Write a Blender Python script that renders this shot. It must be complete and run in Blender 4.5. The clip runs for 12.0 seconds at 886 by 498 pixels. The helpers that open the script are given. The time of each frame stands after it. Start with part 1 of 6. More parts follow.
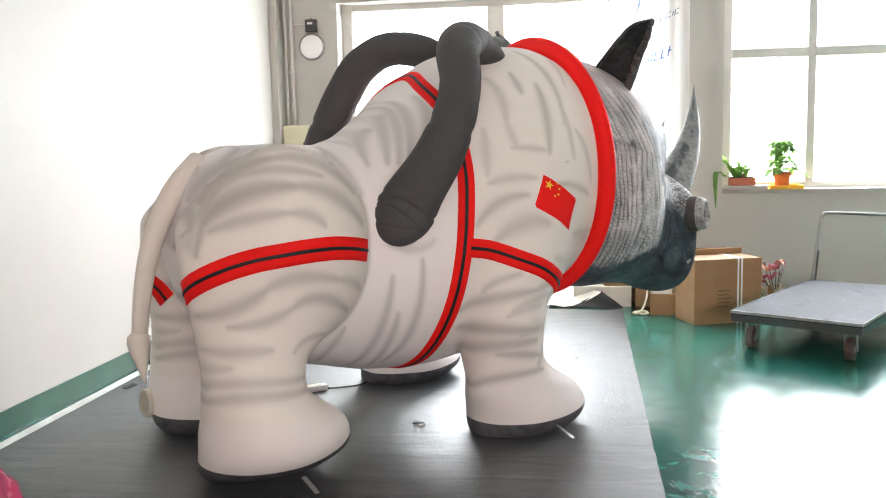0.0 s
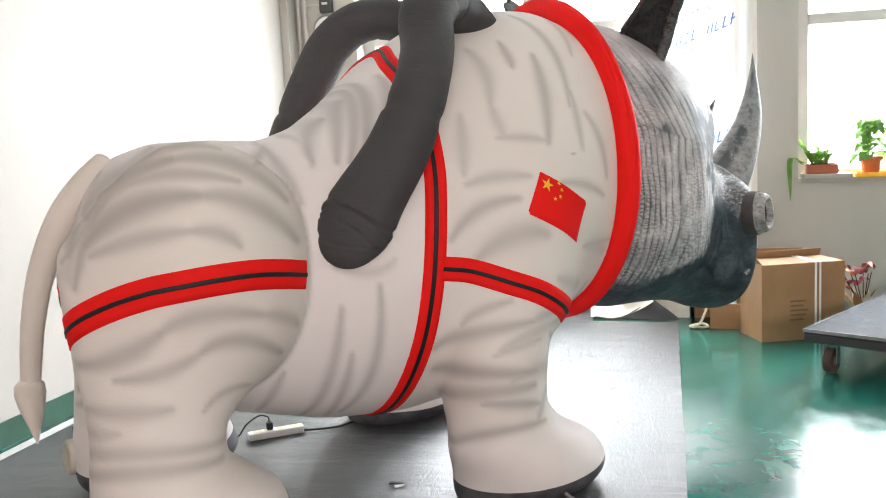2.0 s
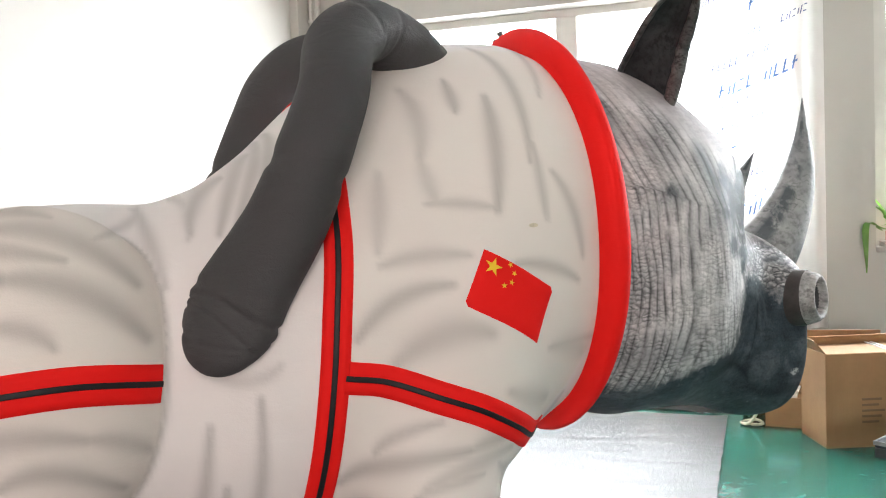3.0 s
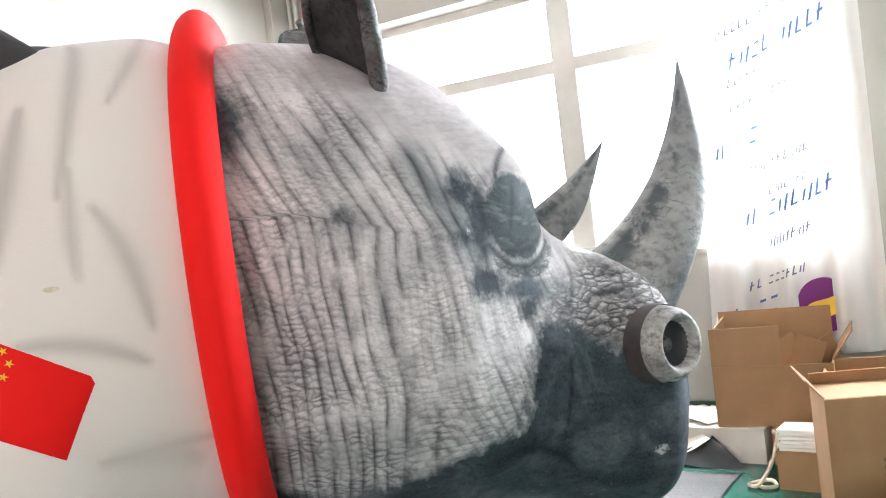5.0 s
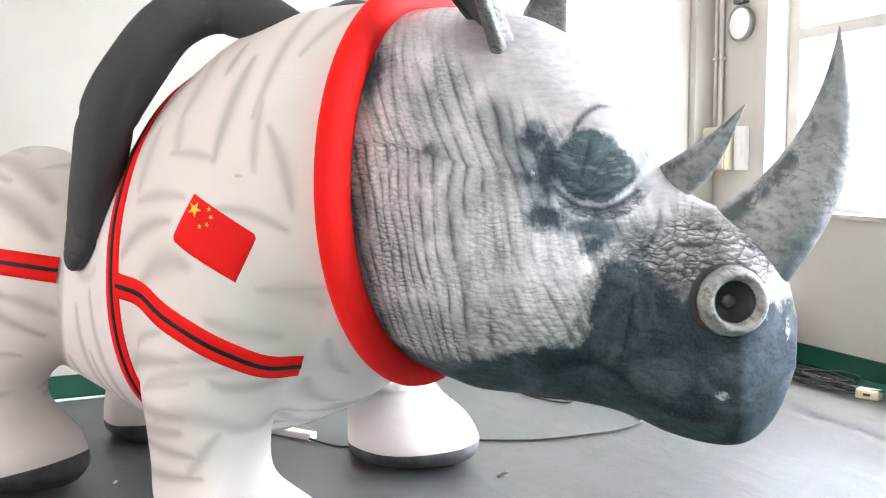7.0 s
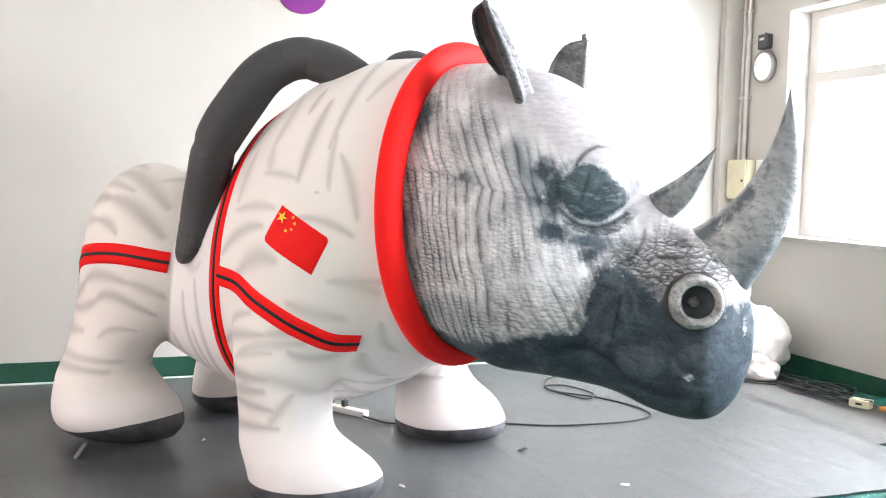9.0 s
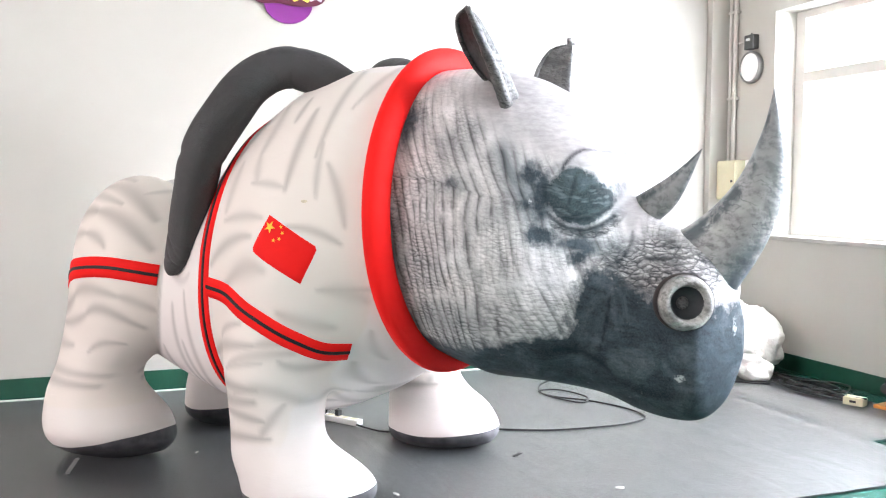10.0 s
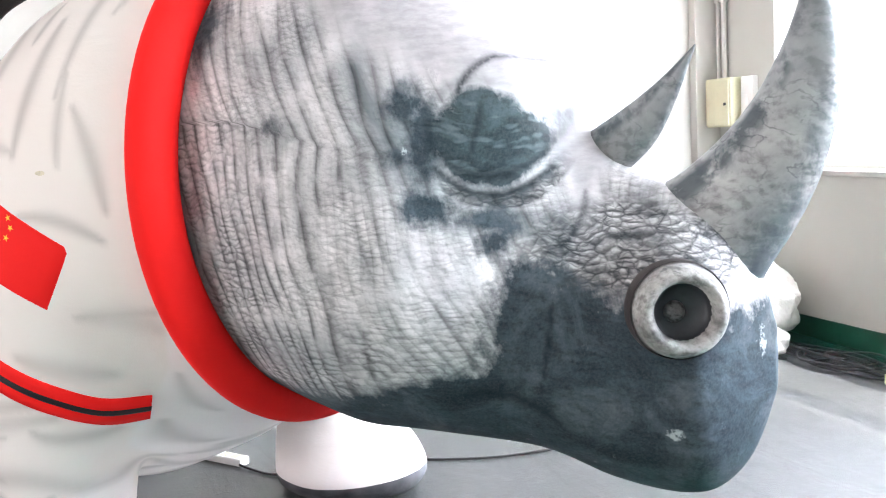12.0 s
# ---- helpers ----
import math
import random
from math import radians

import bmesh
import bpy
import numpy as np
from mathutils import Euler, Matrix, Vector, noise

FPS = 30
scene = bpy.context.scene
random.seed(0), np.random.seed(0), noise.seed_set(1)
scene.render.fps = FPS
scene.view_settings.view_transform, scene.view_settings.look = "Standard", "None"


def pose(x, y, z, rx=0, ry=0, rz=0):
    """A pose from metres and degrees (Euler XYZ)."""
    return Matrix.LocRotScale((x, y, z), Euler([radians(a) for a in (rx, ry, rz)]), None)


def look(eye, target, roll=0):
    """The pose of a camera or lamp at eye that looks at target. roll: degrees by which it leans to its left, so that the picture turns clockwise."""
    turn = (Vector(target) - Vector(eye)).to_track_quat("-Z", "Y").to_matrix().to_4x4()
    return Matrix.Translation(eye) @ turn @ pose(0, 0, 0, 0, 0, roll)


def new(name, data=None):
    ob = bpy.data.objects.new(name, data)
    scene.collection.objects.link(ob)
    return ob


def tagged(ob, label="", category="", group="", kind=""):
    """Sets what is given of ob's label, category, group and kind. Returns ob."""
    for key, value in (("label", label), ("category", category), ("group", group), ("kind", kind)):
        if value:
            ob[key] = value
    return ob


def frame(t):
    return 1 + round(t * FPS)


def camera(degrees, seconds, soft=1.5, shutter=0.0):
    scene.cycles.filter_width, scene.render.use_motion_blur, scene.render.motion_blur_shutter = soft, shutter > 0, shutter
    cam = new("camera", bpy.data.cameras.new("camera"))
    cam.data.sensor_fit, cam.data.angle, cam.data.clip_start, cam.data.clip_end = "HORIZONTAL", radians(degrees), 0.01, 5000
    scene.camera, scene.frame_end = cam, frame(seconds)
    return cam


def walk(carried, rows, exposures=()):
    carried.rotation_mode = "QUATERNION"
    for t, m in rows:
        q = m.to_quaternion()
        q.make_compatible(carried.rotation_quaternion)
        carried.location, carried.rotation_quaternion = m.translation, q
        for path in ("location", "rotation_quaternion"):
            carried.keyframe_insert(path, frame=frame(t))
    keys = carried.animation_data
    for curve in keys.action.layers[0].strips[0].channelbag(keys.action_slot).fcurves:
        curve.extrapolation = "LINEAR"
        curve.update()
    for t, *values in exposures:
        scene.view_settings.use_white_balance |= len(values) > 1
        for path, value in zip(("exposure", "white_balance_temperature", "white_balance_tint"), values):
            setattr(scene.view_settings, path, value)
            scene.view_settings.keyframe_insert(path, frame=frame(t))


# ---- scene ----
cam = camera(52.3, 12.0, soft=1.1)
PATH = [
    (0, (0.64, 0.026, 1.444), (0.335, 1.988, 1.206), -1.2),
    (0.5, (0.688, 0.06, 1.426), (0.355, 2.015, 1.169), -1.8),
    (1, (0.704, 0.29, 1.438), (0.358, 2.247, 1.218), -2.3),
    (1.5, (0.749, 0.612, 1.425), (0.42, 2.567, 1.166), -3.3),
    (2, (0.911, 1.037, 1.43), (0.426, 2.961, 1.176), -2.7),
    (2.5, (1.004, 1.478, 1.432), (0.429, 3.386, 1.261), -2.4),
    (3, (1.174, 1.965, 1.437), (0.511, 3.847, 1.31), -2.4),
    (3.5, (1.335, 2.393, 1.43), (0.626, 4.254, 1.247), -3.8),
    (3.7, (1.422, 2.552, 1.46), (0.747, 4.426, 1.278), -4.0),
    (5.3, (2.355, 3.528, 1.354), (1.118, 5.096, 1.268), -5.6),
    (5.5, (2.483, 3.626, 1.348), (1.114, 5.073, 1.171), -4.0),
    (6, (2.764, 3.856, 1.404), (1.159, 5.032, 1.196), -1.3),
    (6.5, (3.065, 3.948, 1.395), (1.288, 4.847, 1.208), -2.2),
    (6.7, (3.213, 3.966, 1.371), (1.385, 4.752, 1.171), -0.9),
    (8.3, (3.98, 3.769, 1.393), (2.134, 4.519, 1.224), 1.1),
    (8.5, (4.062, 3.763, 1.396), (2.204, 4.485, 1.227), 1.7),
    (9, (4.169, 3.749, 1.391), (2.284, 4.4, 1.24), 1.4),
    (9.5, (4.203, 3.746, 1.395), (2.312, 4.388, 1.29), 0.3),
    (10, (4.173, 3.775, 1.387), (2.29, 4.437, 1.252), 0.2),
    (10.5, (3.968, 3.896, 1.371), (2.115, 4.632, 1.21), -0.2),
    (11, (3.635, 4.098, 1.385), (1.802, 4.879, 1.206), -0.8),
    (11.5, (3.331, 4.361, 1.386), (1.47, 5.071, 1.207), -1.0),
    (12, (2.954, 4.599, 1.375), (1.092, 5.281, 1.118), -3.3),
]
walk(cam, [(t, look(eye, target, roll)) for t, eye, target, roll in PATH], [(0.0, -0.13, 6500, 10.0), (2.5, -0.10, 6500, 10.0), (3.5, -0.05, 6500, 10.5), (5.5, 0.22, 6350, 11.5), (6.5, 0.39, 6250, 12.0), (8.5, 0.43, 6300, 12.0), (12.0, 0.51, 6100, 12.0)])
from mathutils.bvhtree import BVHTree

# ---- world, sun and daylight fill lamps ----
SUN_ELEVATION, SUN_AZIMUTH = 60.0, -28.0      # azimuth from north, clockwise
world = bpy.data.worlds.new("sky")
scene.world = world
world.use_nodes = True
wt = world.node_tree
sky = wt.nodes.new("ShaderNodeTexSky")
sky.sky_type, sky.sun_disc = "NISHITA", False
sky.sun_elevation, sky.sun_rotation = radians(SUN_ELEVATION), radians(SUN_AZIMUTH)
sky.air_density, sky.dust_density = 1.0, 3.0
wt.links.new(sky.outputs[0], wt.nodes["Background"].inputs[0])
wt.nodes["Background"].inputs[1].default_value = 0.15

sun_dir = Vector((math.sin(radians(SUN_AZIMUTH)) * math.cos(radians(SUN_ELEVATION)), math.cos(radians(SUN_AZIMUTH)) * math.cos(radians(SUN_ELEVATION)), math.sin(radians(SUN_ELEVATION))))
sun = new("sun", bpy.data.lights.new("sun", "SUN"))
sun.data.energy, sun.data.angle, sun.data.color = 4.0, radians(0.6), (1.0, 0.95, 0.86)
sun.matrix_world = look(sun_dir * 30, (0, 0, 0))


def daylight_fill(x, y, z, w, h, towards, watts, colour):
    lamp = new("daylight_fill", bpy.data.lights.new("daylight_fill", "AREA"))
    lamp.data.shape, lamp.data.size, lamp.data.size_y, lamp.data.energy, lamp.data.color = "RECTANGLE", w, h, watts, colour
    lamp.matrix_world = look((x, y, z), (x + towards[0], y + towards[1], z + towards[2]))
    return lamp


# lamps outside the two north windows, standing in for their daylight
daylight_fill(-0.15, 9.75, 2.45, 3.2, 2.0, (0, -1, -0.65), 740, (0.91, 0.955, 1.0))
daylight_fill(3.40, 9.75, 2.45, 3.2, 2.0, (0, -1, -0.65), 740, (0.91, 0.955, 1.0))
# added fill from the unseen south and east sides, tilted up for ceiling bounce
daylight_fill(2.7, -3.62, 1.9, 4.6, 1.7, (0, 1, 0.95), 450, (1.0, 0.86, 0.81))
daylight_fill(8.62, 2.0, 1.9, 6.0, 1.7, (-1, 0, 0.6), 48, (1.0, 0.868, 0.81))


# ---- materials ----
def shader(name, rough=0.6, metal=0.0, base=(0.5, 0.5, 0.5)):
    m = bpy.data.materials.new(name)
    m.use_nodes = True
    b = m.node_tree.nodes["Principled BSDF"]
    b.inputs["Roughness"].default_value, b.inputs["Metallic"].default_value = rough, metal
    b.inputs["Base Color"].default_value = (*base, 1)
    return m, m.node_tree, b


def coords(nt, scale=(1, 1, 1), source="Object"):
    tc, mp = nt.nodes.new("ShaderNodeTexCoord"), nt.nodes.new("ShaderNodeMapping")
    mp.inputs["Scale"].default_value = scale
    nt.links.new(tc.outputs[source], mp.inputs["Vector"])
    return mp.outputs[0]


def noise_tex(nt, vec, scale, detail=4.0, rough=0.55, warp=0.0):
    n = nt.nodes.new("ShaderNodeTexNoise")
    n.inputs["Scale"].default_value, n.inputs["Detail"].default_value, n.inputs["Roughness"].default_value = scale, detail, rough
    n.inputs["Distortion"].default_value = warp
    nt.links.new(vec, n.inputs["Vector"])
    return n.outputs[0]


def ramp(nt, fac, *stops):
    r = nt.nodes.new("ShaderNodeValToRGB")
    while len(r.color_ramp.elements) < len(stops):
        r.color_ramp.elements.new(0.5)
    for e, (p, c) in zip(r.color_ramp.elements, stops):
        e.position = p
        e.color = (*c, 1) if isinstance(c, tuple) else (c, c, c, 1)
    nt.links.new(fac, r.inputs[0])
    return r.outputs[0]


def put(nt, value, socket):
    if isinstance(value, (int, float)):
        socket.default_value = value
    elif isinstance(value, tuple):
        socket.default_value = (*value, 1)
    else:
        nt.links.new(value, socket)


def mix(nt, fac, a, b, blend="MIX"):
    n = nt.nodes.new("ShaderNodeMix")
    n.data_type, n.blend_type = "RGBA", blend
    put(nt, fac, n.inputs[0]), put(nt, a, n.inputs[6]), put(nt, b, n.inputs[7])
    return n.outputs[2]


def calc(nt, op, a, b=0.0, clamp=False):
    n = nt.nodes.new("ShaderNodeMath")
    n.operation, n.use_clamp = op, clamp
    put(nt, a, n.inputs[0]), put(nt, b, n.inputs[1])
    return n.outputs[0]


def bump(nt, bsdf, height, strength=0.3, distance=0.01):
    n = nt.nodes.new("ShaderNodeBump")
    n.inputs["Strength"].default_value, n.inputs["Distance"].default_value = strength, distance
    nt.links.new(height, n.inputs["Height"])
    nt.links.new(n.outputs[0], bsdf.inputs["Normal"])


def attribute(nt, name):
    a = nt.nodes.new("ShaderNodeAttribute")
    a.attribute_name = name
    return a.outputs["Fac"]


def plain(name, base, rough=0.6, metal=0.0, vary=0.12, scale=6.0, grain=120.0, relief=0.15, distance=0.003):
    """A surface of one paint, with soft blotches, fine grain and slight relief."""
    m, nt, b = shader(name, rough, metal)
    v = coords(nt)
    big, fine = noise_tex(nt, v, scale, 5), noise_tex(nt, v, grain, 3)
    lo = tuple(c * (1 - vary) for c in base)
    hi = tuple(min(1, c * (1 + vary)) for c in base)
    col = ramp(nt, big, (0.3, lo), (0.7, hi))
    col = mix(nt, 0.25, col, ramp(nt, fine, (0.3, lo), (0.7, hi)))
    nt.links.new(col, b.inputs["Base Color"])
    nt.links.new(calc(nt, "ADD", calc(nt, "MULTIPLY", big, 0.2), rough - 0.1), b.inputs["Roughness"])
    bump(nt, b, fine, relief, distance)
    return m


def wall_paint():
    m, nt, b = shader("wall_paint", 0.62)
    v = coords(nt)
    big, mid, fine = noise_tex(nt, v, 0.7, 4), noise_tex(nt, v, 5.0, 6, 0.65), noise_tex(nt, v, 90.0, 3)
    col = ramp(nt, big, (0.3, (0.44, 0.423, 0.383)), (0.7, (0.487, 0.469, 0.428)))
    col = mix(nt, calc(nt, "MULTIPLY", ramp(nt, mid, (0.60, 0.0), (0.78, 1.0)), 0.22), col, (0.45, 0.425, 0.37))
    spots = ramp(nt, noise_tex(nt, v, 23.0, 2), (0.735, 0.0), (0.76, 1.0))
    col = mix(nt, calc(nt, "MULTIPLY", spots, 0.35), col, (0.45, 0.42, 0.37))
    nt.links.new(col, b.inputs["Base Color"])
    bump(nt, b, mix(nt, 0.5, mid, fine), 0.12, 0.006)
    return m


def epoxy():
    m, nt, b = shader("green_epoxy", 0.16)
    v = coords(nt)
    big, mid = noise_tex(nt, v, 0.8, 6, 0.6), noise_tex(nt, v, 4.5, 8, 0.7, 0.6)
    scr = noise_tex(nt, coords(nt, (3, 22, 1)), 3.0, 6, 0.7)
    col = ramp(nt, big, (0.3, (0.008, 0.080, 0.060)), (0.7, (0.017, 0.125, 0.095)))
    col = mix(nt, ramp(nt, mid, (0.54, 0.0), (0.75, 0.55)), col, (0.065, 0.185, 0.16))
    col = mix(nt, ramp(nt, scr, (0.63, 0.0), (0.70, 0.5)), col, (0.20, 0.34, 0.30))
    nt.links.new(col, b.inputs["Base Color"])
    nt.links.new(ramp(nt, mid, (0.3, 0.10), (0.75, 0.30)), b.inputs["Roughness"])
    bump(nt, b, noise_tex(nt, v, 2.2, 3), 0.05, 0.02)
    return m


def felt():
    """Needle felt: dark, with a lumpy nap, trodden paler tracks, lint and long ripples."""
    m, nt, b = shader("grey_carpet", 0.62)
    v = coords(nt)
    big, mid, fine = noise_tex(nt, v, 0.9, 5), noise_tex(nt, v, 9.0, 6, 0.7), noise_tex(nt, v, 260.0, 3)
    lump, nap = noise_tex(nt, v, 42.0, 5, 0.7), noise_tex(nt, coords(nt, (60, 22, 1)), 1.0, 5, 0.7)
    col = ramp(nt, big, (0.3, (0.010, 0.0107, 0.0115)), (0.7, (0.017, 0.0185, 0.020)))
    col = mix(nt, ramp(nt, mid, (0.48, 0.0), (0.75, 0.6)), col, (0.033, 0.035, 0.038))
    col = mix(nt, ramp(nt, nap, (0.52, 0.0), (0.70, 0.4)), col, (0.009, 0.009, 0.010))
    col = mix(nt, ramp(nt, lump, (0.50, 0.0), (0.72, 0.5)), col, (0.044, 0.046, 0.050))
    col = mix(nt, ramp(nt, noise_tex(nt, v, 30.0, 4, 0.65), (0.72, 0.0), (0.745, 0.7)), col, (0.34, 0.34, 0.34))
    col = mix(nt, 0.5, col, ramp(nt, noise_tex(nt, v, 120.0, 4, 0.7), (0.36, (0.005, 0.005, 0.006)), (0.64, (0.045, 0.048, 0.052))))
    nt.links.new(col, b.inputs["Base Color"])
    b.inputs["Sheen Weight"].default_value, b.inputs["Sheen Roughness"].default_value = 0.15, 0.26
    b.inputs["Sheen Tint"].default_value = (0.93, 0.97, 1.0, 1)
    nt.links.new(ramp(nt, mid, (0.3, 0.32), (0.75, 0.40)), b.inputs["Roughness"])
    b.inputs["Specular IOR Level"].default_value = 1.0
    ripple = noise_tex(nt, coords(nt, (1.2, 5.0, 1)), 1.0, 3, 0.5, 0.6)
    height = calc(nt, "ADD", calc(nt, "MULTIPLY", ripple, 2.5), calc(nt, "ADD", calc(nt, "MULTIPLY", lump, 0.12), mix(nt, 0.35, nap, fine)))
    bump(nt, b, height, 0.55, 0.009)
    return m


def fabric(name, base, rough=0.55, sole=False, crumple=0.22):
    """Coated inflatable fabric; its printed grey strokes and painted seam shade come from the attribute 'print'."""
    m, nt, b = shader(name, rough)
    v = coords(nt)
    big, weave = noise_tex(nt, v, 2.2, 4), noise_tex(nt, v, 260.0, 2)
    col = ramp(nt, big, (0.3, tuple(c * 0.95 for c in base)), (0.7, tuple(min(1, c * 1.04) for c in base)))
    if sole:
        col = mix(nt, attribute(nt, "panel"), col, (0.755, 0.695, 0.645))
        col = mix(nt, attribute(nt, "print"), col, (0.235, 0.215, 0.205))
        xyz = nt.nodes.new("ShaderNodeSeparateXYZ")
        nt.links.new(coords(nt), xyz.inputs[0])
        edge = calc(nt, "ADD", attribute(nt, "sole"), calc(nt, "MULTIPLY", noise_tex(nt, v, 3.0, 2), 0.02))
        low = calc(nt, "LESS_THAN", xyz.outputs[2], edge)
        foot = attribute(nt, "boot")
        col = mix(nt, calc(nt, "MULTIPLY", low, foot), col, ramp(nt, noise_tex(nt, v, 14.0, 4), (0.3, (0.055, 0.055, 0.06)), (0.7, (0.11, 0.11, 0.118))))
    nt.links.new(col, b.inputs["Base Color"])
    b.inputs["Specular IOR Level"].default_value = 0.28
    pucker = noise_tex(nt, coords(nt, (1, 1, 2.2)), 7.0, 5, 0.6, 0.8)
    bump(nt, b, mix(nt, 0.15, pucker, weave), crumple, 0.012)
    return m


def vec_math(nt, op, a, b):
    n = nt.nodes.new("ShaderNodeVectorMath")
    n.operation = op
    for value, socket in ((a, n.inputs[0]), (b, n.inputs[1])):
        if isinstance(value, tuple):
            socket.default_value = value
        else:
            nt.links.new(value, socket)
    return n.outputs[0]


def warped(nt, vec, scale, amount, detail=3.0):
    """The vector pushed about by coloured noise."""
    n = nt.nodes.new("ShaderNodeTexNoise")
    n.inputs["Scale"].default_value, n.inputs["Detail"].default_value = scale, detail
    nt.links.new(vec, n.inputs["Vector"])
    push = vec_math(nt, "MULTIPLY", vec_math(nt, "SUBTRACT", n.outputs["Color"], (0.5, 0.5, 0.5)), (amount, amount, amount))
    return vec_math(nt, "ADD", vec, push)


def cell_tex(nt, vec, scale, width):
    """Cracks between cells, 1 in the crack, and a rounded lightness of each cell."""
    scaled = vec_math(nt, "MULTIPLY", vec, scale)
    v1 = nt.nodes.new("ShaderNodeTexVoronoi")
    v1.feature = "DISTANCE_TO_EDGE"
    v1.inputs["Scale"].default_value = 1.0
    nt.links.new(scaled, v1.inputs["Vector"])
    crack = ramp(nt, v1.outputs["Distance"], (0.0, 1.0), (width * 0.5, 0.6), (width * 1.6, 0.0))
    dome = ramp(nt, v1.outputs["Distance"], (0.0, 0.35), (0.16, 0.78), (0.40, 1.0))
    return crack, dome


def relief(nt, vec, scale, shift=(0.10, 0.05, 0.16), gain=3.6, detail=5.0, rough=0.55):
    """Lightness of a side-lit bumpy surface, about one half where it is level."""
    s = vec_math(nt, "MULTIPLY", vec, scale)
    n0 = noise_tex(nt, s, 1.0, detail, rough)
    n1 = noise_tex(nt, vec_math(nt, "ADD", s, shift), 1.0, detail, rough)
    return calc(nt, "ADD", 0.5, calc(nt, "MULTIPLY", calc(nt, "SUBTRACT", n0, n1), gain), True)


def hide():
    """Photo-printed hide: long folds, pebbled cells, wrinkled nose, slate muzzle and pale brow."""
    m, nt, b = shader("printed_hide", 0.5)
    v = coords(nt)

    def packed(name):
        a, sep = nt.nodes.new("ShaderNodeAttribute"), nt.nodes.new("ShaderNodeSeparateXYZ")
        a.attribute_name = name
        nt.links.new(a.outputs["Vector"], sep.inputs[0])
        return sep.outputs

    def times(*values):
        out = values[0]
        for value in values[1:]:
            out = calc(nt, "MULTIPLY", out, value)
        return out

    tint, pale, calm = packed("ground_print")
    tone, deep, shade = packed("dark_print_shade")
    eye, fleck, across = packed("spot_print")
    pebbly, wrinkly, fine = packed("line_print")
    lines = calc(nt, "SUBTRACT", 1.0, calm, True)
    xyz, pair = nt.nodes.new("ShaderNodeSeparateXYZ"), nt.nodes.new("ShaderNodeCombineXYZ")
    nt.links.new(v, xyz.inputs[0])
    nt.links.new(across, pair.inputs[0]), nt.links.new(xyz.outputs[2], pair.inputs[1])
    sheet = pair.outputs[0]

    def skin(wide, tall, wander, pace, seed, *stops):
        """Lightness of a sheet of cells with dark joints; wide and tall: cells in a metre."""
        place = warped(nt, vec_math(nt, "MULTIPLY", sheet, (1.0, 0.6, 1.0)), pace, wander, 4.0)
        place = vec_math(nt, "ADD", vec_math(nt, "MULTIPLY", place, (wide, tall / 0.6, 1.0)), (seed, seed * 0.7, 0.0))
        cell = nt.nodes.new("ShaderNodeTexVoronoi")
        cell.voronoi_dimensions, cell.feature = "2D", "DISTANCE_TO_EDGE"
        cell.inputs["Scale"].default_value = 1.0
        nt.links.new(place, cell.inputs["Vector"])
        return ramp(nt, cell.outputs["Distance"], *stops)

    def lit_skin(wide, tall, wander, pace, seed, shift, gain):
        """Lightness of swollen cells lit from one side."""
        place = warped(nt, vec_math(nt, "MULTIPLY", sheet, (1.0, 0.6, 1.0)), pace, wander, 4.0)
        place = vec_math(nt, "ADD", vec_math(nt, "MULTIPLY", place, (wide, tall / 0.6, 1.0)), (seed, seed * 0.7, 0.0))
        reach = []
        for where in (place, vec_math(nt, "ADD", place, shift)):
            cells = nt.nodes.new("ShaderNodeTexVoronoi")
            cells.voronoi_dimensions, cells.feature = "2D", "DISTANCE_TO_EDGE"
            cells.inputs["Scale"].default_value = 1.0
            nt.links.new(where, cells.inputs["Vector"])
            reach.append(cells.outputs["Distance"])
        slope = calc(nt, "ADD", 0.80, calc(nt, "MULTIPLY", calc(nt, "SUBTRACT", reach[0], reach[1]), gain), True)
        return calc(nt, "MULTIPLY", slope, ramp(nt, reach[0], (0.0, 0.50), (0.07, 0.75), (0.2, 1.0)))

    def stretched(wide, tall, detail, rough=0.55, seed=0.0):
        return noise_tex(nt, vec_math(nt, "ADD", vec_math(nt, "MULTIPLY", sheet, (wide, tall, 1.0)), (seed, seed, 0.0)), 1.0, detail, rough)

    def washed(col, shading, amount):
        return mix(nt, amount, col, shading, "MULTIPLY")

    def pleats(many, wander, seed, *stops):
        """Lightness of side-lit pleats that run up and down the sheet, so many in a metre."""
        run = calc(nt, "ADD", calc(nt, "MULTIPLY", across, many), calc(nt, "MULTIPLY", stretched(4.2, 1.7, 2, 0.42, seed), wander))
        return ramp(nt, calc(nt, "FRACT", run), *stops)

    here = ramp(nt, stretched(15.0, 9.0, 4, 0.6, 3.0), (0.38, 0.25), (0.55, 1.0))
    there = ramp(nt, noise_tex(nt, v, 8.0, 4, 0.6), (0.36, 0.15), (0.62, 1.0))
    streak = stretched(17.0, 4.0, 4, 0.55, 5.0)
    patch = noise_tex(nt, v, 4.2, 6, 0.65, 0.4)
    grain = noise_tex(nt, v, 150.0, 4, 0.75)
    loose = warped(nt, v, 9.0, 0.05)
    # light ground, then pleats, cells and fine creases washed over it
    col = ramp(nt, calc(nt, "ADD", calc(nt, "MULTIPLY", streak, 0.5), calc(nt, "MULTIPLY", patch, 0.5)), (0.34, (0.40, 0.385, 0.40)), (0.46, (0.70, 0.66, 0.675)), (0.58, (0.93, 0.875, 0.88)))
    fold = pleats(25.0, 4.5, 2.0, (0.0, 0.16), (0.07, 0.30), (0.24, 0.74), (0.50, 1.0), (0.78, 0.95), (0.93, 0.55), (1.0, 0.16))
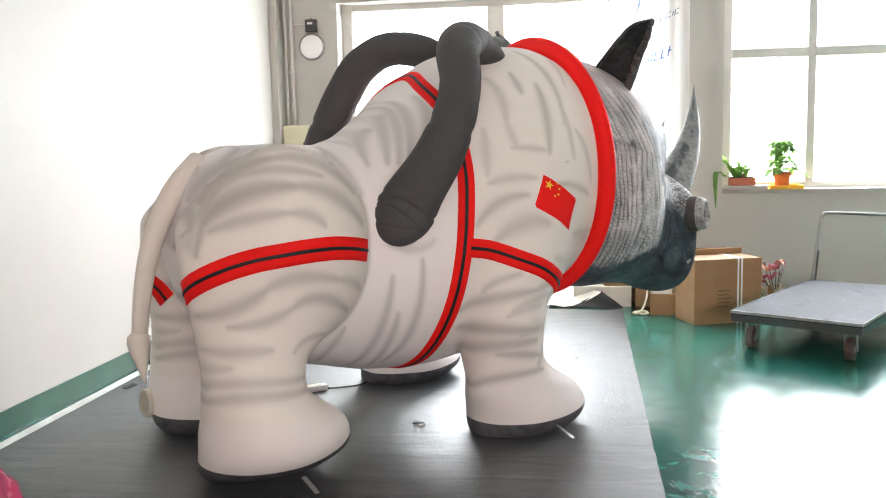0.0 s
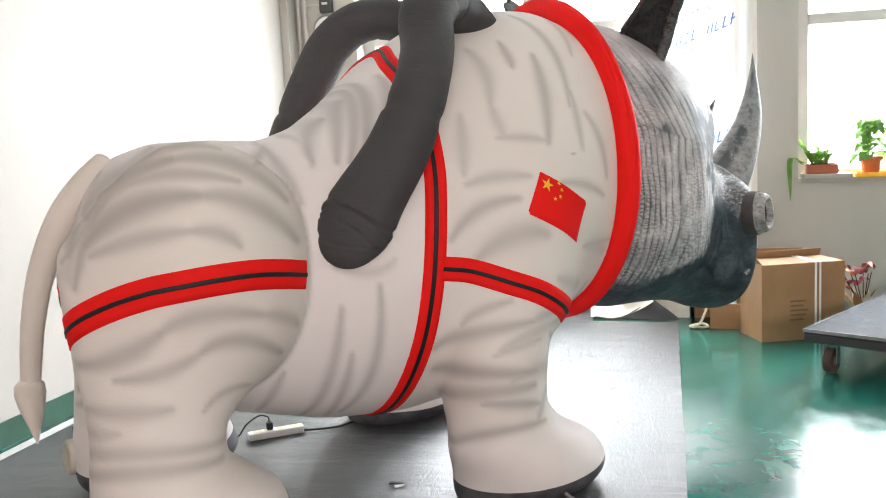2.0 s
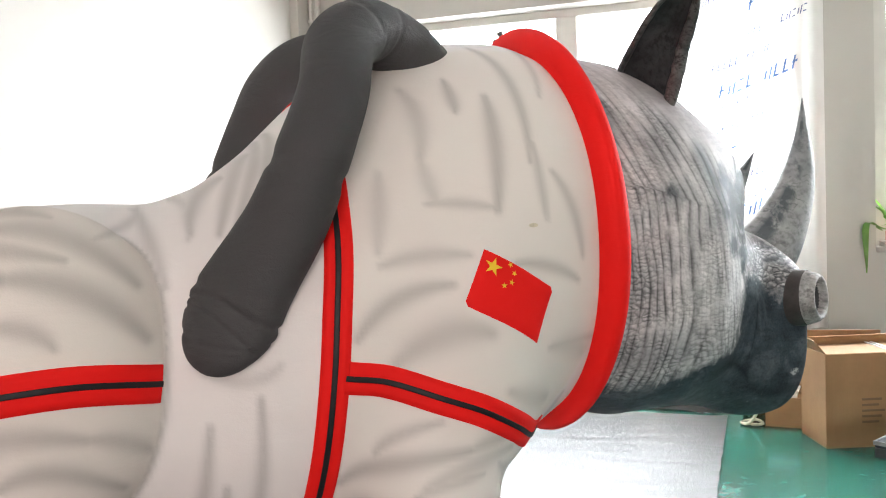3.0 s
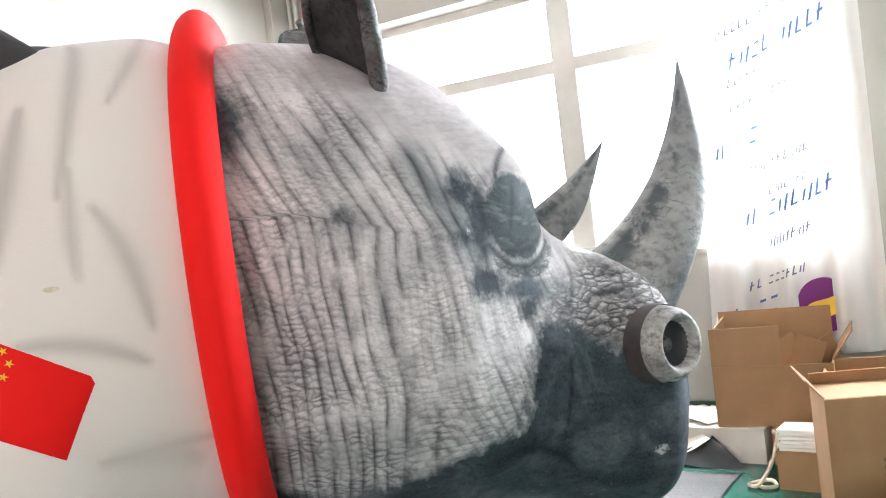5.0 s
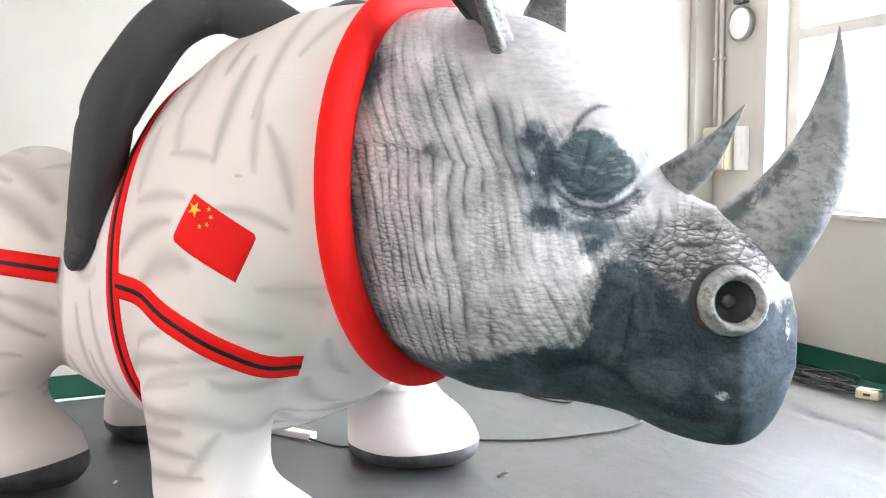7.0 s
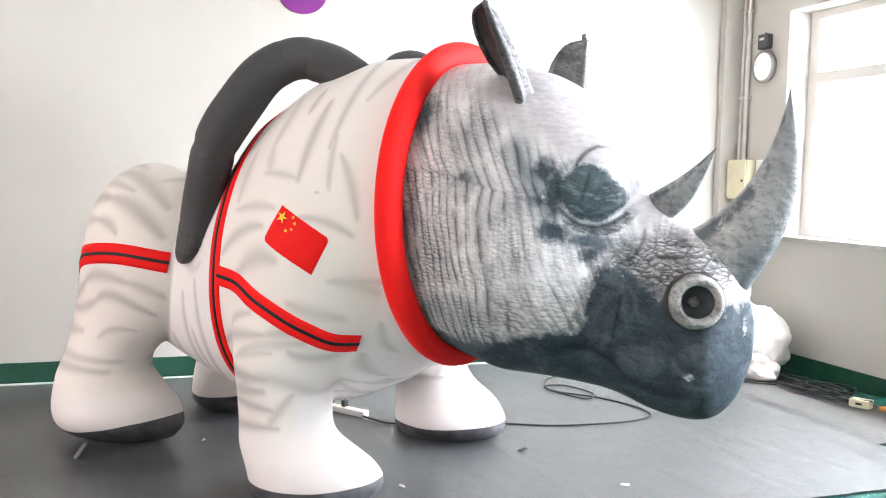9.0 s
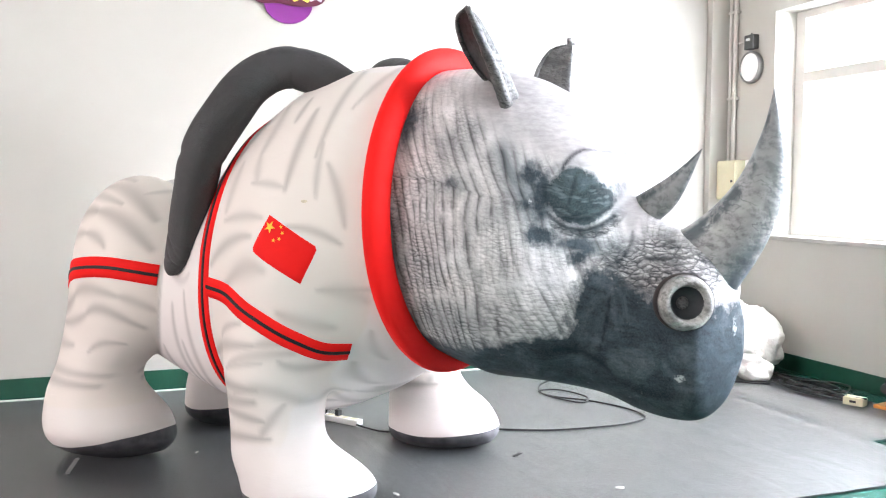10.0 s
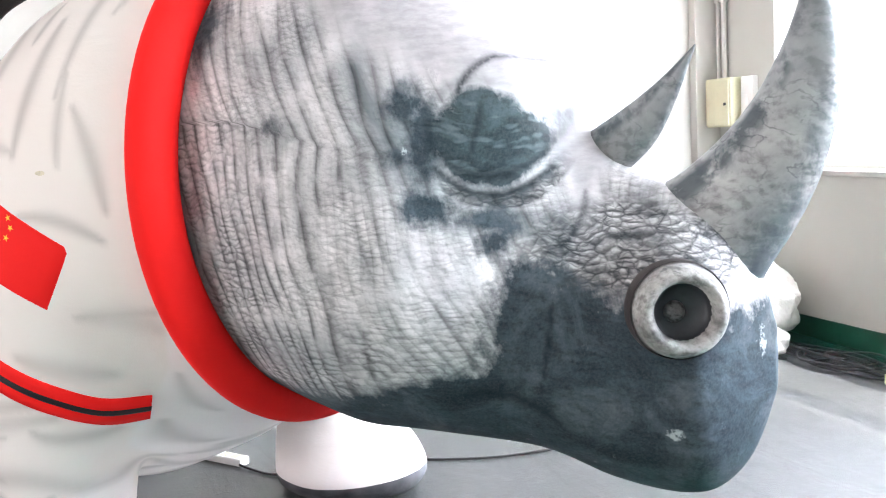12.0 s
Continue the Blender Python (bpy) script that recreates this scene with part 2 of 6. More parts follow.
    fold_more = pleats(57.0, 9.0, 7.0, (0.0, 0.46), (0.12, 0.66), (0.45, 1.0), (0.85, 0.92), (1.0, 0.46))
    cell = lit_skin(27.0, 58.0, 0.026, 22.0, 4.0, (0.16, 0.26, 0.0), 1.7)
    cross = skin(20.0, 74.0, 0.030, 18.0, 9.0, (0.0, 0.46), (0.05, 0.66), (0.16, 0.92), (0.42, 1.0))
    col = washed(col, fold, times(here, lines, calc(nt, "SUBTRACT", 0.92, calc(nt, "MULTIPLY", fine, 0.45), True)))
    col = washed(col, fold_more, times(lines, there, calc(nt, "ADD", 0.30, calc(nt, "MULTIPLY", fine, 0.35))))
    col = washed(col, ramp(nt, relief(nt, warped(nt, vec_math(nt, "MULTIPLY", sheet, (1.0, 0.3, 1.0)), 8.0, 0.05), (13, 13, 1), gain=3.6, detail=3.0), (0.10, 0.50), (0.45, 0.94), (0.7, 1.0)), times(lines, 0.6))
    col = washed(col, cell, times(lines, pebbly, there, 0.95))
    col = washed(col, cross, times(lines, there, calc(nt, "SUBTRACT", 0.75, calc(nt, "MULTIPLY", pebbly, 0.5), True)))
    # side-lit bumps of the photograph
    col = washed(col, ramp(nt, relief(nt, loose, (46, 46, 60), gain=4.2), (0.10, 0.50), (0.45, 0.95), (0.7, 1.0)), times(lines, 0.35))
    col = mix(nt, times(lines, 0.05), col, ramp(nt, grain, (0.34, 0.03), (0.66, 0.85)))
    # nose and lower lid: knobs wider than tall, dark between
    knobby = warped(nt, v, 11.0, 0.045)
    def knobs(scale, gain):
        """Lightness of rounded knobs lit from above, and the clefts between them."""
        reach = []
        for shift in ((0.0, 0.0, 0.0), (0.0, 0.0, 0.22)):
            cells = nt.nodes.new("ShaderNodeTexVoronoi")
            cells.feature = "DISTANCE_TO_EDGE"
            cells.inputs["Scale"].default_value = 1.0
            nt.links.new(vec_math(nt, "ADD", vec_math(nt, "MULTIPLY", knobby, scale), shift), cells.inputs["Vector"])
            reach.append(cells.outputs["Distance"])
        lit = calc(nt, "ADD", 0.62, calc(nt, "MULTIPLY", calc(nt, "SUBTRACT", reach[0], reach[1]), gain), True)
        return lit, ramp(nt, reach[0], (0.0, 1.0), (0.05, 0.6), (0.16, 0.0))

    hilly = ramp(nt, relief(nt, loose, (9, 9, 14), gain=3.0, detail=4.0), (0.10, (0.17, 0.172, 0.18)), (0.42, (0.40, 0.385, 0.39)), (0.80, (0.70, 0.665, 0.66)))
    for knob_scale, weight in (((24, 24, 46), 0.85), ((46, 46, 84), 0.5)):
        lit, cleft = knobs(knob_scale, 1.7)
        hilly = washed(hilly, lit, weight)
        hilly = mix(nt, times(cleft, weight, ramp(nt, noise_tex(nt, v, 14.0, 3), (0.35, 0.30), (0.62, 1.0))), hilly, (0.03, 0.035, 0.04))
    col = mix(nt, ramp(nt, calc(nt, "ADD", wrinkly, calc(nt, "MULTIPLY", calc(nt, "SUBTRACT", patch, 0.5), 0.8)), (0.30, 0.0), (0.62, 1.0)), col, hilly)
    # darker blue-grey passages keep their folds
    torn = calc(nt, "ADD", tone, times(calc(nt, "SUBTRACT", streak, 0.5), tone, 2.4), True)
    col = mix(nt, times(torn, 0.9), col, mix(nt, fold, (0.012, 0.017, 0.021), (0.15, 0.168, 0.18)))
    hair = ramp(nt, stretched(30.0, 60.0, 4, 0.6, 6.0), (0.38, 0.86), (0.62, 1.06))
    col = mix(nt, pale, col, mix(nt, 1.0, ramp(nt, noise_tex(nt, v, 9.0, 5, 0.6), (0.3, (0.35, 0.325, 0.335)), (0.7, (0.47, 0.44, 0.445))), hair, "MULTIPLY"))
    # slate print
    cloud = noise_tex(nt, v, 6.0, 8, 0.66, 0.8)
    slate = ramp(nt, cloud, (0.26, (0.020, 0.030, 0.039)), (0.48, (0.044, 0.060, 0.075)), (0.70, (0.125, 0.146, 0.163)))
    slate = mix(nt, eye, slate, ramp(nt, cloud, (0.3, (0.014, 0.024, 0.029)), (0.5, (0.034, 0.052, 0.059)), (0.7, (0.095, 0.125, 0.135))))
    slate = washed(slate, ramp(nt, relief(nt, v, (16, 16, 24)), (0.1, 0.40), (0.5, 0.88), (0.85, 1.0)), 0.6)
    slate = mix(nt, calc(nt, "MULTIPLY", eye, ramp(nt, relief(nt, loose, (7, 7, 26), gain=4.0, detail=2.0), (0.60, 0.0), (0.95, 0.45))), slate, (0.20, 0.24, 0.25))
    crinkle, _ = cell_tex(nt, loose, (26, 26, 30), 0.06)
    slate = mix(nt, times(crinkle, ramp(nt, noise_tex(nt, v, 5.0, 3), (0.48, 0.0), (0.66, 1.0)), calc(nt, "SUBTRACT", 0.30, eye, True)), slate, (0.012, 0.018, 0.023))
    # shade of the head's underside mixed into the slate colour
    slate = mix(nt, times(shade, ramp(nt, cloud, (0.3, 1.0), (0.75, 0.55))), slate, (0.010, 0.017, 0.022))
    slate = mix(nt, 0.08, slate, ramp(nt, grain, (0.36, 0.0), (0.7, 0.35)))
    whisk = calc(nt, "SUBTRACT", stretched(60.0, 12.0, 5, 0.7, 1.0), 0.5)
    drift = calc(nt, "SUBTRACT", noise_tex(nt, v, 13.0, 6, 0.68), 0.5)
    rough_edge = calc(nt, "ADD", tint, calc(nt, "ADD", calc(nt, "MULTIPLY", whisk, 0.5), calc(nt, "MULTIPLY", drift, 1.5)), True)
    col = mix(nt, ramp(nt, rough_edge, (0.30, 0.0), (0.50, 0.5), (0.74, 1.0)), col, slate)
    col = mix(nt, calc(nt, "MULTIPLY", deep, calc(nt, "ADD", 0.5, calc(nt, "MULTIPLY", noise_tex(nt, v, 30.0, 3), 0.8)), True), col, (0.010, 0.016, 0.021))
    col = mix(nt, ramp(nt, calc(nt, "MULTIPLY", fleck, noise_tex(nt, v, 46.0, 4, 0.7)), (0.40, 0.0), (0.52, 0.75)), col, (0.52, 0.54, 0.55))
    nt.links.new(col, b.inputs["Base Color"])
    b.inputs["Specular IOR Level"].default_value = 0.06
    bump(nt, b, noise_tex(nt, coords(nt, (1, 1, 2)), 6.0, 4, 0.6, 0.6), 0.2, 0.012)
    return m


def horn_print(name, lo, hi, bumps=(9, 9, 16), amount=0.75):
    """Photo-printed horn or skin: streaks, side-lit lumps and dark gashes."""
    m, nt, b = shader(name, 0.5)
    v = coords(nt)
    mid = tuple((a + c) * 0.5 for a, c in zip(lo, hi))
    wv = warped(nt, v, 7.0, 0.06, 4.0)
    blot = noise_tex(nt, vec_math(nt, "MULTIPLY", wv, (1.0, 1.0, 0.7)), 6.0, 6, 0.62, 0.8)
    col = ramp(nt, blot, (0.34, lo), (0.46, mid), (0.60, hi))
    lumps = ramp(nt, relief(nt, wv, bumps, gain=4.2, detail=6.0), (0.08, 0.10), (0.45, 0.72), (0.75, 1.0))
    col = mix(nt, amount, col, lumps, "MULTIPLY")
    ridge = calc(nt, "ABSOLUTE", calc(nt, "SUBTRACT", noise_tex(nt, vec_math(nt, "MULTIPLY", wv, tuple(1.2 * c for c in bumps)), 1.0, 4, 0.5), 0.5))
    here = ramp(nt, noise_tex(nt, v, 9.0, 3), (0.42, 0.0), (0.60, 1.0))
    col = mix(nt, calc(nt, "MULTIPLY", here, calc(nt, "MULTIPLY", ramp(nt, ridge, (0.0, 1.0), (0.03, 0.0)), amount * 0.3)), col, (0.03, 0.036, 0.042))
    gash = ramp(nt, noise_tex(nt, vec_math(nt, "MULTIPLY", wv, (12, 12, 26)), 1.0, 4, 0.6), (0.66, 0.0), (0.71, 0.75))
    col = mix(nt, gash, col, (0.03, 0.037, 0.042))
    col = mix(nt, 0.15, col, ramp(nt, noise_tex(nt, v, 130.0, 3), (0.35, tuple(0.3 * c for c in lo)), (0.65, hi)))
    nt.links.new(col, b.inputs["Base Color"])
    bump(nt, b, blot, 0.15, 0.01)
    return m


def horn_skin():
    """Printed horn: pale grey with fine lengthwise cracks, dark gashes down the rear edge and crinkles down the front."""
    m, nt, b = shader("horn_print", 0.5)
    v = coords(nt)
    edge, along = attribute(nt, "edge"), attribute(nt, "along")
    wv = warped(nt, v, 8.0, 0.05, 4.0)
    cloud = noise_tex(nt, v, 7.0, 6, 0.6, 0.5)
    col = ramp(nt, cloud, (0.30, (0.19, 0.195, 0.20)), (0.50, (0.32, 0.312, 0.312)), (0.68, (0.43, 0.417, 0.41)))
    col = mix(nt, 0.6, col, ramp(nt, relief(nt, wv, (13, 13, 16), gain=4.0, detail=5.0), (0.10, 0.25), (0.5, 0.88), (0.8, 1.0)), "MULTIPLY")
    col = mix(nt, ramp(nt, along, (0.30, 0.0), (0.85, 0.65)), col, (0.21, 0.225, 0.24))
    crack = calc(nt, "ABSOLUTE", calc(nt, "SUBTRACT", noise_tex(nt, vec_math(nt, "MULTIPLY", wv, (10, 10, 17)), 1.0, 4, 0.5), 0.5))
    here = ramp(nt, noise_tex(nt, v, 7.0, 3), (0.45, 0.0), (0.62, 0.7))
    col = mix(nt, calc(nt, "MULTIPLY", here, ramp(nt, crack, (0.0, 1.0), (0.022, 0.0))), col, (0.06, 0.068, 0.074))
    gash = ramp(nt, noise_tex(nt, vec_math(nt, "MULTIPLY", wv, (15, 15, 11)), 1.0, 5, 0.6), (0.42, 0.0), (0.54, 1.0))
    rear = ramp(nt, edge, (0.04, 0.0), (0.10, 0.9), (0.22, 0.85), (0.36, 0.0))
    col = mix(nt, calc(nt, "MULTIPLY", gash, rear), col, (0.045, 0.06, 0.07))
    crinkle = ramp(nt, relief(nt, wv, (20, 20, 26), gain=4.5, detail=3.0), (0.15, (0.05, 0.06, 0.067)), (0.5, (0.13, 0.138, 0.142)), (0.9, (0.25, 0.25, 0.247)))
    col = mix(nt, calc(nt, "MULTIPLY", ramp(nt, edge, (0.70, 0.0), (0.88, 0.8)), ramp(nt, cloud, (0.40, 0.3), (0.58, 1.0))), col, crinkle)
    front = calc(nt, "MULTIPLY", ramp(nt, edge, (0.60, 0.0), (0.92, 0.85)), ramp(nt, along, (0.10, 1.0), (0.60, 0.25)))
    col = mix(nt, calc(nt, "MULTIPLY", front, ramp(nt, noise_tex(nt, wv, 9.0, 5, 0.65), (0.42, 0.0), (0.58, 1.0))), col, (0.04, 0.058, 0.07))
    nt.links.new(col, b.inputs["Base Color"])
    bump(nt, b, cloud, 0.12, 0.01)
    return m


def cardboard(name="cardboard", base=(0.32, 0.18, 0.08)):
    m, nt, b = shader(name, 0.75)
    v = coords(nt)
    col = ramp(nt, noise_tex(nt, v, 5.0, 5, 0.6), (0.3, tuple(c * 0.86 for c in base)), (0.7, tuple(c * 1.1 for c in base)))
    flute = noise_tex(nt, coords(nt, (160, 160, 2)), 1.0, 2)
    col = mix(nt, calc(nt, "MULTIPLY", flute, 0.18), col, tuple(c * 0.7 for c in base))
    nt.links.new(col, b.inputs["Base Color"])
    bump(nt, b, flute, 0.12, 0.002)
    return m


def deck_metal():
    m, nt, b = shader("worn_steel", 0.6, 0.0)
    v = coords(nt)
    n, s = noise_tex(nt, v, 2.6, 8, 0.72, 0.5), noise_tex(nt, coords(nt, (30, 2, 2)), 2.0, 6, 0.7)
    col = ramp(nt, n, (0.3, (0.026, 0.029, 0.034)), (0.55, (0.046, 0.050, 0.057)), (0.75, (0.085, 0.090, 0.098)))
    col = mix(nt, ramp(nt, s, (0.62, 0.0), (0.72, 0.5)), col, (0.20, 0.205, 0.21))
    col = mix(nt, ramp(nt, noise_tex(nt, v, 18.0, 5, 0.7), (0.70, 0.0), (0.74, 0.8)), col, (0.40, 0.405, 0.41))
    col = mix(nt, ramp(nt, noise_tex(nt, v, 11.0, 6, 0.7), (0.60, 0.0), (0.66, 0.9)), col, (0.022, 0.018, 0.016))
    gouge = noise_tex(nt, coords(nt, (9, 55, 9)), 1.0, 5, 0.65)
    col = mix(nt, ramp(nt, gouge, (0.645, 0.0), (0.67, 0.95)), col, (0.012, 0.011, 0.011))
    nt.links.new(col, b.inputs["Base Color"])
    nt.links.new(ramp(nt, n, (0.3, 0.6), (0.7, 0.8)), b.inputs["Roughness"])
    b.inputs["Specular IOR Level"].default_value = 0.07
    bump(nt, b, n, 0.3, 0.01)
    return m


def film_plastic():
    """Thin milky sheeting that lets daylight through."""
    m, nt, b = shader("milky_film", 0.35, 0.0, (0.78, 0.76, 0.73))
    tr, ms, tp = nt.nodes.new("ShaderNodeBsdfTranslucent"), nt.nodes.new("ShaderNodeMixShader"), nt.nodes.new("ShaderNodeBsdfTransparent")
    tr.inputs[0].default_value = (0.9, 0.9, 0.9, 1)
    ms.inputs[0].default_value = 0.16
    nt.links.new(b.outputs[0], ms.inputs[1]), nt.links.new(tr.outputs[0], ms.inputs[2])
    ms2 = nt.nodes.new("ShaderNodeMixShader")
    ms2.inputs[0].default_value = 0.06
    nt.links.new(ms.outputs[0], ms2.inputs[1]), nt.links.new(tp.outputs[0], ms2.inputs[2])
    nt.links.new(ms2.outputs[0], nt.nodes["Material Output"].inputs[0])
    bump(nt, b, noise_tex(nt, coords(nt), 12.0, 4), 0.3, 0.01)
    return m


def glass():
    m, nt, b = shader("window_glass", 0.02, 0.0, (1, 1, 1))
    b.inputs["Transmission Weight"].default_value, b.inputs["IOR"].default_value = 1.0, 1.02
    return m


def leaf_mat():
    m, nt, b = shader("leaf", 0.45)
    v = coords(nt)
    col = ramp(nt, noise_tex(nt, v, 18.0, 3), (0.3, (0.035, 0.10, 0.018)), (0.7, (0.13, 0.26, 0.05)))
    nt.links.new(col, b.inputs["Base Color"])
    tr, ms = nt.nodes.new("ShaderNodeBsdfTranslucent"), nt.nodes.new("ShaderNodeMixShader")
    tr.inputs[0].default_value, ms.inputs[0].default_value = (0.2, 0.4, 0.06, 1), 0.35
    nt.links.new(b.outputs[0], ms.inputs[1]), nt.links.new(tr.outputs[0], ms.inputs[2])
    nt.links.new(ms.outputs[0], nt.nodes["Material Output"].inputs[0])
    return m


WALL, EPOXY, FELT = wall_paint(), epoxy(), felt()
GREEN_PAINT = plain("green_paint", (0.010, 0.062, 0.036), 0.35, vary=0.3, scale=4.0)
WHITE_LINE = plain("line_paint", (0.72, 0.72, 0.70), 0.6, vary=0.15, scale=12.0)
UPVC = plain("window_plastic", (0.56, 0.54, 0.50), 0.45, vary=0.08)
SILL = plain("sill_cement", (0.42, 0.40, 0.37), 0.7, vary=0.15)
SUIT = fabric("suit_fabric", (0.79, 0.742, 0.725), sole=True)
RED = fabric("red_fabric", (0.80, 0.012, 0.010), 0.68)
RED.node_tree.nodes["Principled BSDF"].inputs["Specular IOR Level"].default_value = 0.12
BLACK = fabric("black_fabric", (0.012, 0.012, 0.014), 0.5)
HOSE = fabric("charcoal_fabric", (0.058, 0.056, 0.058), 0.6, crumple=0.8)
TAILCLOTH = fabric("tail_fabric", (0.70, 0.635, 0.575))
YELLOW = fabric("yellow_print", (0.85, 0.55, 0.03), 0.5)
HIDE = hide()
HORN = horn_skin()
RIM = horn_print("rim_print", (0.13, 0.125, 0.12), (0.46, 0.44, 0.425), (18, 18, 24), 0.7)
EARHOLLOW = horn_print("ear_hollow_print", (0.006, 0.0065, 0.007), (0.042, 0.043, 0.046), (34, 34, 12), 0.95)
BROWNSKIN = plain("brown_dark_skin", (0.055, 0.046, 0.044), 0.55, vary=0.4, scale=14.0)
EARSKIN = horn_print("ear_print", (0.016, 0.017, 0.019), (0.15, 0.145, 0.143), (34, 34, 44), 1.0)
DARKSKIN = plain("dark_skin", (0.02, 0.022, 0.026), 0.55, vary=0.35, scale=20.0)
CARD, STEEL, FILM, GLASS, LEAF = cardboard(), deck_metal(), film_plastic(), glass(), leaf_mat()
CARD_PALE = cardboard("pale_cardboard", (0.62, 0.58, 0.52))
PAPER = plain("white_paper", (0.80, 0.79, 0.76), 0.7, vary=0.06)
RUBBER = plain("black_rubber", (0.018, 0.018, 0.02), 0.6, vary=0.3)
RUST_WHEEL = plain("worn_wheel", (0.085, 0.05, 0.04), 0.6, vary=0.35, scale=20.0)
CHROME = plain("dull_steel", (0.30, 0.30, 0.29), 0.35, 0.8, vary=0.2)
TERRACOTTA = plain("terracotta", (0.34, 0.085, 0.035), 0.6, vary=0.15)
TRAY_YELLOW = plain("yellow_plastic", (0.80, 0.42, 0.02), 0.45, vary=0.1)
SOIL = plain("soil", (0.03, 0.02, 0.012), 0.9, vary=0.4, scale=40.0)
CREAM = plain("cream_plastic", (0.62, 0.58, 0.40), 0.45, vary=0.08)
WHITE_PLASTIC = plain("white_plastic", (0.80, 0.80, 0.78), 0.35, vary=0.05)
VENT_PLASTIC = plain("beige_plastic", (0.55, 0.50, 0.42), 0.5, vary=0.08)
CABLE = plain("black_cable", (0.012, 0.012, 0.013), 0.45, vary=0.2)
PURPLE = plain("purple_board", (0.16, 0.012, 0.17), 0.4, vary=0.08)
LOGO_YELLOW = plain("logo_yellow", (0.85, 0.60, 0.06), 0.4, vary=0.05)
LILAC = plain("logo_lilac", (0.62, 0.55, 0.70), 0.4, vary=0.08)
MAROON = plain("logo_maroon", (0.09, 0.01, 0.03), 0.4, vary=0.1)
PINK = plain("pink_plastic", (0.62, 0.05, 0.16), 0.25, vary=0.2, scale=15.0)
SACK = plain("white_sack", (0.74, 0.72, 0.68), 0.45, vary=0.08, scale=9.0, grain=13.0, relief=0.8, distance=0.03)
ROPE = plain("cotton_rope", (0.62, 0.55, 0.42), 0.8, vary=0.2, scale=60.0)
GREY_METAL = plain("dark_grey_case", (0.05, 0.05, 0.05), 0.45, vary=0.15)
BLUE_INK = plain("blue_ink", (0.10, 0.20, 0.46), 0.6, vary=0.15)
NAVY_INK = plain("navy_ink", (0.11, 0.13, 0.24), 0.6, vary=0.2)
ORANGE = plain("orange_plastic", (0.55, 0.20, 0.04), 0.5, vary=0.2)
CEILING_PAINT = plain("ceiling_paint", (0.80, 0.79, 0.77), 0.8, vary=0.04)
CLEAR = plain("clear_tape", (0.20, 0.20, 0.20), 0.2, vary=0.3)


# ---- building helpers ----
def put_mesh(name, data, mat, parent=None, label=""):
    if mat is not None:
        data.materials.append(mat)
    ob = new(name, data)
    ob.parent = parent
    return tagged(ob, label)


def part(name, bm, mat, parent=None, label="", smooth=False):
    """Links a bmesh as one mesh object under a thing or a part."""
    data = bpy.data.meshes.new(name)
    bmesh.ops.recalc_face_normals(bm, faces=bm.faces)
    bm.to_mesh(data)
    bm.free()
    if smooth:
        data.shade_smooth()
    return put_mesh(name, data, mat, parent, label)


def mesh_part(name, verts, faces, mat, parent=None, label="", smooth=True):
    data = bpy.data.meshes.new(name)
    data.from_pydata([tuple(v) for v in verts], [], faces)
    data.update()
    if smooth:
        data.shade_smooth()
    return put_mesh(name, data, mat, parent, label)


def thing(name, m, label, category, group="", kind=""):
    """An Empty at the thing's base, under which its parts hang."""
    ob = new(name)
    ob.empty_display_size = 0.1
    ob.matrix_world = m
    return tagged(ob, label, category, group, kind)


def box_bm(x0, x1, y0, y1, z0, z1, bevel=0.0, bm=None):
    bm = bm or bmesh.new()
    made = bmesh.ops.create_cube(bm, size=1.0, matrix=Matrix.LocRotScale(((x0 + x1) / 2, (y0 + y1) / 2, (z0 + z1) / 2), None, (x1 - x0, y1 - y0, z1 - z0)))
    if bevel:
        edges = {e for v in made["verts"] for e in v.link_edges}
        bmesh.ops.bevel(bm, geom=list(edges), offset=bevel, segments=2, affect="EDGES", profile=0.6)
    return bm


def rod_bm(a, b, r0, r1=None, sides=14, bm=None):
    bm = bm or bmesh.new()
    a, b = Vector(a), Vector(b)
    q = (b - a).to_track_quat("Z", "Y").to_matrix().to_4x4()
    bmesh.ops.create_cone(bm, cap_ends=True, segments=sides, radius1=r0, radius2=r0 if r1 is None else r1, depth=(b - a).length, matrix=Matrix.Translation((a + b) / 2) @ q)
    return bm


def smooth_path(points, steps=8, closed=False):
    """Catmull-Rom through the points."""
    pts = [np.array(p, float) for p in points]
    n, out = len(pts), []
    for i in range(n if closed else n - 1):
        p1, p2 = pts[i], pts[(i + 1) % n]
        p0 = pts[i - 1] if closed or i else 2 * p1 - p2
        p3 = pts[(i + 2) % n] if closed or i + 2 < n else 2 * p2 - p1
        for k in range(steps):
            t = k / steps
            out.append(0.5 * (2 * p1 + (p2 - p0) * t + (2 * p0 - 5 * p1 + 4 * p2 - p3) * t * t + (3 * p1 - p0 - 3 * p2 + p3) * t ** 3))
    if not closed:
        out.append(pts[-1])
    return np.array(out)


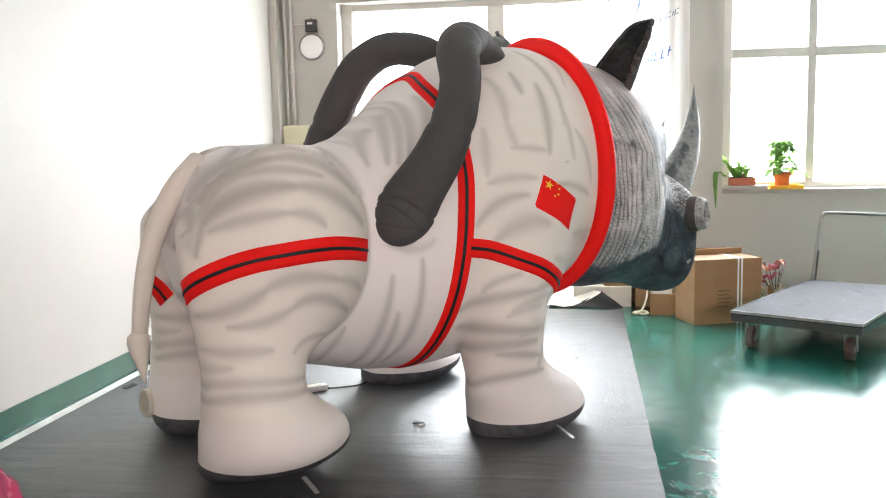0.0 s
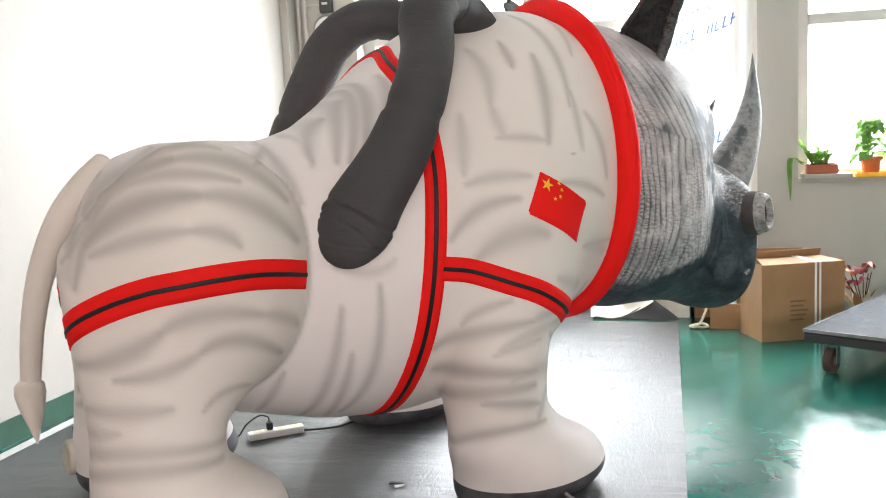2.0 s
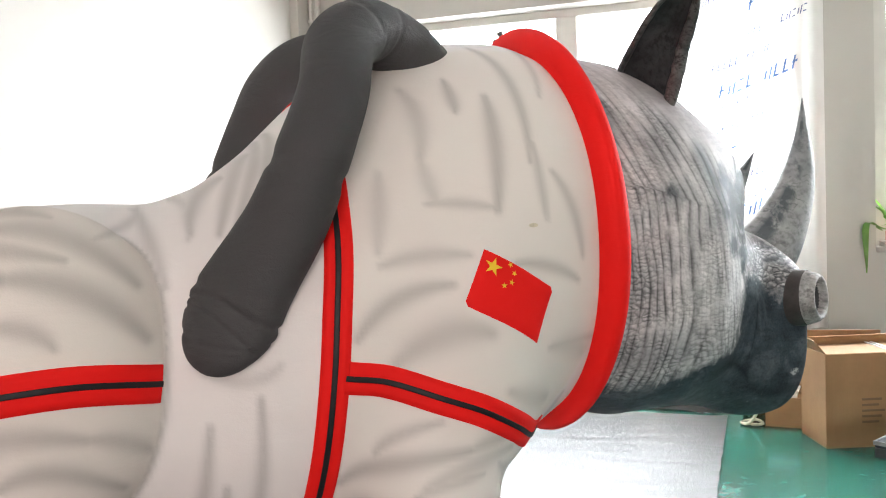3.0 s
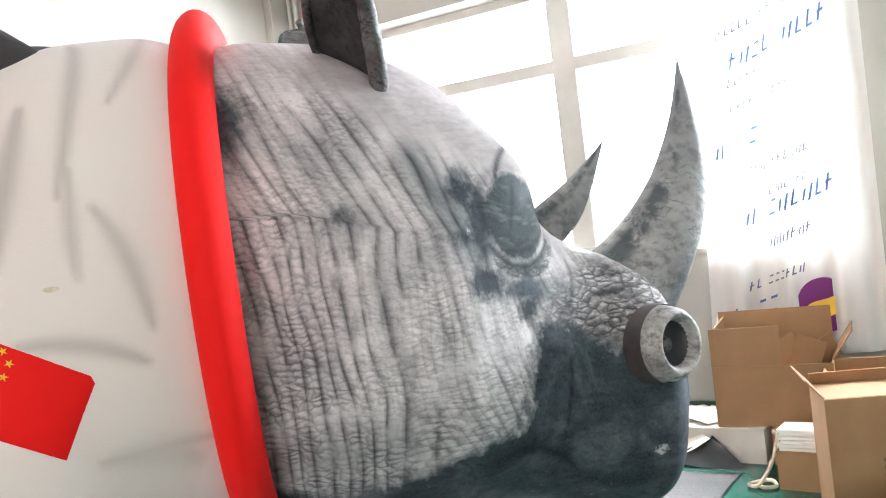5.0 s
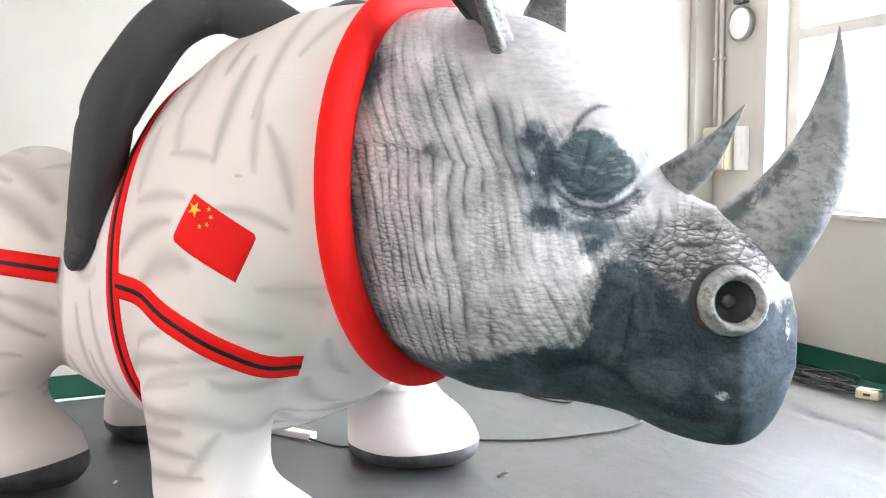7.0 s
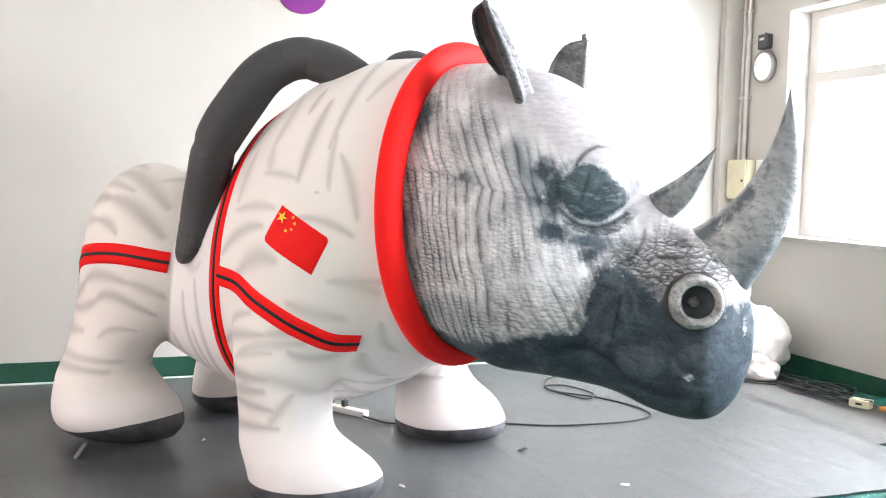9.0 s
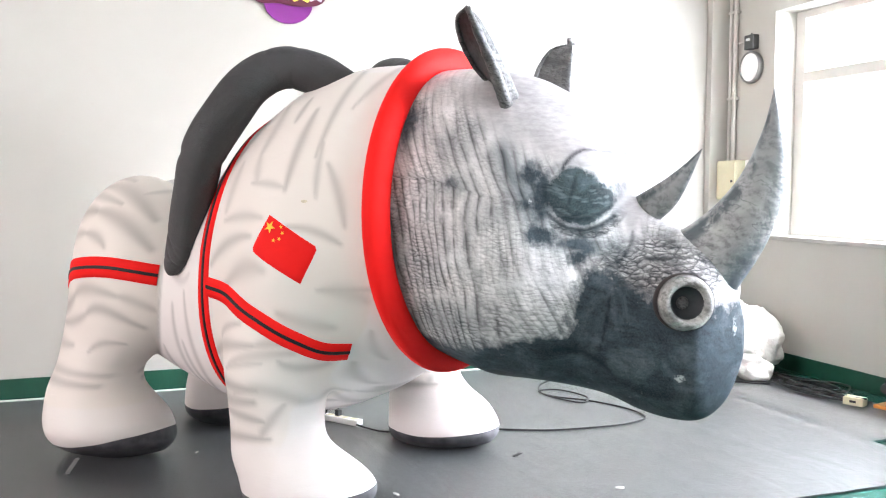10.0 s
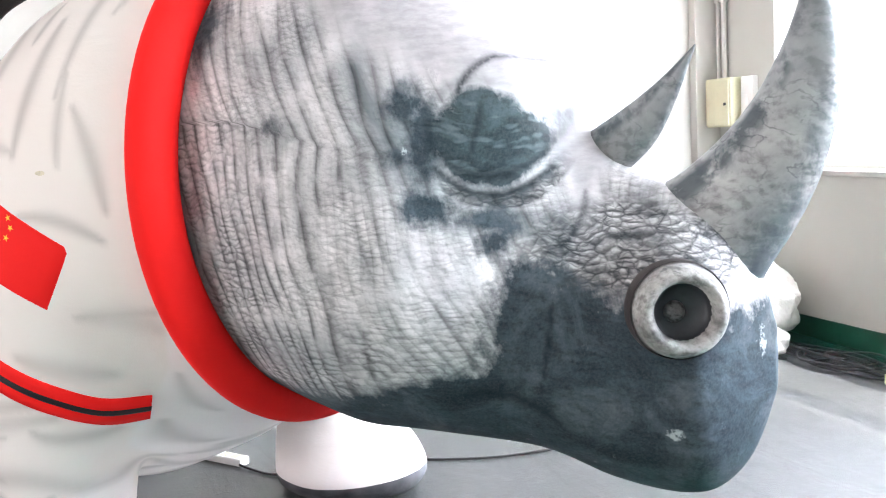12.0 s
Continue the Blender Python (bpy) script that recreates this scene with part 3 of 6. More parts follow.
def tube(path, radius, sides=16, closed=False, caps=True, fixed=None):
    """Verts and faces of a tube; radius is a number or a function of 0..1 that gives (width, thickness)."""
    n, verts, faces = len(path), [], []
    side = None
    for i, p in enumerate(path):
        a = path[i - 1] if (i or closed) else p
        b = path[(i + 1) % n] if (i + 1 < n or closed) else p
        t = Vector(b - a).normalized()
        ref = Vector(fixed) if fixed else side if side is not None else (Vector((0, 0, 1)) if abs(t.z) < 0.9 else Vector((1, 0, 0)))
        nrm = (ref - t * ref.dot(t)).normalized()
        side = nrm
        bi = t.cross(nrm)
        r = radius(i / (n - 1)) if callable(radius) else (radius, radius)
        for k in range(sides):
            ang = 2 * math.pi * k / sides
            verts.append(Vector(p) + nrm * (math.cos(ang) * r[0]) + bi * (math.sin(ang) * r[1]))
    rows = n if closed else n - 1
    for i in range(rows):
        for k in range(sides):
            j = (i + 1) % n
            faces.append((i * sides + k, i * sides + (k + 1) % sides, j * sides + (k + 1) % sides, j * sides + k))
    if caps and not closed:
        faces.append(tuple(reversed(range(sides))))
        faces.append(tuple((n - 1) * sides + k for k in range(sides)))
    return verts, faces


def lathe(profile, sides=24):
    """Verts and faces of a profile of (radius, height) turned round z."""
    verts, faces = [], []
    for r, h in profile:
        for k in range(sides):
            a = 2 * math.pi * k / sides
            verts.append((r * math.cos(a), r * math.sin(a), h))
    for i in range(len(profile) - 1):
        for k in range(sides):
            k2 = (k + 1) % sides
            faces.append((i * sides + k, i * sides + k2, (i + 1) * sides + k2, (i + 1) * sides + k))
    return verts, faces


def moved(verts, m):
    return [m @ Vector(v) for v in verts]


# ---- the room ----
WEST, NORTH, EAST, SOUTH, HIGH = -2.27, 8.55, 8.6, -3.6, 3.12


def structure(name, bm, mat, label, category):
    return tagged(part(name, bm, mat), label, category, kind="structure")


def wall_with_openings(name, along, start, end, face, thick, openings, label):
    """A wall on the plane x or y = face, thickened away from the room, with rectangular openings (from, to, sill, head)."""
    bm = bmesh.new()

    def block(a, b, z0, z1):
        lo, hi = min(face, face + thick), max(face, face + thick)
        if along == "x":
            box_bm(a, b, lo, hi, z0, z1, bm=bm)
        else:
            box_bm(lo, hi, a, b, z0, z1, bm=bm)
    at = start
    for a, b, sill, head in openings:
        block(at, a, 0, HIGH), block(a, b, 0, sill), block(a, b, head, HIGH)
        at = b
    block(at, end, 0, HIGH)
    return structure(name, bm, WALL, label, "wall")


W2 = (-1.66, 1.36, 1.02, 2.76)
W1 = (1.90, 4.92, 0.945, 2.76)
wall_with_openings("wall_north", "x", WEST, EAST, NORTH, 0.34, [W2, W1], "cream painted plaster wall with two wide window openings")
wall_with_openings("wall_west", "y", SOUTH, NORTH + 0.34, WEST, -0.24, [], "long plain cream painted plaster wall with faint scuffs")
# unseen walls, with openings added for the fill lamps
wall_with_openings("wall_south", "x", WEST, EAST, SOUTH, -0.24, [(-1.0, 5.0, 1.0, 2.8)], "plain cream painted plaster wall with a wide opening")
wall_with_openings("wall_east", "y", SOUTH, NORTH + 0.34, EAST, 0.24, [(-1.0, 5.0, 1.0, 2.8)], "plain cream painted plaster wall with a wide opening")
structure("ceiling", box_bm(WEST - 0.24, EAST + 0.24, SOUTH - 0.24, NORTH + 0.34, HIGH, HIGH + 0.15), CEILING_PAINT, "plain white painted ceiling", "ceiling")
structure("floor", box_bm(WEST - 0.24, EAST + 0.24, SOUTH - 0.24, NORTH + 0.34, -0.15, 0.0), EPOXY, "glossy green epoxy floor with scuffs and pale scratches", "floor")
structure("pilaster", box_bm(WEST, WEST + 0.07, 8.36, NORTH, 0.0, HIGH, 0.006), WALL, "narrow cream plastered pilaster in the room corner", "pilaster")
structure("baseboard", box_bm(WEST, WEST + 0.012, SOUTH, 8.36, 0.0, 0.13, 0.003), GREEN_PAINT, "dark green painted skirting along the long wall", "baseboard")
structure("baseboard_north", box_bm(WEST + 0.07, 1.30, NORTH - 0.012, NORTH, 0.0, 0.13, 0.003), GREEN_PAINT, "dark green painted skirting under the windows", "baseboard")

# pale plain distance outside the windows, given a glow so the panes blow out
m_out, nt_out, b_out = shader("glowing_distance", 1.0, 0.0, (0.8, 0.8, 0.8))
b_out.inputs["Emission Color"].default_value, b_out.inputs["Emission Strength"].default_value = (0.95, 0.98, 1.0, 1), 6.0
structure("backdrop", box_bm(-14, 18, 16.0, 16.05, -4, 5.0), m_out, "pale overexposed distance outside the windows", "backdrop")


def window(name, opening, uprights, half_uprights, transom, label, half=0.038):
    """A frame of window profiles set in the opening, with panes and a sill board."""
    x0, x1, z0, z1 = opening
    y, d, w = NORTH + 0.20, 0.07, 0.06
    top = tagged(thing(name, pose(0, 0, 0), label, "window"), kind="structure")
    frame_bm = box_bm(x0, x0 + w + 0.04, y, y + d, z0, z1, 0.006)
    box_bm(x1 - w, x1, y, y + d, z0, z1, 0.006, frame_bm)
    box_bm(x0 + w + 0.04, x1 - w, y, y + d, z1 - w, z1, 0.006, frame_bm)
    box_bm(x0 + w + 0.04, x1 - w, y, y + d, z0, z0 + w, 0.006, frame_bm)
    part("window_frame", frame_bm, UPVC, top)
    part("transom", box_bm(x0 + w + 0.04, x1 - w, y - 0.01, y + d + 0.01, transom - 0.042, transom + 0.042, 0.008), UPVC, top)
    for u in uprights:
        part("mullion", box_bm(u - half, u + half, y - 0.012, y + d + 0.012, z0 + w, z1 - w, 0.008), UPVC, top)
    for u in half_uprights:
        part("sash_stile", box_bm(u - 0.025, u + 0.025, y + 0.01, y + d - 0.01, z0 + w, transom - 0.042, 0.006), UPVC, top)
    xs = [x0 + w, *uprights, x1 - w]
    for a, b in zip(xs, xs[1:]):
        for c, e in ((z0 + w, transom - 0.042), (transom + 0.042, z1 - w)):
            pane = part("pane", box_bm(a + 0.03, b - 0.03, y + 0.03, y + 0.036, c - 0.01, e + 0.01), GLASS, top)
            pane.visible_shadow = False
    part("window_sill", box_bm(x0, x1, NORTH - 0.02, y, z0 - 0.03, z0 + 0.005, 0.006), SILL, top)
    return top


window("window_1", W2, (-0.165,), (0.6,), 2.25, "wide white-framed window with a transom, blown out by daylight", 0.08)
window("window_2", W1, (2.70, 3.80), (), 2.18, "wide white-framed window above a sill with potted plants")


def wavy_sheet(x0, x1, y0, y1, nx, ny, height, top=0.006):
    bm = bmesh.new()
    grid = [[bm.verts.new((x0 + (x1 - x0) * i / nx, y0 + (y1 - y0) * j / ny, top)) for j in range(ny + 1)] for i in range(nx + 1)]
    for i in range(nx + 1):
        for j in range(ny + 1):
            v = grid[i][j]
            v.co.z += height * max(0.0, noise.noise(Vector((v.co.x * 1.6, v.co.y * 0.9, 3.0)))) + (0.0035 if i == nx else 0) * random.random()
            if i == nx:
                v.co.x += 0.007 * noise.noise(Vector((0, v.co.y * 9, 0))) + 0.006 * noise.noise(Vector((5, v.co.y * 1.3, 0)))
    for i in range(nx):
        for j in range(ny):
            bm.faces.new((grid[i][j], grid[i + 1][j], grid[i + 1][j + 1], grid[i][j + 1]))
    geo = bmesh.ops.extrude_face_region(bm, geom=list(bm.faces))
    for v in geo["geom"]:
        if isinstance(v, bmesh.types.BMVert):
            v.co.z = 0.0005
    return bm


tagged(part("carpet", wavy_sheet(-2.145, 0.968, -3.4, 7.62, 40, 140, 0.006), FELT, smooth=False), "dark grey needle-felt carpet laid over the epoxy floor", "carpet", kind="structure")
tagged(part("carpet_end", wavy_sheet(-2.145, 0.36, 7.62, 8.34, 30, 10, 0.004), FELT, smooth=False), "far end of the grey felt carpet under the window", "carpet", kind="structure")
tagged(part("floor_line", box_bm(-2.215, -2.15, -3.4, 8.3, 0.0, 0.004), WHITE_LINE), "white painted line along the green floor edge", "floor line", kind="structure")


# ---- the inflatable rhinoceros ----
def profile(table):
    """Smooth curves through the rows of a table, as functions of its first column."""
    t = np.array(table, float)
    dense = np.linspace(t[0, 0], t[-1, 0], 600)
    width = max(3, int(600 * 0.07 / (t[-1, 0] - t[0, 0])))
    kernel = np.hanning(2 * width + 1)
    kernel /= kernel.sum()
    outs = []
    for c in range(1, t.shape[1]):
        y = np.interp(dense, t[:, 0], t[:, c])
        pad = np.concatenate([2 * y[0] - y[width:0:-1], y, 2 * y[-1] - y[-2:-width - 2:-1]])
        outs.append(np.convolve(pad, kernel, "valid"))
    return lambda u: [np.interp(u, dense, o) for o in outs]


def smin(a, b, k):
    h = np.clip(0.5 + 0.5 * (b - a) / k, 0, 1)
    return b * (1 - h) + a * h - k * h * (1 - h)


def ellipsoid(x, y, z, c, r):
    k0 = np.sqrt(((x - c[0]) / r[0]) ** 2 + ((y - c[1]) / r[1]) ** 2 + ((z - c[2]) / r[2]) ** 2)
    return (k0 - 1) * min(r)


def isosurface(field, lo, hi, step):
    """A quad mesh round the region where field is negative."""
    lo, n = np.array(lo, float), [int(math.ceil((b - a) / step)) + 1 for a, b in zip(lo, hi)]
    ax = [lo[i] + step * np.arange(n[i]) for i in range(3)]
    g = field(*np.meshgrid(*ax, indexing="ij")).astype(np.float32)
    ins = g < 0
    cells = tuple(m - 1 for m in n)
    pos, cnt = np.zeros((*cells, 3), np.float32), np.zeros(cells, np.float32)

    def at(arr, o):
        return arr[o[0]:o[0] + cells[0], o[1]:o[1] + cells[1], o[2]:o[2] + cells[2]]
    for d in range(3):
        e1, e2 = [a for a in range(3) if a != d]
        for i in (0, 1):
            for j in (0, 1):
                o = [0, 0, 0]
                o[e1], o[e2] = i, j
                p = list(o)
                p[d] = 1
                fa, fb = at(g, o), at(g, p)
                cross = at(ins, o) != at(ins, p)
                t = np.where(cross, fa / np.where(cross, fa - fb, 1), 0)
                pos[..., d] += t * cross
                pos[..., e1] += i * cross
                pos[..., e2] += j * cross
                cnt += cross
    act = cnt > 0
    index = np.full(cells, -1, np.int64)
    index[act] = np.arange(act.sum())
    where = np.argwhere(act)
    verts = lo + step * (where + pos[act] / cnt[act][:, None])
    faces = []
    for d in range(3):
        e1, e2 = (d + 1) % 3, (d + 2) % 3
        a = [slice(0, m) for m in n]
        b = list(a)
        a[d], b[d] = slice(0, n[d] - 1), slice(1, n[d])
        cross = ins[tuple(a)] != ins[tuple(b)]
        idx = np.argwhere(cross)
        ok = (idx[:, e1] > 0) & (idx[:, e2] > 0) & (idx[:, e1] < cells[e1]) & (idx[:, e2] < cells[e2])
        idx = idx[ok]
        inside = ins[idx[:, 0], idx[:, 1], idx[:, 2]]
        quad = []
        for i, j in ((1, 1), (0, 1), (0, 0), (1, 0)):
            c = idx.copy()
            c[:, e1] -= i
            c[:, e2] -= j
            quad.append(index[c[:, 0], c[:, 1], c[:, 2]])
        q = np.stack(quad, 1)
        q[~inside] = q[~inside][:, ::-1]
        faces.append(q)
    for _ in range(3):
        x, y, z = verts.T
        h = 0.002
        f0 = field(x, y, z)
        gr = np.stack([field(x + h, y, z) - f0, field(x, y + h, z) - f0, field(x, y, z + h) - f0], 1) / h
        verts = verts - np.clip(f0 / np.maximum((gr ** 2).sum(1), 0.05), -step, step)[:, None] * gr
    return verts, np.concatenate(faces)


def big_mesh(name, verts, faces, mat, parent, label, values):
    data = bpy.data.meshes.new(name)
    data.from_pydata(verts.tolist(), [], faces.tolist())
    for key, val in values.items():
        if isinstance(val, tuple):
            data.attributes.new(key, "FLOAT_VECTOR", "POINT").data.foreach_set("vector", np.ascontiguousarray(np.stack(val, 1), np.float32).ravel())
        else:
            data.attributes.new(key, "FLOAT", "POINT").data.foreach_set("value", np.ascontiguousarray(val, np.float32))
    data.update()
    data.shade_smooth()
    return put_mesh(name, data, mat, parent, label)


RHINO = pose(0, 4.9, 0, 0, 0, 38)
HEAD = pose(0.36, 0, 0, 0, 0, 4.1)
EARS = pose(0.4, 0, 0, 0, 0, 7)
rhino = thing("inflatable_rhino", RHINO, "giant inflatable rhinoceros in white space suit standing on grey carpet", "inflatable figure")

# torso: u, top, underside, half width
TORSO = profile([
    (-1.62, 1.066, 1.01, 0.03), (-1.59, 1.197, 0.825, 0.147), (-1.52, 1.307, 0.678, 0.255), (-1.42, 1.391, 0.569, 0.373),
    (-1.27, 1.443, 0.456, 0.511), (-1.05, 1.447, 0.38, 0.543), (-0.85, 1.434, 0.332, 0.574), (-0.7, 1.482, 0.296, 0.615),
    (-0.55, 1.588, 0.287, 0.668), (-0.38, 1.747, 0.28, 0.715), (-0.15, 1.886, 0.313, 0.728), (0.1, 1.942, 0.425, 0.724),
    (0.3, 1.941, 0.568, 0.686), (0.46, 1.885, 0.659, 0.614), (0.6, 1.75, 0.777, 0.479), (0.7, 1.495, 1.049, 0.222)])
# legs: height, centre along, half length, centre across, half width
REAR_LEG = profile([
    (-0.05, -1.27, 0.177, -0.438, 0.04), (0, -1.277, 0.266, -0.452, 0.107), (0.03, -1.282, 0.324, -0.472, 0.195),
    (0.07, -1.281, 0.342, -0.503, 0.266), (0.14, -1.289, 0.329, -0.536, 0.307), (0.22, -1.3, 0.322, -0.55, 0.304),
    (0.3, -1.338, 0.269, -0.555, 0.274), (0.38, -1.381, 0.221, -0.553, 0.24), (0.48, -1.372, 0.218, -0.528, 0.21),
    (0.6, -1.342, 0.255, -0.5, 0.206), (0.75, -1.285, 0.327, -0.457, 0.225), (0.9, -1.253, 0.376, -0.415, 0.232),
    (1.1, -1.261, 0.37, -0.352, 0.213), (1.25, -1.251, 0.205, -0.288, 0.153)])
FRONT_LEG = profile([
    (-0.05, 0.011, 0.232, -0.562, 0.101), (0, 0.017, 0.303, -0.546, 0.181), (0.03, 0.029, 0.324, -0.533, 0.229),
    (0.07, 0.041, 0.324, -0.529, 0.256), (0.14, 0.02, 0.313, -0.541, 0.25), (0.22, -0.029, 0.297, -0.572, 0.206),
    (0.29, -0.091, 0.232, -0.581, 0.175), (0.37, -0.121, 0.202, -0.557, 0.203), (0.48, -0.124, 0.203, -0.546, 0.23),
    (0.6, -0.128, 0.222, -0.538, 0.249), (0.75, -0.116, 0.271, -0.516, 0.253), (0.9, -0.084, 0.319, -0.497, 0.255),
    (1.1, -0.059, 0.328, -0.458, 0.248), (1.3, -0.043, 0.198, -0.399, 0.147)])


def leg_field(shape, x, y, z, z0, z1, toe, lift):
    rise = np.clip((x - toe) / 0.5, 0, 1)
    z = z - lift * rise * rise * np.clip(1 - z / 0.4, 0, 1)
    cu, ru, cv, rv = shape(np.clip(z, z0, z1))
    r = np.sqrt(((x - cu) / ru) ** 2 + ((y + cv) / rv) ** 2)
    return np.maximum((r - 1) * np.minimum(ru, rv), np.maximum(z0 + 0.004 - z, z - z1))


def torso_field(x, y, z):
    top, low, b = TORSO(np.clip(x, -1.62, 0.7))
    c, h = (top + low) / 2, np.maximum((top - low) / 2, 0.02)
    n = 2.15
    torso = ((np.abs(y / b) ** n + np.abs((z - c) / h) ** n) ** (1 / n) - 1) * np.minimum(b, h)
    return np.maximum(torso, np.maximum(-1.62 - x, x - 0.47))


def rear_field(x, y, z, far):
    haunch = ellipsoid(x, y, z, (-1.164, 0.412, 0.995), (0.381, 0.309, 0.45))
    return smin(haunch, leg_field(REAR_LEG, x + 0.014 * far, y + 0.154 * far, z, -0.0, 1.25, -1.45, 0.085), 0.10)


def far_side(y, z):
    """1 on the feet of the far side, which stand a little apart from the near ones, fading out up the legs."""
    t = np.clip((0.95 - z) / 0.6, 0, 1)
    return np.where(y > 0, t * t * (3 - 2 * t), 0.0)


def body_field(x, y, z):
    far, y = far_side(y, z), np.abs(y)
    f = smin(torso_field(x, y, z), ellipsoid(x, y, z, (-0.008, 0.402, 1.013), (0.33, 0.375, 0.502)), 0.045)
    f = smin(f, leg_field(FRONT_LEG, x + 0.055 * far, y - 0.108 * far, z, -0.0, 1.3, -0.12, 0.05), 0.04)
    return smin(f, rear_field(x, y, z, far), 0.018)


def bezier_strokes(rows, verts, side):
    """Darkness of soft printed strokes; rows: start, bend and end (along, height), width, strength, on the flanks."""
    out = np.zeros(len(verts))
    pu, pz = verts[:, 0], verts[:, 2]
    for a0, a1, b0, b1, c0, c1, w, s in rows:
        best = np.full(len(verts), 9.0)
        steps, last = 12, None
        for k in range(steps + 1):
            t = k / steps
            q = ((1 - t) ** 2 * a0 + 2 * t * (1 - t) * b0 + t * t * c0, (1 - t) ** 2 * a1 + 2 * t * (1 - t) * b1 + t * t * c1, w * (0.2 + 0.8 * math.sin(math.pi * (0.1 + 0.8 * t))))
            if last:
                dx, dz = q[0] - last[0], q[1] - last[1]
                along = np.clip(((pu - last[0]) * dx + (pz - last[1]) * dz) / (dx * dx + dz * dz), 0, 1)
                best = np.minimum(best, np.hypot(pu - last[0] - along * dx, pz - last[1] - along * dz) / (last[2] + along * (q[2] - last[2])))
            last = q
        out = np.maximum(out, s * np.exp(-0.55 * best ** 2) * side)
    return out


body_v, body_f = isosurface(body_field, (-1.76, -0.86, -0.02), (0.74, 0.86, 2.0), 0.0118)
flank = np.ones(len(body_v))
HAUNCH_FOLDS = [
    (-1.268, 1.431, -1.452, 1.330, -1.512, 1.217, 0.012, 0.5), (-1.425, 1.314, -1.551, 1.184, -1.588, 0.989, 0.012, 0.5), (-1.342, 1.375, -1.249, 1.461, -1.093, 1.412, 0.01, 0.35),
    (-1.516, 1.301, -1.581, 1.137, -1.595, 1.089, 0.014, 0.5), (-1.454, 1.351, -1.482, 1.304, -1.511, 1.249, 0.012, 0.4), (-1.528, 1.201, -1.463, 1.346, -1.257, 1.387, 0.022, 0.55),
    (-1.258, 1.385, -1.055, 1.419, -0.892, 1.228, 0.018, 0.45), (-1.438, 1.293, -1.299, 1.383, -1.06, 1.305, 0.015, 0.45), (-1.544, 1.126, -1.425, 1.285, -1.201, 1.269, 0.026, 0.6),
    (-1.201, 1.269, -1.011, 1.270, -0.877, 1.092, 0.022, 0.5), (-1.533, 1.093, -1.401, 1.159, -1.244, 1.161, 0.018, 0.45), (-1.244, 1.161, -1.133, 1.163, -1.09, 1.101, 0.016, 0.45),
    (-1.585, 0.99, -1.645, 1.105, -1.473, 1.121, 0.018, 0.3), (-1.621, 1.066, -1.485, 1.238, -1.421, 1.327, 0.01, 0.45), (-0.884, 1.423, -0.849, 1.330, -0.821, 1.209, 0.014, 0.4),
    (-0.788, 1.448, -0.716, 1.448, -0.751, 1.333, 0.012, 0.3), (-0.898, 1.423, -0.853, 1.391, -0.997, 1.35, 0.01, 0.35)]
REAR_BANDS = [
    (-1.596, 0.745, -1.450, 0.770, -1.353, 0.848, 0.022, 0.5), (-1.353, 0.848, -1.239, 0.929, -1.029, 0.865, 0.02, 0.45), (-1.029, 0.865, -0.942, 0.855, -0.872, 0.784, 0.016, 0.4),
    (-1.499, 0.704, -1.349, 0.702, -1.24, 0.768, 0.016, 0.45), (-1.24, 0.768, -1.126, 0.850, -0.956, 0.708, 0.018, 0.5), (-1.584, 0.607, -1.493, 0.599, -1.346, 0.602, 0.018, 0.4),
    (-1.244, 0.574, -1.184, 0.646, -1.072, 0.618, 0.01, 0.4), (-1.593, 0.453, -1.564, 0.509, -1.175, 0.452, 0.016, 0.4), (-1.6, 0.393, -1.530, 0.459, -1.196, 0.405, 0.016, 0.45),
    (-1.588, 0.531, -1.575, 0.528, -1.506, 0.542, 0.014, 0.3)]
BELLY_FOLDS = [
    (-0.984, 0.419, -0.956, 0.528, -0.928, 0.61, 0.012, 0.45), (-0.815, 0.378, -0.762, 0.527, -0.733, 0.84, 0.014, 0.45), (-0.73, 0.36, -0.702, 0.552, -0.697, 0.663, 0.012, 0.45),
    (-0.688, 0.392, -0.591, 0.518, -0.602, 0.911, 0.013, 0.45), (-0.751, 0.989, -0.615, 0.924, -0.546, 0.999, 0.012, 0.3), (-0.634, 1.507, -0.747, 1.450, -0.744, 1.346, 0.014, 0.45),
    (-0.549, 1.575, -0.601, 1.546, -0.668, 1.344, 0.014, 0.45), (-0.514, 1.618, -0.529, 1.575, -0.628, 1.343, 0.014, 0.45), (-0.484, 1.639, -0.493, 1.577, -0.578, 1.368, 0.014, 0.45),
    (-0.424, 1.659, -0.419, 1.583, -0.505, 1.432, 0.014, 0.4)]
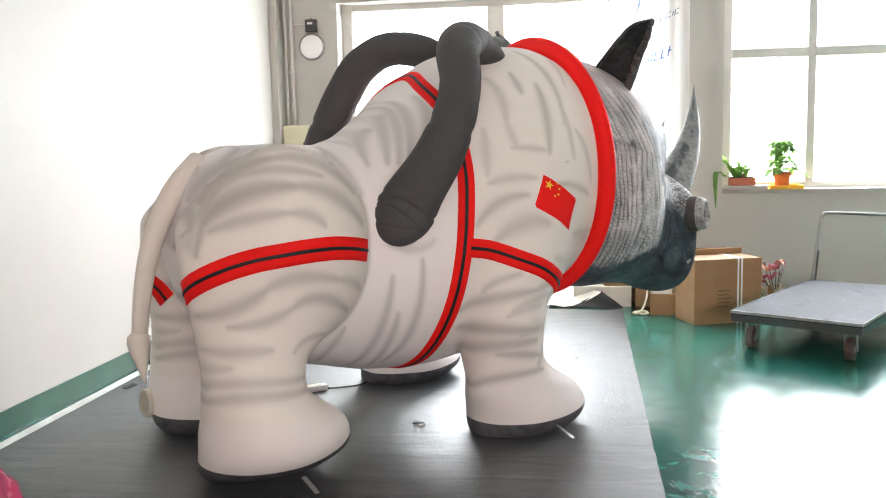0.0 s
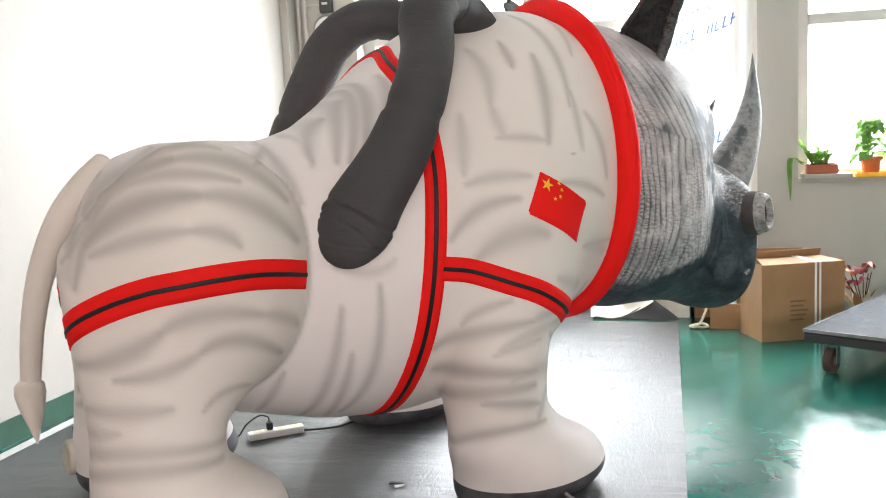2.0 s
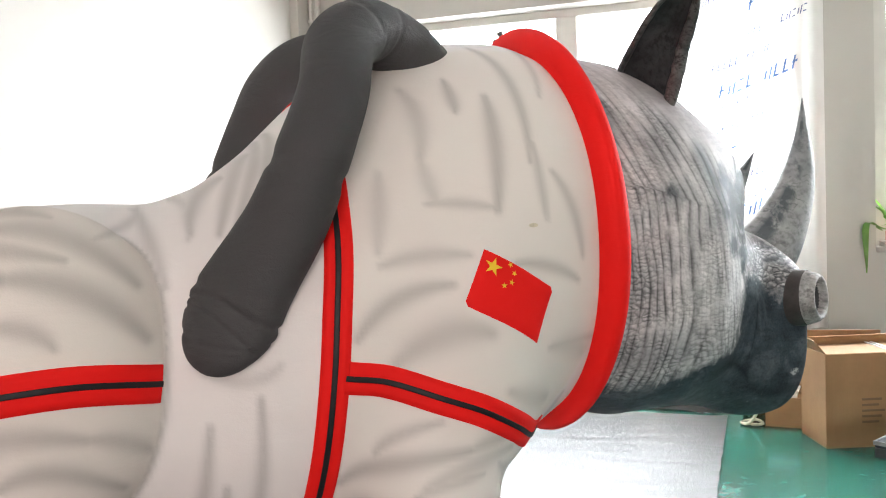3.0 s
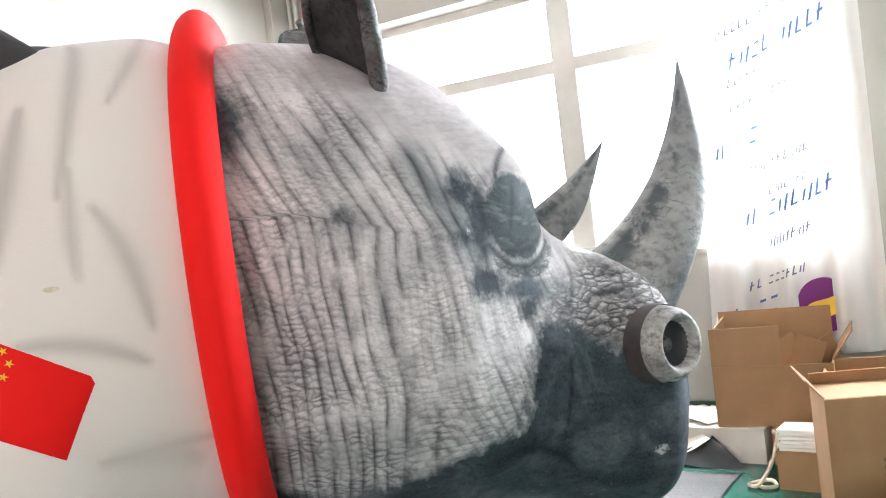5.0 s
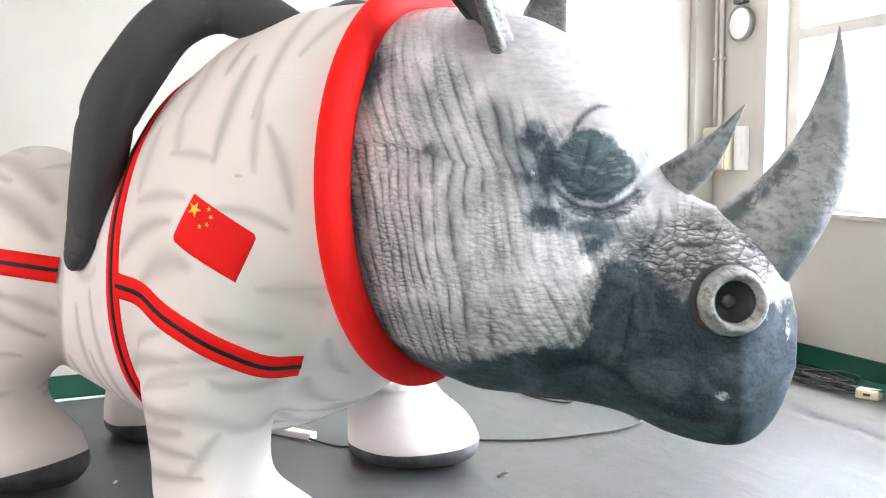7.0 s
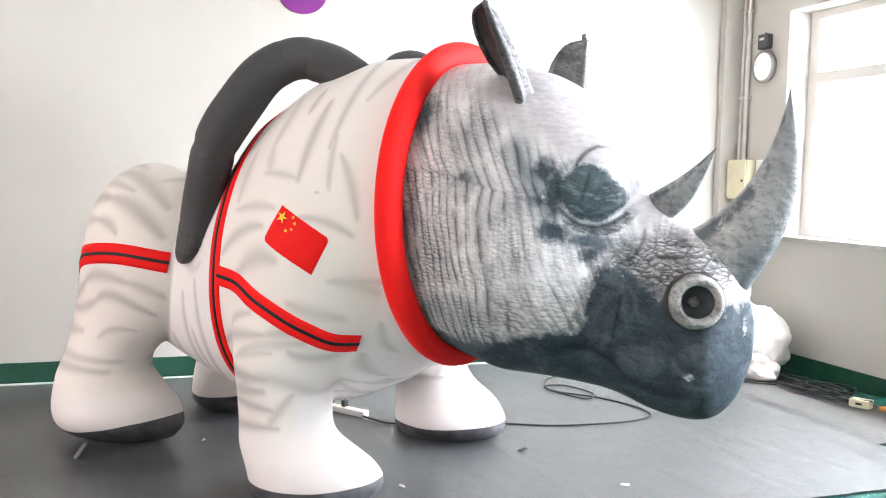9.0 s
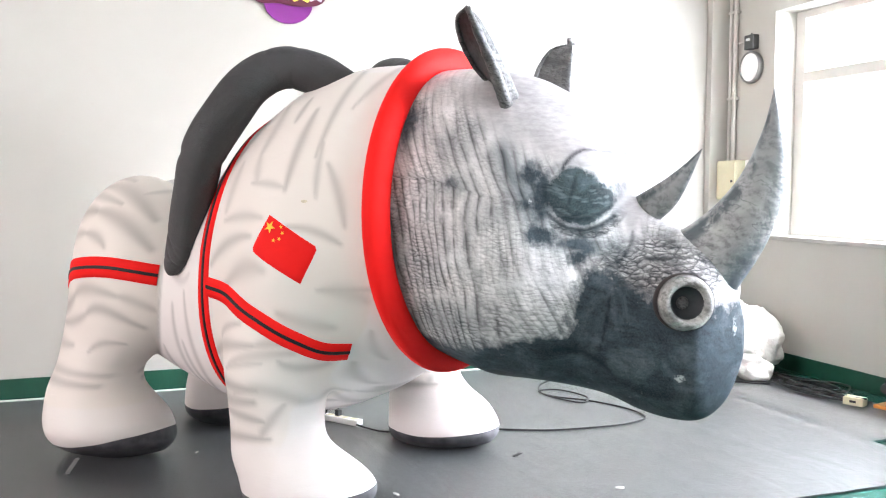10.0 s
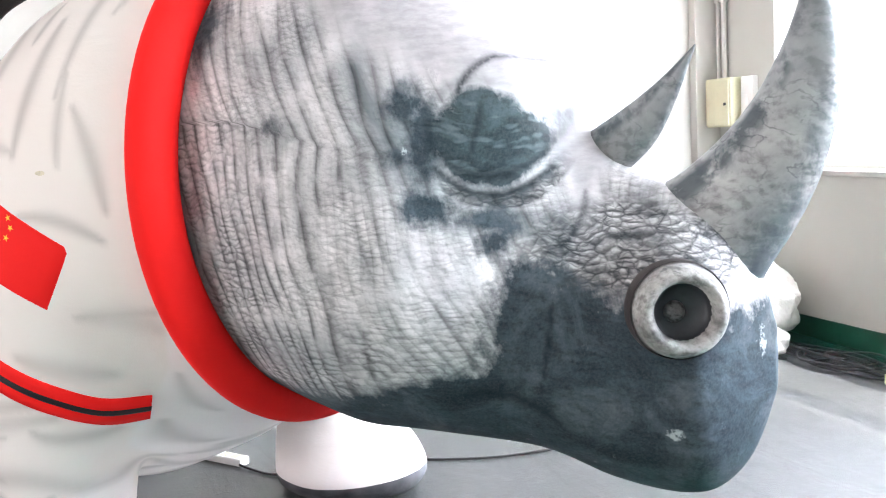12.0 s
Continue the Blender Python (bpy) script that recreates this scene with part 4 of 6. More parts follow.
SHOULDER_FOLDS = [
    (-0.13, 1.738, -0.086, 1.670, -0.129, 1.529, 0.018, 0.35), (-0.129, 1.529, -0.122, 1.457, -0.103, 1.409, 0.015, 0.3), (0.006, 1.767, 0.009, 1.702, 0.005, 1.666, 0.012, 0.5),
    (0.105, 1.709, 0.103, 1.592, 0.069, 1.379, 0.016, 0.5), (0.07, 1.384, -0.027, 1.409, -0.133, 1.405, 0.01, 0.35), (0.155, 1.892, 0.235, 1.836, 0.195, 1.512, 0.012, 0.45),
    (0.213, 1.568, 0.214, 1.457, 0.223, 1.347, 0.01, 0.4), (0.305, 1.915, 0.343, 1.861, 0.286, 1.711, 0.01, 0.35), (0.258, 1.484, 0.332, 1.388, 0.347, 1.232, 0.012, 0.4),
    (-0.275, 1.244, -0.165, 1.279, -0.03, 1.262, 0.014, 0.35), (0.105, 1.23, 0.242, 1.224, 0.328, 1.163, 0.012, 0.45), (-0.35, 1.054, -0.264, 1.184, -0.087, 1.185, 0.016, 0.45),
    (-0.247, 0.982, -0.104, 1.095, 0.007, 1.048, 0.028, 0.4), (0.221, 0.973, 0.334, 0.974, 0.424, 0.979, 0.012, 0.35), (-0.248, 1.491, -0.263, 1.387, -0.278, 1.283, 0.016, 0.3)]
FRONT_BANDS = [
    (-0.314, 0.733, -0.290, 0.797, -0.137, 0.818, 0.012, 0.4), (-0.401, 0.653, -0.337, 0.722, -0.061, 0.731, 0.018, 0.5), (-0.061, 0.731, 0.011, 0.748, 0.066, 0.744, 0.014, 0.4),
    (-0.221, 0.621, -0.156, 0.655, -0.023, 0.658, 0.01, 0.35), (-0.381, 0.56, -0.383, 0.569, -0.045, 0.546, 0.02, 0.55), (-0.323, 0.451, -0.318, 0.491, -0.062, 0.494, 0.022, 0.5),
    (-0.253, 0.438, -0.176, 0.445, -0.027, 0.412, 0.014, 0.5), (-0.324, 0.273, -0.289, 0.346, -0.002, 0.339, 0.014, 0.5)]
CHEST_FOLDS = [
    (0.224, 0.643, 0.149, 0.533, 0.173, 0.507, 0.012, 0.4), (0.038, 0.482, -0.021, 0.386, -0.044, 0.335, 0.012, 0.4), (0.35, 0.793, 0.300, 0.688, 0.31, 0.65, 0.012, 0.35),
    (0.097, 0.469, 0.124, 0.432, 0.15, 0.475, 0.012, 0.4), (0.069, 0.875, 0.151, 0.837, 0.236, 0.815, 0.022, 0.35), (-0.194, 0.644, -0.077, 0.704, 0.088, 0.703, 0.018, 0.35),
    (0.039, 0.667, 0.082, 0.615, 0.173, 0.651, 0.014, 0.4), (-0.159, 0.522, -0.001, 0.595, 0.076, 0.481, 0.02, 0.4), (0.245, 0.973, 0.366, 0.970, 0.379, 0.93, 0.025, 0.3)]
printed = np.zeros(len(body_v))
for rows in (HAUNCH_FOLDS, REAR_BANDS, BELLY_FOLDS, SHOULDER_FOLDS, FRONT_BANDS, CHEST_FOLDS):
    printed = np.maximum(printed, bezier_strokes([(*row[:6], row[6] * 1.3, row[7] * 0.9) for row in rows], body_v, flank))
bx, by, bz = body_v[:, 0], np.abs(body_v[:, 1]), body_v[:, 2]
join = torso_field(bx, by, bz) - rear_field(bx, by, bz, far_side(body_v[:, 1], bz))      # above 0 on the hind legs and haunches
chest_edge = np.interp(bz, (0.45, 0.57, 0.715, 0.82, 0.925, 1.10), (0.05, 0.126, 0.253, 0.345, 0.395, 0.52))
girth_edge = np.interp(bz, (0.36, 0.49, 0.69, 0.90, 1.10, 1.32, 1.55, 1.80), (-0.49, -0.475, -0.445, -0.42, -0.40, -0.378, -0.37, -0.34))
sleeve = np.clip(0.5 + (bx - girth_edge) / 0.012, 0, 1) * np.clip(0.5 + (chest_edge - bx) / 0.012, 0, 1) * np.clip((by - 0.30) / 0.02, 0, 1)
panel = np.maximum(np.clip(0.5 + join / 0.012, 0, 1), 0.8 * sleeve) * np.clip((bz - 0.30) / 0.02, 0.35, 1)
# seam line round the haunch, with its crease's shade painted into the colour
seam_shade = 0.45 * np.exp(-(join / 0.010) ** 2) * (bz > 0.42) * (by > 0.2)
printed = np.maximum(np.clip(printed * 1.15, 0, 0.75), seam_shade)
sole = np.where(bx < -0.7, 0.10 + 0.085 * np.clip((bx + 1.45) / 0.5, 0, 1) ** 2, 0.075 + 0.05 * np.clip((bx + 0.12) / 0.5, 0, 1) ** 2)
body = big_mesh("suit", body_v, body_f, SUIT, rhino, "white printed space suit body with grey fold print and dark soles", {"print": printed, "boot": (body_v[:, 2] < 0.3).astype(float), "panel": panel, "sole": sole})
body_tree = BVHTree.FromPolygons(body_v.tolist(), body_f.tolist())


def on_body(p, lift):
    loc, nrm, _, _ = body_tree.find_nearest(Vector(p))
    return loc + nrm * lift, nrm


def ribbon(points, width, lift, name, mat, parent, label="", closed=False, steps=10):
    """A sewn band that lies on the body along the path."""
    path = smooth_path(points, steps, closed)
    n, verts, faces, cols = len(path), [], [], 7
    for i, p in enumerate(path):
        a = path[i - 1] if (i or closed) else p
        b = path[(i + 1) % n] if (i + 1 < n or closed) else p
        loc, nrm = on_body(p, 0)
        side = nrm.cross(Vector(b - a).normalized()).normalized()
        for k in range(cols):
            s = (-0.5, -0.47, -0.25, 0.0, 0.25, 0.47, 0.5)[k] * width
            edge = k in (0, cols - 1)
            q, _ = on_body(loc + side * s, -0.004 if edge else lift)
            verts.append(q)
    for i in range(n if closed else n - 1):
        j = (i + 1) % n
        for k in range(cols - 1):
            faces.append((i * cols + k, i * cols + k + 1, j * cols + k + 1, j * cols + k))
    return mesh_part(name, verts, faces, mat, parent, label)


def flip(points):
    return [(p[0], -p[1], p[2]) for p in points]


GIRTH = [(-0.34, 0.0, 1.80), (-0.372, -0.25, 1.71), (-0.375, -0.41, 1.63), (-0.37, -0.53, 1.55), (-0.378, -0.66, 1.32), (-0.40, -0.703, 1.10), (-0.42, -0.70, 0.90), (-0.445, -0.65, 0.69), (-0.475, -0.52, 0.49), (-0.495, -0.343, 0.361)]
GIRTH_LOOP = GIRTH + [(-0.51, 0.0, 0.28)] + flip(GIRTH[:0:-1])
CHEST = [(-0.385, -0.71, 0.955), (-0.276, -0.72, 0.935), (-0.143, -0.752, 0.885), (-0.018, -0.762, 0.834), (0.10, -0.70, 0.765), (0.18, -0.605, 0.71), (0.248, -0.51, 0.695)]
HIP = [(-0.848, -0.588, 0.967), (-0.95, -0.668, 0.99), (-1.06, -0.71, 1.003), (-1.19, -0.72, 1.0), (-1.326, -0.69, 0.984), (-1.40, -0.665, 0.97), (-1.492, -0.611, 0.939), (-1.589, -0.53, 0.886), (-1.635, -0.42, 0.82)]
FAR_HIP = flip(HIP[:-1]) + [(-1.605, 0.41, 0.81), (-1.579, 0.311, 0.744), (-1.545, 0.278, 0.69)]
for pts, width, closed in ((GIRTH_LOOP, 0.082, True), (CHEST, 0.092, False), (flip(CHEST), 0.092, False), (HIP, 0.104, False), (FAR_HIP, 0.104, False)):
    strap = ribbon(pts, width, 0.005, "strap", RED, rhino, "red band with a black centre stripe", closed)
    ribbon(pts, 0.016, 0.0085, "stripe", BLACK, strap, "black centre stripe", closed)

# flag patch on the shoulder
FLAG = [Vector(p) for p in ((0.008, -0.73, 1.284), (0.243, -0.694, 1.149), (0.166, -0.72, 0.989), (-0.072, -0.76, 1.127))]


def on_flag(s, t, lift):
    p = (FLAG[0] * (1 - s) + FLAG[1] * s) * (1 - t) + (FLAG[3] * (1 - s) + FLAG[2] * s) * t
    return on_body(p, lift)[0]


cols, rows_ = 14, 10
flag_v = [on_flag(i / cols, j / rows_, -0.003 if i in (0, cols) or j in (0, rows_) else 0.0055) for i in range(cols + 1) for j in range(rows_ + 1)]
flag_f = [(i * (rows_ + 1) + j, i * (rows_ + 1) + j + 1, (i + 1) * (rows_ + 1) + j + 1, (i + 1) * (rows_ + 1) + j) for i in range(cols) for j in range(rows_)]
flag = mesh_part("flag_patch", flag_v, flag_f, RED, rhino, "red flag patch with five yellow stars")
for sx, sy, size, turn in ((5, 5, 3.0, 0), (10, 2, 1.0, 30), (12, 4, 1.0, 10), (12, 7, 1.0, -5), (10, 9, 1.0, -25)):
    pts = [on_flag(sx / 30, sy / 20, 0.0085)]
    for k in range(10):
        a, r = radians(36 * k - 90 + turn), size if k % 2 == 0 else size * 0.385
        pts.append(on_flag((sx + r * math.cos(a)) / 30, (sy + r * math.sin(a)) / 20, 0.0085))
    mesh_part("star", pts, [(0, k + 1, (k + 1) % 10 + 1) for k in range(10)], YELLOW, flag, "yellow star", smooth=False)

mark = [on_body((0.172 + 0.016 * math.cos(a), -0.694, 1.33 + 0.006 * math.sin(a)), 0.004) [0] for a in np.linspace(0, 2 * math.pi, 10, endpoint=False)]
mesh_part("stain", mark, [tuple(range(10))], ROPE, rhino, "small brown stain on the suit", smooth=False)

# red collar round the neck
ring = [(0.458 - 0.0115 * math.cos(a) - 0.011 * math.cos(2 * a), 0.622 * math.sin(a) * (1 - 0.02 * math.cos(a)), 1.282 + 0.656 * math.cos(a)) for a in np.linspace(0, 2 * math.pi, 96, endpoint=False)]
cv, cf = tube(np.array(ring), lambda s: (0.067, 0.051), 24, True)
mesh_part("collar", cv, cf, RED, rhino, "puffed red ring collar round the neck")

# two charcoal air hoses from the back to the flanks
HOSE_PATH = [(0.10, -0.22, 1.782), (0.0, -0.266, 1.844), (-0.12, -0.326, 1.904), (-0.221, -0.399, 1.921), (-0.312, -0.50, 1.853), (-0.36, -0.605, 1.712), (-0.437, -0.67, 1.544), (-0.516, -0.656, 1.37), (-0.618, -0.615, 1.206), (-0.68, -0.60, 1.095), (-0.742, -0.615, 0.985)]
FAR_HOSE_PATH = [(0.12, 0.22, 1.84), (0.02, 0.27, 1.90), (-0.11, 0.345, 1.955), (-0.24, 0.43, 1.955), (-0.35, 0.53, 1.87), (-0.42, 0.61, 1.73), (-0.49, 0.67, 1.56), (-0.56, 0.68, 1.39), (-0.63, 0.665, 1.23), (-0.68, 0.645, 1.11), (-0.70, 0.63, 1.04)]


def hose_radius(s):
    w = 0.075 + 0.028 * min(1, s / 0.15)
    swell = max(0, min(1, (s - 0.55) / 0.3))
    end = math.sqrt(max(0.004, 1 - (max(0, s - 0.82) / 0.18) ** 2.2))
    crease = 1 - 0.06 * math.exp(-((s - 0.62) / 0.012) ** 2) - 0.05 * math.exp(-((s - 0.84) / 0.01) ** 2) - 0.03 * math.exp(-((s - 0.25) / 0.01) ** 2)
    broad, thick = np.interp(s, (0, 0.25, 0.5, 0.75, 1.0), (0.97, 1.09, 0.93, 0.93, 1.10)), np.interp(s, (0, 0.25, 0.5, 0.75, 1.0), (0.91, 0.90, 1.0, 1.03, 0.95))
    return (w * crease * end * (1 + 0.38 * swell) * broad, w * crease * end * (1 - 0.28 * swell) * thick)


for pts, sgn in ((HOSE_PATH, -1), (FAR_HOSE_PATH, 1)):
    hv, hf = tube(smooth_path(pts, 24), hose_radius, 40, fixed=(0.83, 0.55 * sgn, 0.05))
    rings = len(hv) // 40
    for i in range(rings):
        s = i / (rings - 1)
        mid = sum((hv[i * 40 + k] for k in range(40)), Vector()) / 40
        for k in range(40):
            a = 2 * math.pi * k / 40
            dent = 0.0
            for at, lean, depth, width, face in ((0.865, 0.030, 0.09, 0.006, 2.3), (0.90, 0.022, 0.08, 0.005, 1.6), (0.93, -0.02, 0.07, 0.006, 2.0), (0.62, 0.012, 0.05, 0.006, 3.4), (0.33, 0.01, 0.035, 0.008, 1.0)):
                dent += depth * math.exp(-((s - at - lean * math.sin(a * 1.5 + face)) / width) ** 2) * (0.5 + 0.5 * math.cos(a - face))
            dent += 0.012 * noise.noise(Vector((s * 14, math.cos(a) * 1.2, math.sin(a) * 1.2)))
            hv[i * 40 + k] = mid + (hv[i * 40 + k] - mid) * (1 - dent)
    mesh_part("hose", hv, hf, HOSE, rhino, "fat charcoal inflated air hose")

# tail with a spade tip
TAIL = [(-1.42, 0.0, 1.36), (-1.50, -0.05, 1.30), (-1.575, -0.085, 1.22), (-1.635, -0.10, 1.12), (-1.69, -0.105, 0.98), (-1.728, -0.105, 0.82), (-1.75, -0.105, 0.66), (-1.757, -0.107, 0.58)]
tv, tf = tube(smooth_path(TAIL, 8), lambda s: (0.066 - 0.034 * s, 0.062 - 0.032 * s), 18)
mesh_part("tail", tv, tf, TAILCLOTH, rhino, "thin white stuffed tail")
sv, sf = lathe([(0.003, -0.185), (0.024, -0.12), (0.048, -0.05), (0.059, 0.0), (0.055, 0.03), (0.034, 0.048), (0.002, 0.052)], 18)
mesh_part("tail_tip", moved([(x, y * 0.8, z) for x, y, z in sv], pose(-1.76, -0.107, 0.575, -10, 5, 38)), sf, TAILCLOTH, rhino, "spade-shaped tail tip")

# head, in its own slightly turned frame: along, top, underside, half width
HEAD_SHAPE = profile([
    (-0.12, 1.880, 0.721, 0.533), (0.05, 1.905, 0.675, 0.558), (0.2, 1.907, 0.620, 0.563), (0.35, 1.890, 0.575, 0.559),
    (0.5, 1.852, 0.575, 0.535), (0.62, 1.788, 0.570, 0.499), (0.72, 1.714, 0.559, 0.421), (0.8, 1.581, 0.547, 0.351),
    (0.88, 1.412, 0.525, 0.314), (0.96, 1.297, 0.490, 0.282), (1.05, 1.243, 0.469, 0.252), (1.14, 1.210, 0.461, 0.237),
    (1.22, 1.162, 0.477, 0.241), (1.29, 1.083, 0.548, 0.146), (1.335, 0.980, 0.648, 0.020), (1.35, 0.882, 0.731, 0.020)])


def head_field(x, y, z):
    y = np.abs(y)
    top, low, b = HEAD_SHAPE(np.clip(x, -0.12, 1.35))
    c, h = (top + low) / 2, np.maximum((top - low) / 2, 0.02)
    n = 2.2
    f = ((np.abs(y / b) ** n + np.abs((z - c) / h) ** n) ** (1 / n) - 1) * np.minimum(b, h)
    f = np.maximum(f, np.maximum(-0.12 - x, x - 1.35))
    f = smin(f, ellipsoid(x, y, z, (0.714, 0.267, 1.421), (0.13, 0.10, 0.13)), 0.15)
    return smin(f, ellipsoid(x, y, z, (1.12, 0.15, 0.98), (0.13, 0.11, 0.12)), 0.08)


head_v, head_f = isosurface(head_field, (-0.15, -0.64, 0.40), (1.40, 0.64, 1.98), 0.0085)
hp, hz = head_v[:, 0], head_v[:, 2]


def bell(p, z, rp, rz):
    return np.exp(-(((hp - p) / rp) ** 2 + ((hz - z) / rz) ** 2))


def step_up(x, a, b):
    t = np.clip((x - a) / (b - a), 0, 1)
    return t * t * (3 - 2 * t)


def band(rows, rp, strength=1.0):
    """Darkness of soft strokes through (along, height) points."""
    out = np.zeros(len(head_v))
    for (a0, a1), (b0, b1) in zip(rows, rows[1:]):
        dx, dz = b0 - a0, b1 - a1
        k = np.clip(((hp - a0) * dx + (hz - a1) * dz) / (dx * dx + dz * dz), 0, 1)
        out = np.maximum(out, strength * np.exp(-(((hp - a0 - k * dx) ** 2 + (hz - a1 - k * dz) ** 2) / rp ** 2)))
    return out


# lower edge of the pale cheek and nose, above which the print is not slate
JAW = np.array([(-0.2, 0.93), (0.06, 0.91), (0.09, 0.845), (0.14, 0.78), (0.22, 0.745), (0.38, 0.75), (0.52, 0.778), (0.64, 0.806), (0.72, 0.83), (0.765, 0.86), (0.785, 0.96), (0.80, 1.06), (0.85, 1.11), (0.926, 1.045), (1.0, 1.005), (1.07, 0.985), (1.18, 0.955), (1.28, 0.945), (1.32, 0.95), (1.4, 0.97)])
soft = 0.05 + 0.04 * step_up(hp, 0.66, 0.78)
slate = sum(1 - step_up(hz, np.interp(hp + d, JAW[:, 0], JAW[:, 1]) - soft, np.interp(hp + d, JAW[:, 0], JAW[:, 1]) + soft) for d in np.linspace(-0.055, 0.055, 9)) / 9
eye_d = ((hp - 0.795 + 0.12 * (hz - 1.357)) / 0.098) ** 2 + ((hz - 1.357) / 0.110) ** 2
eye = 1 - step_up(eye_d, 0.55, 1.45)
for mp, mz, rp, rz, amt in ((0.685, 1.205, 0.062, 0.045, 1.0), (0.79, 1.177, 0.075, 0.026, 0.95), (0.66, 1.21, 0.03, 0.03, 0.9), (0.84, 1.15, 0.05, 0.03, 0.6), (0.80, 1.11, 0.05, 0.05, 0.7), (0.685, 1.37, 0.042, 0.10, 1.0), (0.645, 1.44, 0.05, 0.06, 0.85), (0.63, 1.32, 0.045, 0.035, 0.55), (0.36, 1.413, 0.05, 0.035, 0.55), (0.12, 1.65, 0.055, 0.085, 0.95)):
    slate = np.maximum(slate, amt * bell(mp, mz, rp, rz))
slate = np.maximum(slate, eye)
# darker passages behind the eye, at the collar and along the jaw
tone = np.maximum(band([(0.535, 1.53), (0.60, 1.40), (0.68, 1.27)], 0.065, 0.8), band([(0.63, 1.46), (0.69, 1.30)], 0.05, 0.9))
for mp, mz, rp, rz, amt in ((0.075, 1.13, 0.055, 0.15, 0.85), (0.13, 0.86, 0.06, 0.07, 0.8), (0.36, 1.40, 0.10, 0.05, 0.55), (0.14, 1.62, 0.08, 0.10, 0.8), (0.40, 0.77, 0.26, 0.035, 0.6), (0.45, 1.06, 0.05, 0.05, 0.4), (0.44, 1.25, 0.05, 0.10, 0.4), (0.90, 1.17, 0.05, 0.04, 0.5), (0.30, 1.00, 0.03, 0.09, 0.35), (0.55, 1.28, 0.06, 0.05, 0.45), (0.30, 0.86, 0.24, 0.09, 0.55), (0.33, 1.55, 0.16, 0.09, 0.42), (0.08, 1.0, 0.08, 0.30, 0.65), (0.22, 1.10, 0.08, 0.20, 0.30), (0.42, 1.62, 0.08, 0.05, 0.4)):
    tone = np.maximum(tone, amt * bell(mp, mz, rp, rz))
tone = np.maximum(tone, band([(0.69, 1.31), (0.675, 1.22), (0.75, 1.175), (0.85, 1.165)], 0.042, 0.75))
tone = np.maximum(tone, 0.7 * np.exp(-((np.sqrt(eye_d) - 1.16) / 0.16) ** 2))
tone = tone * (1 - 0.8 * bell(0.54, 1.16, 0.10, 0.06))
BROW = np.array([(-0.2, 1.86), (0.10, 1.79), (0.25, 1.75), (0.40, 1.69), (0.51, 1.60), (0.59, 1.555), (0.66, 1.52), (0.73, 1.485), (0.80, 1.475), (0.86, 1.43), (0.90, 1.34), (0.94, 1.22), (0.97, 1.16), (1.4, 1.3)])
over = hz - np.interp(hp, BROW[:, 0], BROW[:, 1])
pale = step_up(over, -0.07, 0.06) * (0.45 + 0.55 * step_up(hp, 0.25, 0.55)) * (1 - step_up(hp, 0.95, 1.0))
calm = np.clip(pale * 1.1 + 0.5 * eye, 0, 1)
CREASE = np.array([(-0.2, 1.44), (0.10, 1.432), (0.23, 1.427), (0.31, 1.409), (0.40, 1.383), (0.50, 1.353), (0.574, 1.333), (0.9, 1.30)])
above = hz > np.interp(hp, CREASE[:, 0], CREASE[:, 1])
pebbly = np.clip(np.where(above, 0.40, 0.0) + ~above * (0.50 + 0.6 * (1 - step_up(hp, 0.16, 0.36)) + 0.45 * (1 - step_up(hz, 0.88, 1.05)) * (1 - step_up(hp, 0.45, 0.65))), 0, 1)
fine = np.clip(step_up(hp, 0.40, 0.58) * (1 - step_up(hz, 1.22, 1.36)) + 0.35 * above, 0, 1)
wrinkly = np.clip(1.25 * np.maximum(bell(1.02, 1.10, 0.17, 0.11), bell(1.16, 1.06, 0.13, 0.10)) + 1.1 * np.exp(-((np.sqrt(eye_d) - 1.28) / 0.16) ** 2) * (1 - step_up(hz, 1.28, 1.38)) * step_up(hp, 0.68, 0.74), 0, 1)
wrinkly = wrinkly * step_up(hp, 0.66, 0.72)
# shade under the head and jaw painted by height, then dark mouth and lid
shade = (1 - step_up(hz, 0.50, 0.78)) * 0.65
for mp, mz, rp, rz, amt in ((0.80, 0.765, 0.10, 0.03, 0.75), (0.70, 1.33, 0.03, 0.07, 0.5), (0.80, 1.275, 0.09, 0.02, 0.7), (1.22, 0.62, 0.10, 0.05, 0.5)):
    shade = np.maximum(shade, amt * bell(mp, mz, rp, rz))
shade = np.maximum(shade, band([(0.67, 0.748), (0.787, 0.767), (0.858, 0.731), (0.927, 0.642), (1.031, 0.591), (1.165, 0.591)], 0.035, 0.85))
lean = np.where(above, 0.50, 0.04 + 0.24 * step_up(hp, 0.40, 0.78))
across = hp + lean * (hz - 1.38) + 0.013 * above
LID_LINES = [
    (0.70, 1.30, 0.80, 1.17, 0.90, 1.28, 0.009, 0.9), (0.71, 1.32, 0.80, 1.23, 0.885, 1.31, 0.007, 0.7), (0.745, 1.455, 0.755, 1.51, 0.80, 1.535, 0.007, 0.95), (0.775, 1.525, 0.80, 1.545, 0.84, 1.53, 0.006, 0.8),
    (0.79, 1.43, 0.785, 1.38, 0.77, 1.33, 0.006, 0.7), (0.885, 1.31, 0.905, 1.36, 0.88, 1.42, 0.008, 0.8), (0.69, 1.40, 0.695, 1.33, 0.72, 1.29, 0.008, 0.6), (0.72, 1.25, 0.81, 1.19, 0.89, 1.23, 0.006, 0.6)]
